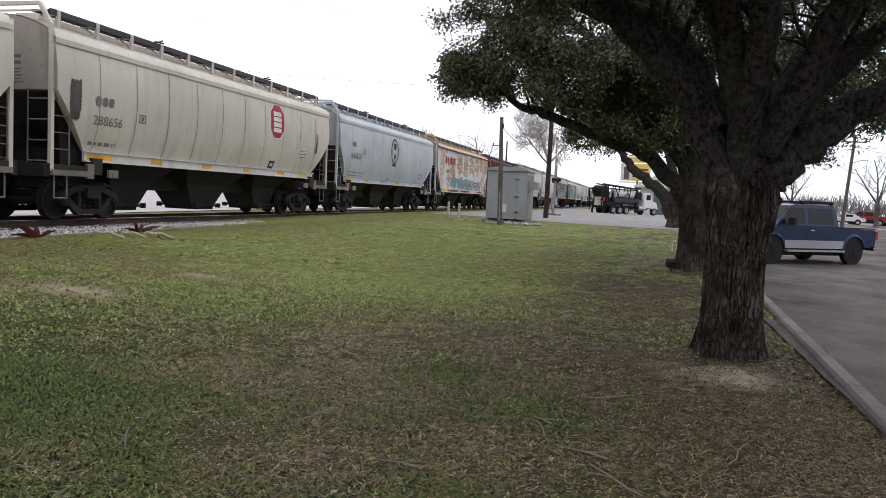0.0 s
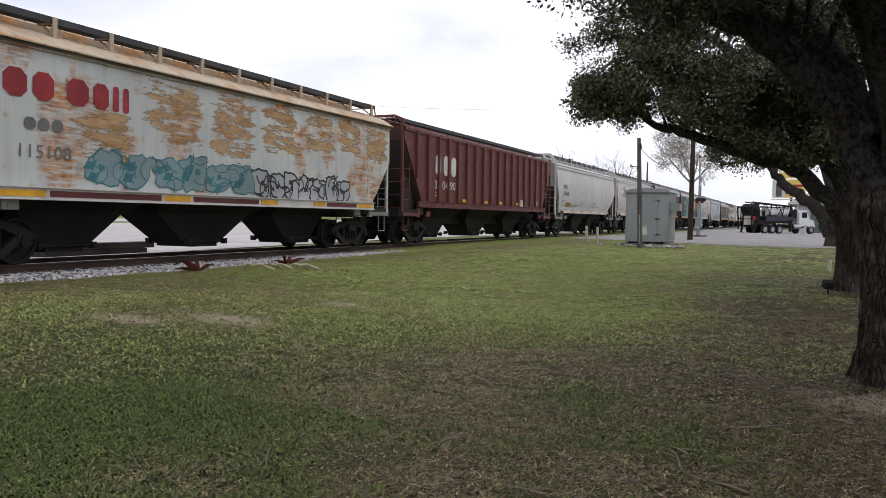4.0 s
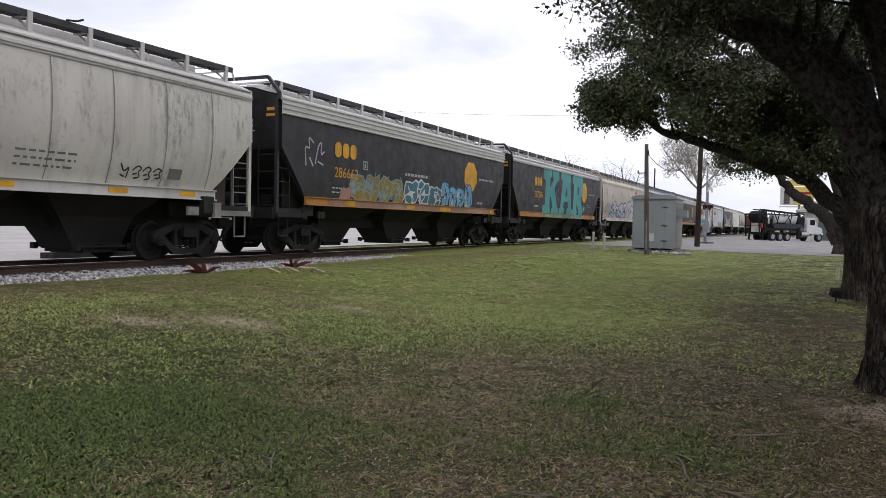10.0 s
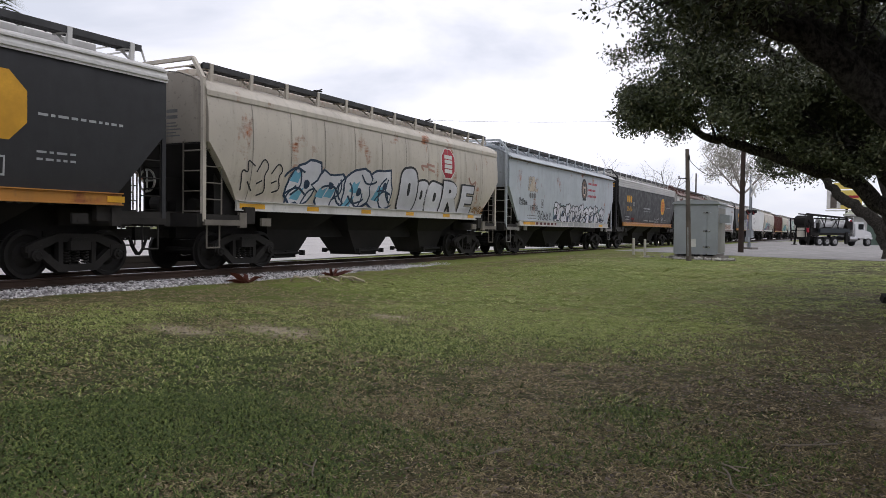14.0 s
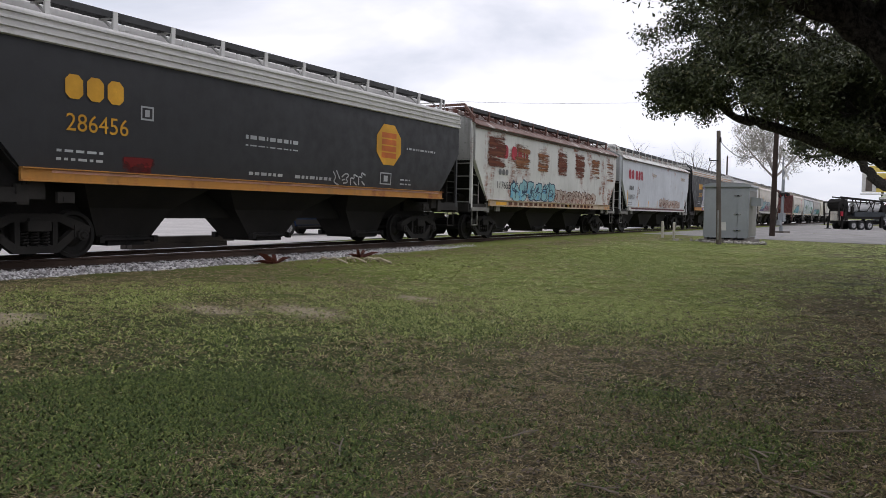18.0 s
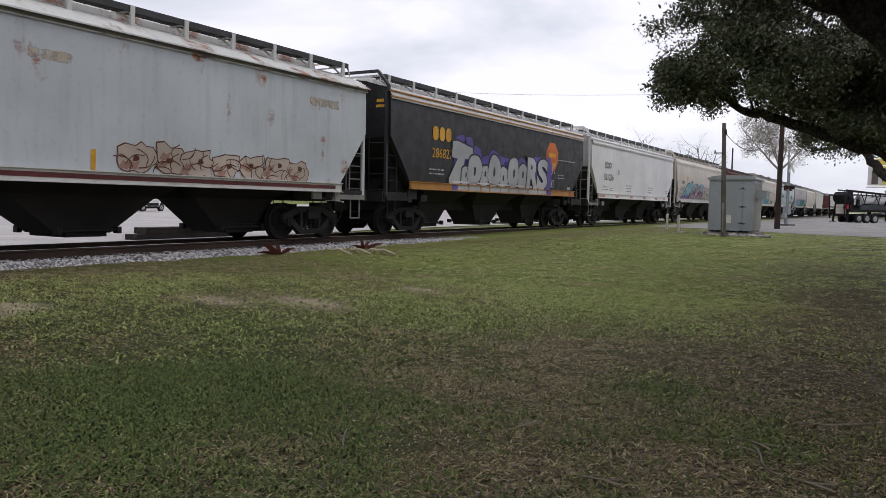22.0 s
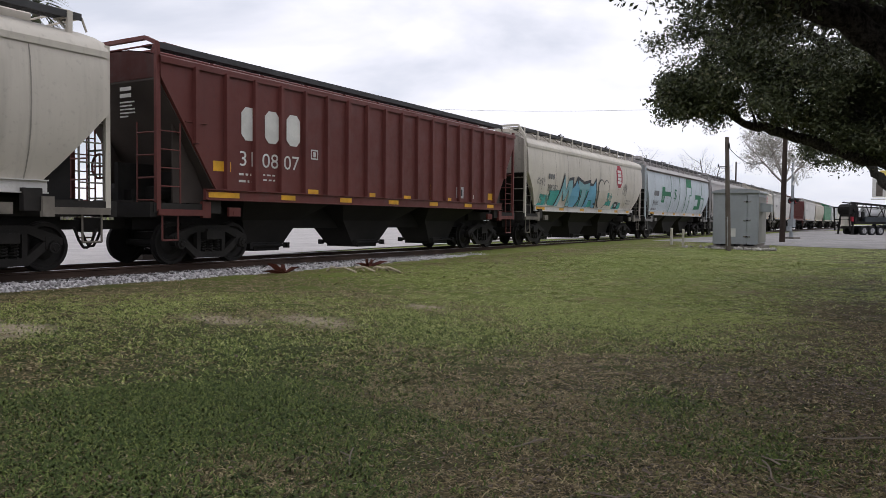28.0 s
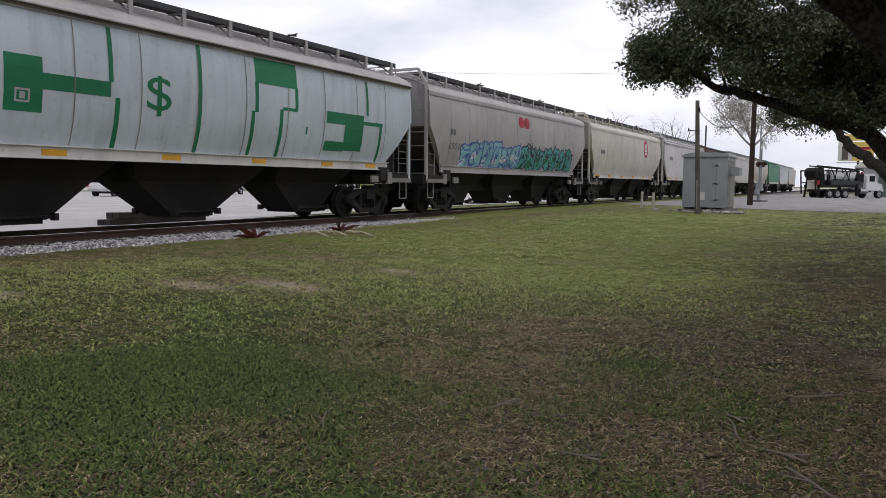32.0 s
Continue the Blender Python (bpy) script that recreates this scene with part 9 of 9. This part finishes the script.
def blades(n, seed, r0, r1, a0, a1, length, wide, lift):
    """Low, bent blades that lie over one another; returns the green ones and the dry ones."""
    g = np.random.default_rng(seed)
    per = 7
    m = n // per
    n = m * per
    r = np.repeat(np.sqrt(g.uniform(r0 * r0, r1 * r1, m)), per)
    a = np.repeat(np.radians(g.uniform(a0, a1, m)), per)
    x, y = r * np.sin(a) + g.normal(0, length * 0.55, n), r * np.cos(a) + g.normal(0, length * 0.55, n)
    keep = (x < KERB(y) - 0.12) & (x > track_x(y) + bed_edge(y) + 0.04) & (y < 42.5) & (np.hypot(x - 1.03, y - 8.95) > 0.5)
    bare = np.zeros(n)
    for bx, by, rx, ry in BARE:
        bare = np.maximum(bare, np.exp(-((x - bx) / rx) ** 2 - ((y - by) / ry) ** 2))
    gs = green_share(x, y)
    tone = np.repeat(g.uniform(0, 1, m), per)
    keep &= g.uniform(0, 1, n) > np.maximum(0.66 * np.minimum(1, 1.25 * bare), 0.22 * (1 - gs))
    x, y, gs = x[keep], y[keep], gs[keep]
    n = len(x)
    z = ground_z(x, y)
    green = 0.45 * tone[keep] + 0.55 * g.uniform(0, 1, n) < gs
    ln = length * g.uniform(0.5, 1.4, n)
    h = lift * g.uniform(0.3, 1.3, n) * np.where(green, 1.25, 0.7)
    w = wide * g.uniform(0.6, 1.3, n)
    th = g.uniform(0, 6.283, n)
    bend = th + g.uniform(-1.1, 1.1, n)
    dx, dy = -np.sin(th) * w, np.cos(th) * w
    mx, my = x + np.cos(th) * ln * 0.5, y + np.sin(th) * ln * 0.5
    tx, ty = mx + np.cos(bend) * ln * 0.5, my + np.sin(bend) * ln * 0.5
    v = np.stack([np.stack([x - dx, y - dy, z + 0.002], 1), np.stack([x + dx, y + dy, z + 0.002], 1),
                  np.stack([mx + dx, my + dy, z + h], 1), np.stack([mx - dx, my - dy, z + h], 1),
                  np.stack([tx + dx * 0.25, ty + dy * 0.25, z + h * 0.8], 1), np.stack([tx - dx * 0.25, ty - dy * 0.25, z + h * 0.8], 1)], 1)
    brown = ~green & (g.uniform(0, 1, n) < np.maximum(0.45 * sstep(9, 4, np.hypot(x, y)), 0.72 * sstep(-3.6, 0.6, x) * (1 - 0.8 * sstep(16, 27, y))))
    return v[green], v[~green & ~brown], v[brown]


FANS = [blades(16000, 5, 0.05, 11, 22, 298, 0.10, 0.010, 0.030), blades(5000, 6, 0.05, 1.9, -62, 22, 0.07, 0.005, 0.028), blades(175000, 1, 1.8, 7.0, -62, 22, 0.074, 0.0046, 0.023), blades(205000, 2, 6.5, 14.0, -66, 16, 0.066, 0.0058, 0.020),
        blades(210000, 3, 13.5, 28, -62, 10, 0.085, 0.011, 0.022), blades(60000, 4, 27, 43, -24, 4, 0.15, 0.026, 0.014)]
# near grass is darkened for shade; a brighter copy takes over step by step
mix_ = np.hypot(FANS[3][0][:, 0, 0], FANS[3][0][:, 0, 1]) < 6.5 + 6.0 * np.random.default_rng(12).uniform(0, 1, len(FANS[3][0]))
for nm, lab, mat, sets in (("grass", "short dark green lawn grass in patches", GREEN_BLADE, [f[0] for f in FANS[:3]] + [FANS[3][0][mix_]]), ("far_grass", "bright green lawn grass farther off", FAR_BLADE, [FANS[3][0][~mix_]] + [f[0] for f in FANS[4:]]), ("dry_grass", "dormant straw-brown grass among the green", STRAW_BLADE, [f[1] for f in FANS]), ("thatch", "brown dead thatch and leaf litter under the trees, darkened for shade", LITTER_BLADE, [f[2] for f in FANS])):
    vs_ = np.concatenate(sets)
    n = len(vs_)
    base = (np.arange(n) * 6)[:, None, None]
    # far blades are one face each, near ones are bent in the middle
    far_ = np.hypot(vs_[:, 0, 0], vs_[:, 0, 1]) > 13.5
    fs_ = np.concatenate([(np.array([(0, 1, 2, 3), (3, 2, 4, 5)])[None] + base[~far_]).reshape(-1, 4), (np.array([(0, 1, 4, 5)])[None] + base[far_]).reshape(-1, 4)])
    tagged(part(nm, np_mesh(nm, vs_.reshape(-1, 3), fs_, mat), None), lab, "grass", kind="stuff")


def litter(n, seed, r0, r1, size):
    g = np.random.default_rng(seed)
    r = np.sqrt(g.uniform(r0 * r0, r1 * r1, n))
    a = np.radians(g.uniform(-62, 24, n))
    x, y = r * np.sin(a), r * np.cos(a)
    w = 0.08 + 0.92 * sstep(-5, 1.0, x) * (1 - 0.6 * sstep(12, 20, y))
    keep = (x < KERB(y) - 0.1 + 1.2 * (g.uniform(0, 1, n) < 0.25)) & (x > track_x(y) + 3.0) & (g.uniform(0, 1, n) < w) & (y < 40)
    x, y, n = x[keep], y[keep], int(keep.sum())
    c = np.stack([x, y, ground_z(x, y) + g.uniform(0.008, 0.03, n)], 1)
    th, s = g.uniform(0, 6.283, n), size * g.uniform(0.6, 1.3, n)
    u = np.stack([np.cos(th), np.sin(th), g.uniform(-0.5, 0.5, n)], 1) * s[:, None]
    v = np.stack([-np.sin(th), np.cos(th), g.uniform(-0.5, 0.5, n)], 1) * (s * 0.45)[:, None]
    q = np.stack([c - u, c + v, c + u, c - v], 1)
    return q.reshape(-1, 3)


lv_ = np.concatenate([litter(36000, 8, 1.8, 9, 0.017), litter(30000, 9, 8, 22, 0.027)])
tagged(part("fallen_leaves", np_mesh("fallen_leaves", lv_, np.arange(len(lv_)).reshape(-1, 4), DRY_LEAF), None), "small dry brown oak leaves on the lawn", "leaves", kind="stuff")

TWIG = plain("fallen_grey_twigs", (0.20, 0.165, 0.135), 0.95, 0, 0.3, 6)
for k, (x, y, ln, a) in enumerate(((-0.64, 5.48, 0.42, -0.9), (-0.3, 4.85, 0.5, -0.7), (-0.56, 5.17, 0.35, 1.9), (-0.05, 4.4, 0.45, 2.4), (-2.1, 4.9, 0.3, 0.9), (-0.2, 6.3, 0.5, 0.3), (-1.3, 4.2, 0.35, -0.4), (0.7, 5.2, 0.4, 1.2), (-2.9, 3.9, 0.3, 2.2), (0.4, 6.9, 0.45, -1.0))):
    r = random.Random(200 + k)
    z = float(ground_z(x, y)) + 0.028
    tw = thing("fallen_twig", "thin grey twig fallen on the lawn", "twig", (x, y, z), "fallen twigs")
    pts = [(ln * f * math.cos(a) + r.uniform(-0.015, 0.015), ln * f * math.sin(a) + r.uniform(-0.015, 0.015), 0.02 * math.sin(3 * f)) for f in (-0.5, -0.2, 0.1, 0.35, 0.5)]
    part("stem", Shape().path(pts, 0.006, 5), TWIG, tw)
    part("side_shoot", Shape().path([pts[2], (pts[2][0] + 0.3 * ln * math.cos(a + 0.8), pts[2][1] + 0.3 * ln * math.sin(a + 0.8), 0.015)], 0.004, 4), TWIG, tw)


def motions():
    """The train rolls south at a steady pace, towards and past the camera; cars and trucks drive by behind it."""
    for car, y0 in TRAIN:
        rows = [(t, pose(TRACK_X, y0 - SPEED * t, RAIL_Z)) for t in (0.0, 8.0, 16.0, 24.0, 32.0)]
        walk(car, rows)
    for vehicle, x, along_road in PASSING:
        heading = 0 if along_road(1) > along_road(0) else 180
        walk(vehicle, [(t, pose(x, along_road(t), gz(x, 30.0) + 0.03, 0, 0, heading)) for t in (0.0, 16.0, 32.0)])
    turn = math.degrees(SPEED / WHEEL_R)
    first = WHEELSETS[0]
    walk(first, [(k / FPS, pose(0, 0, 0, (turn * k / FPS) % 360)) for k in range(32 * FPS + 1)])
    keys = first.animation_data
    for w in WHEELSETS[1:]:
        w.rotation_mode = "QUATERNION"
        w.animation_data_create()
        w.animation_data.action = keys.action
        w.animation_data.action_slot = keys.action_slot


motions()
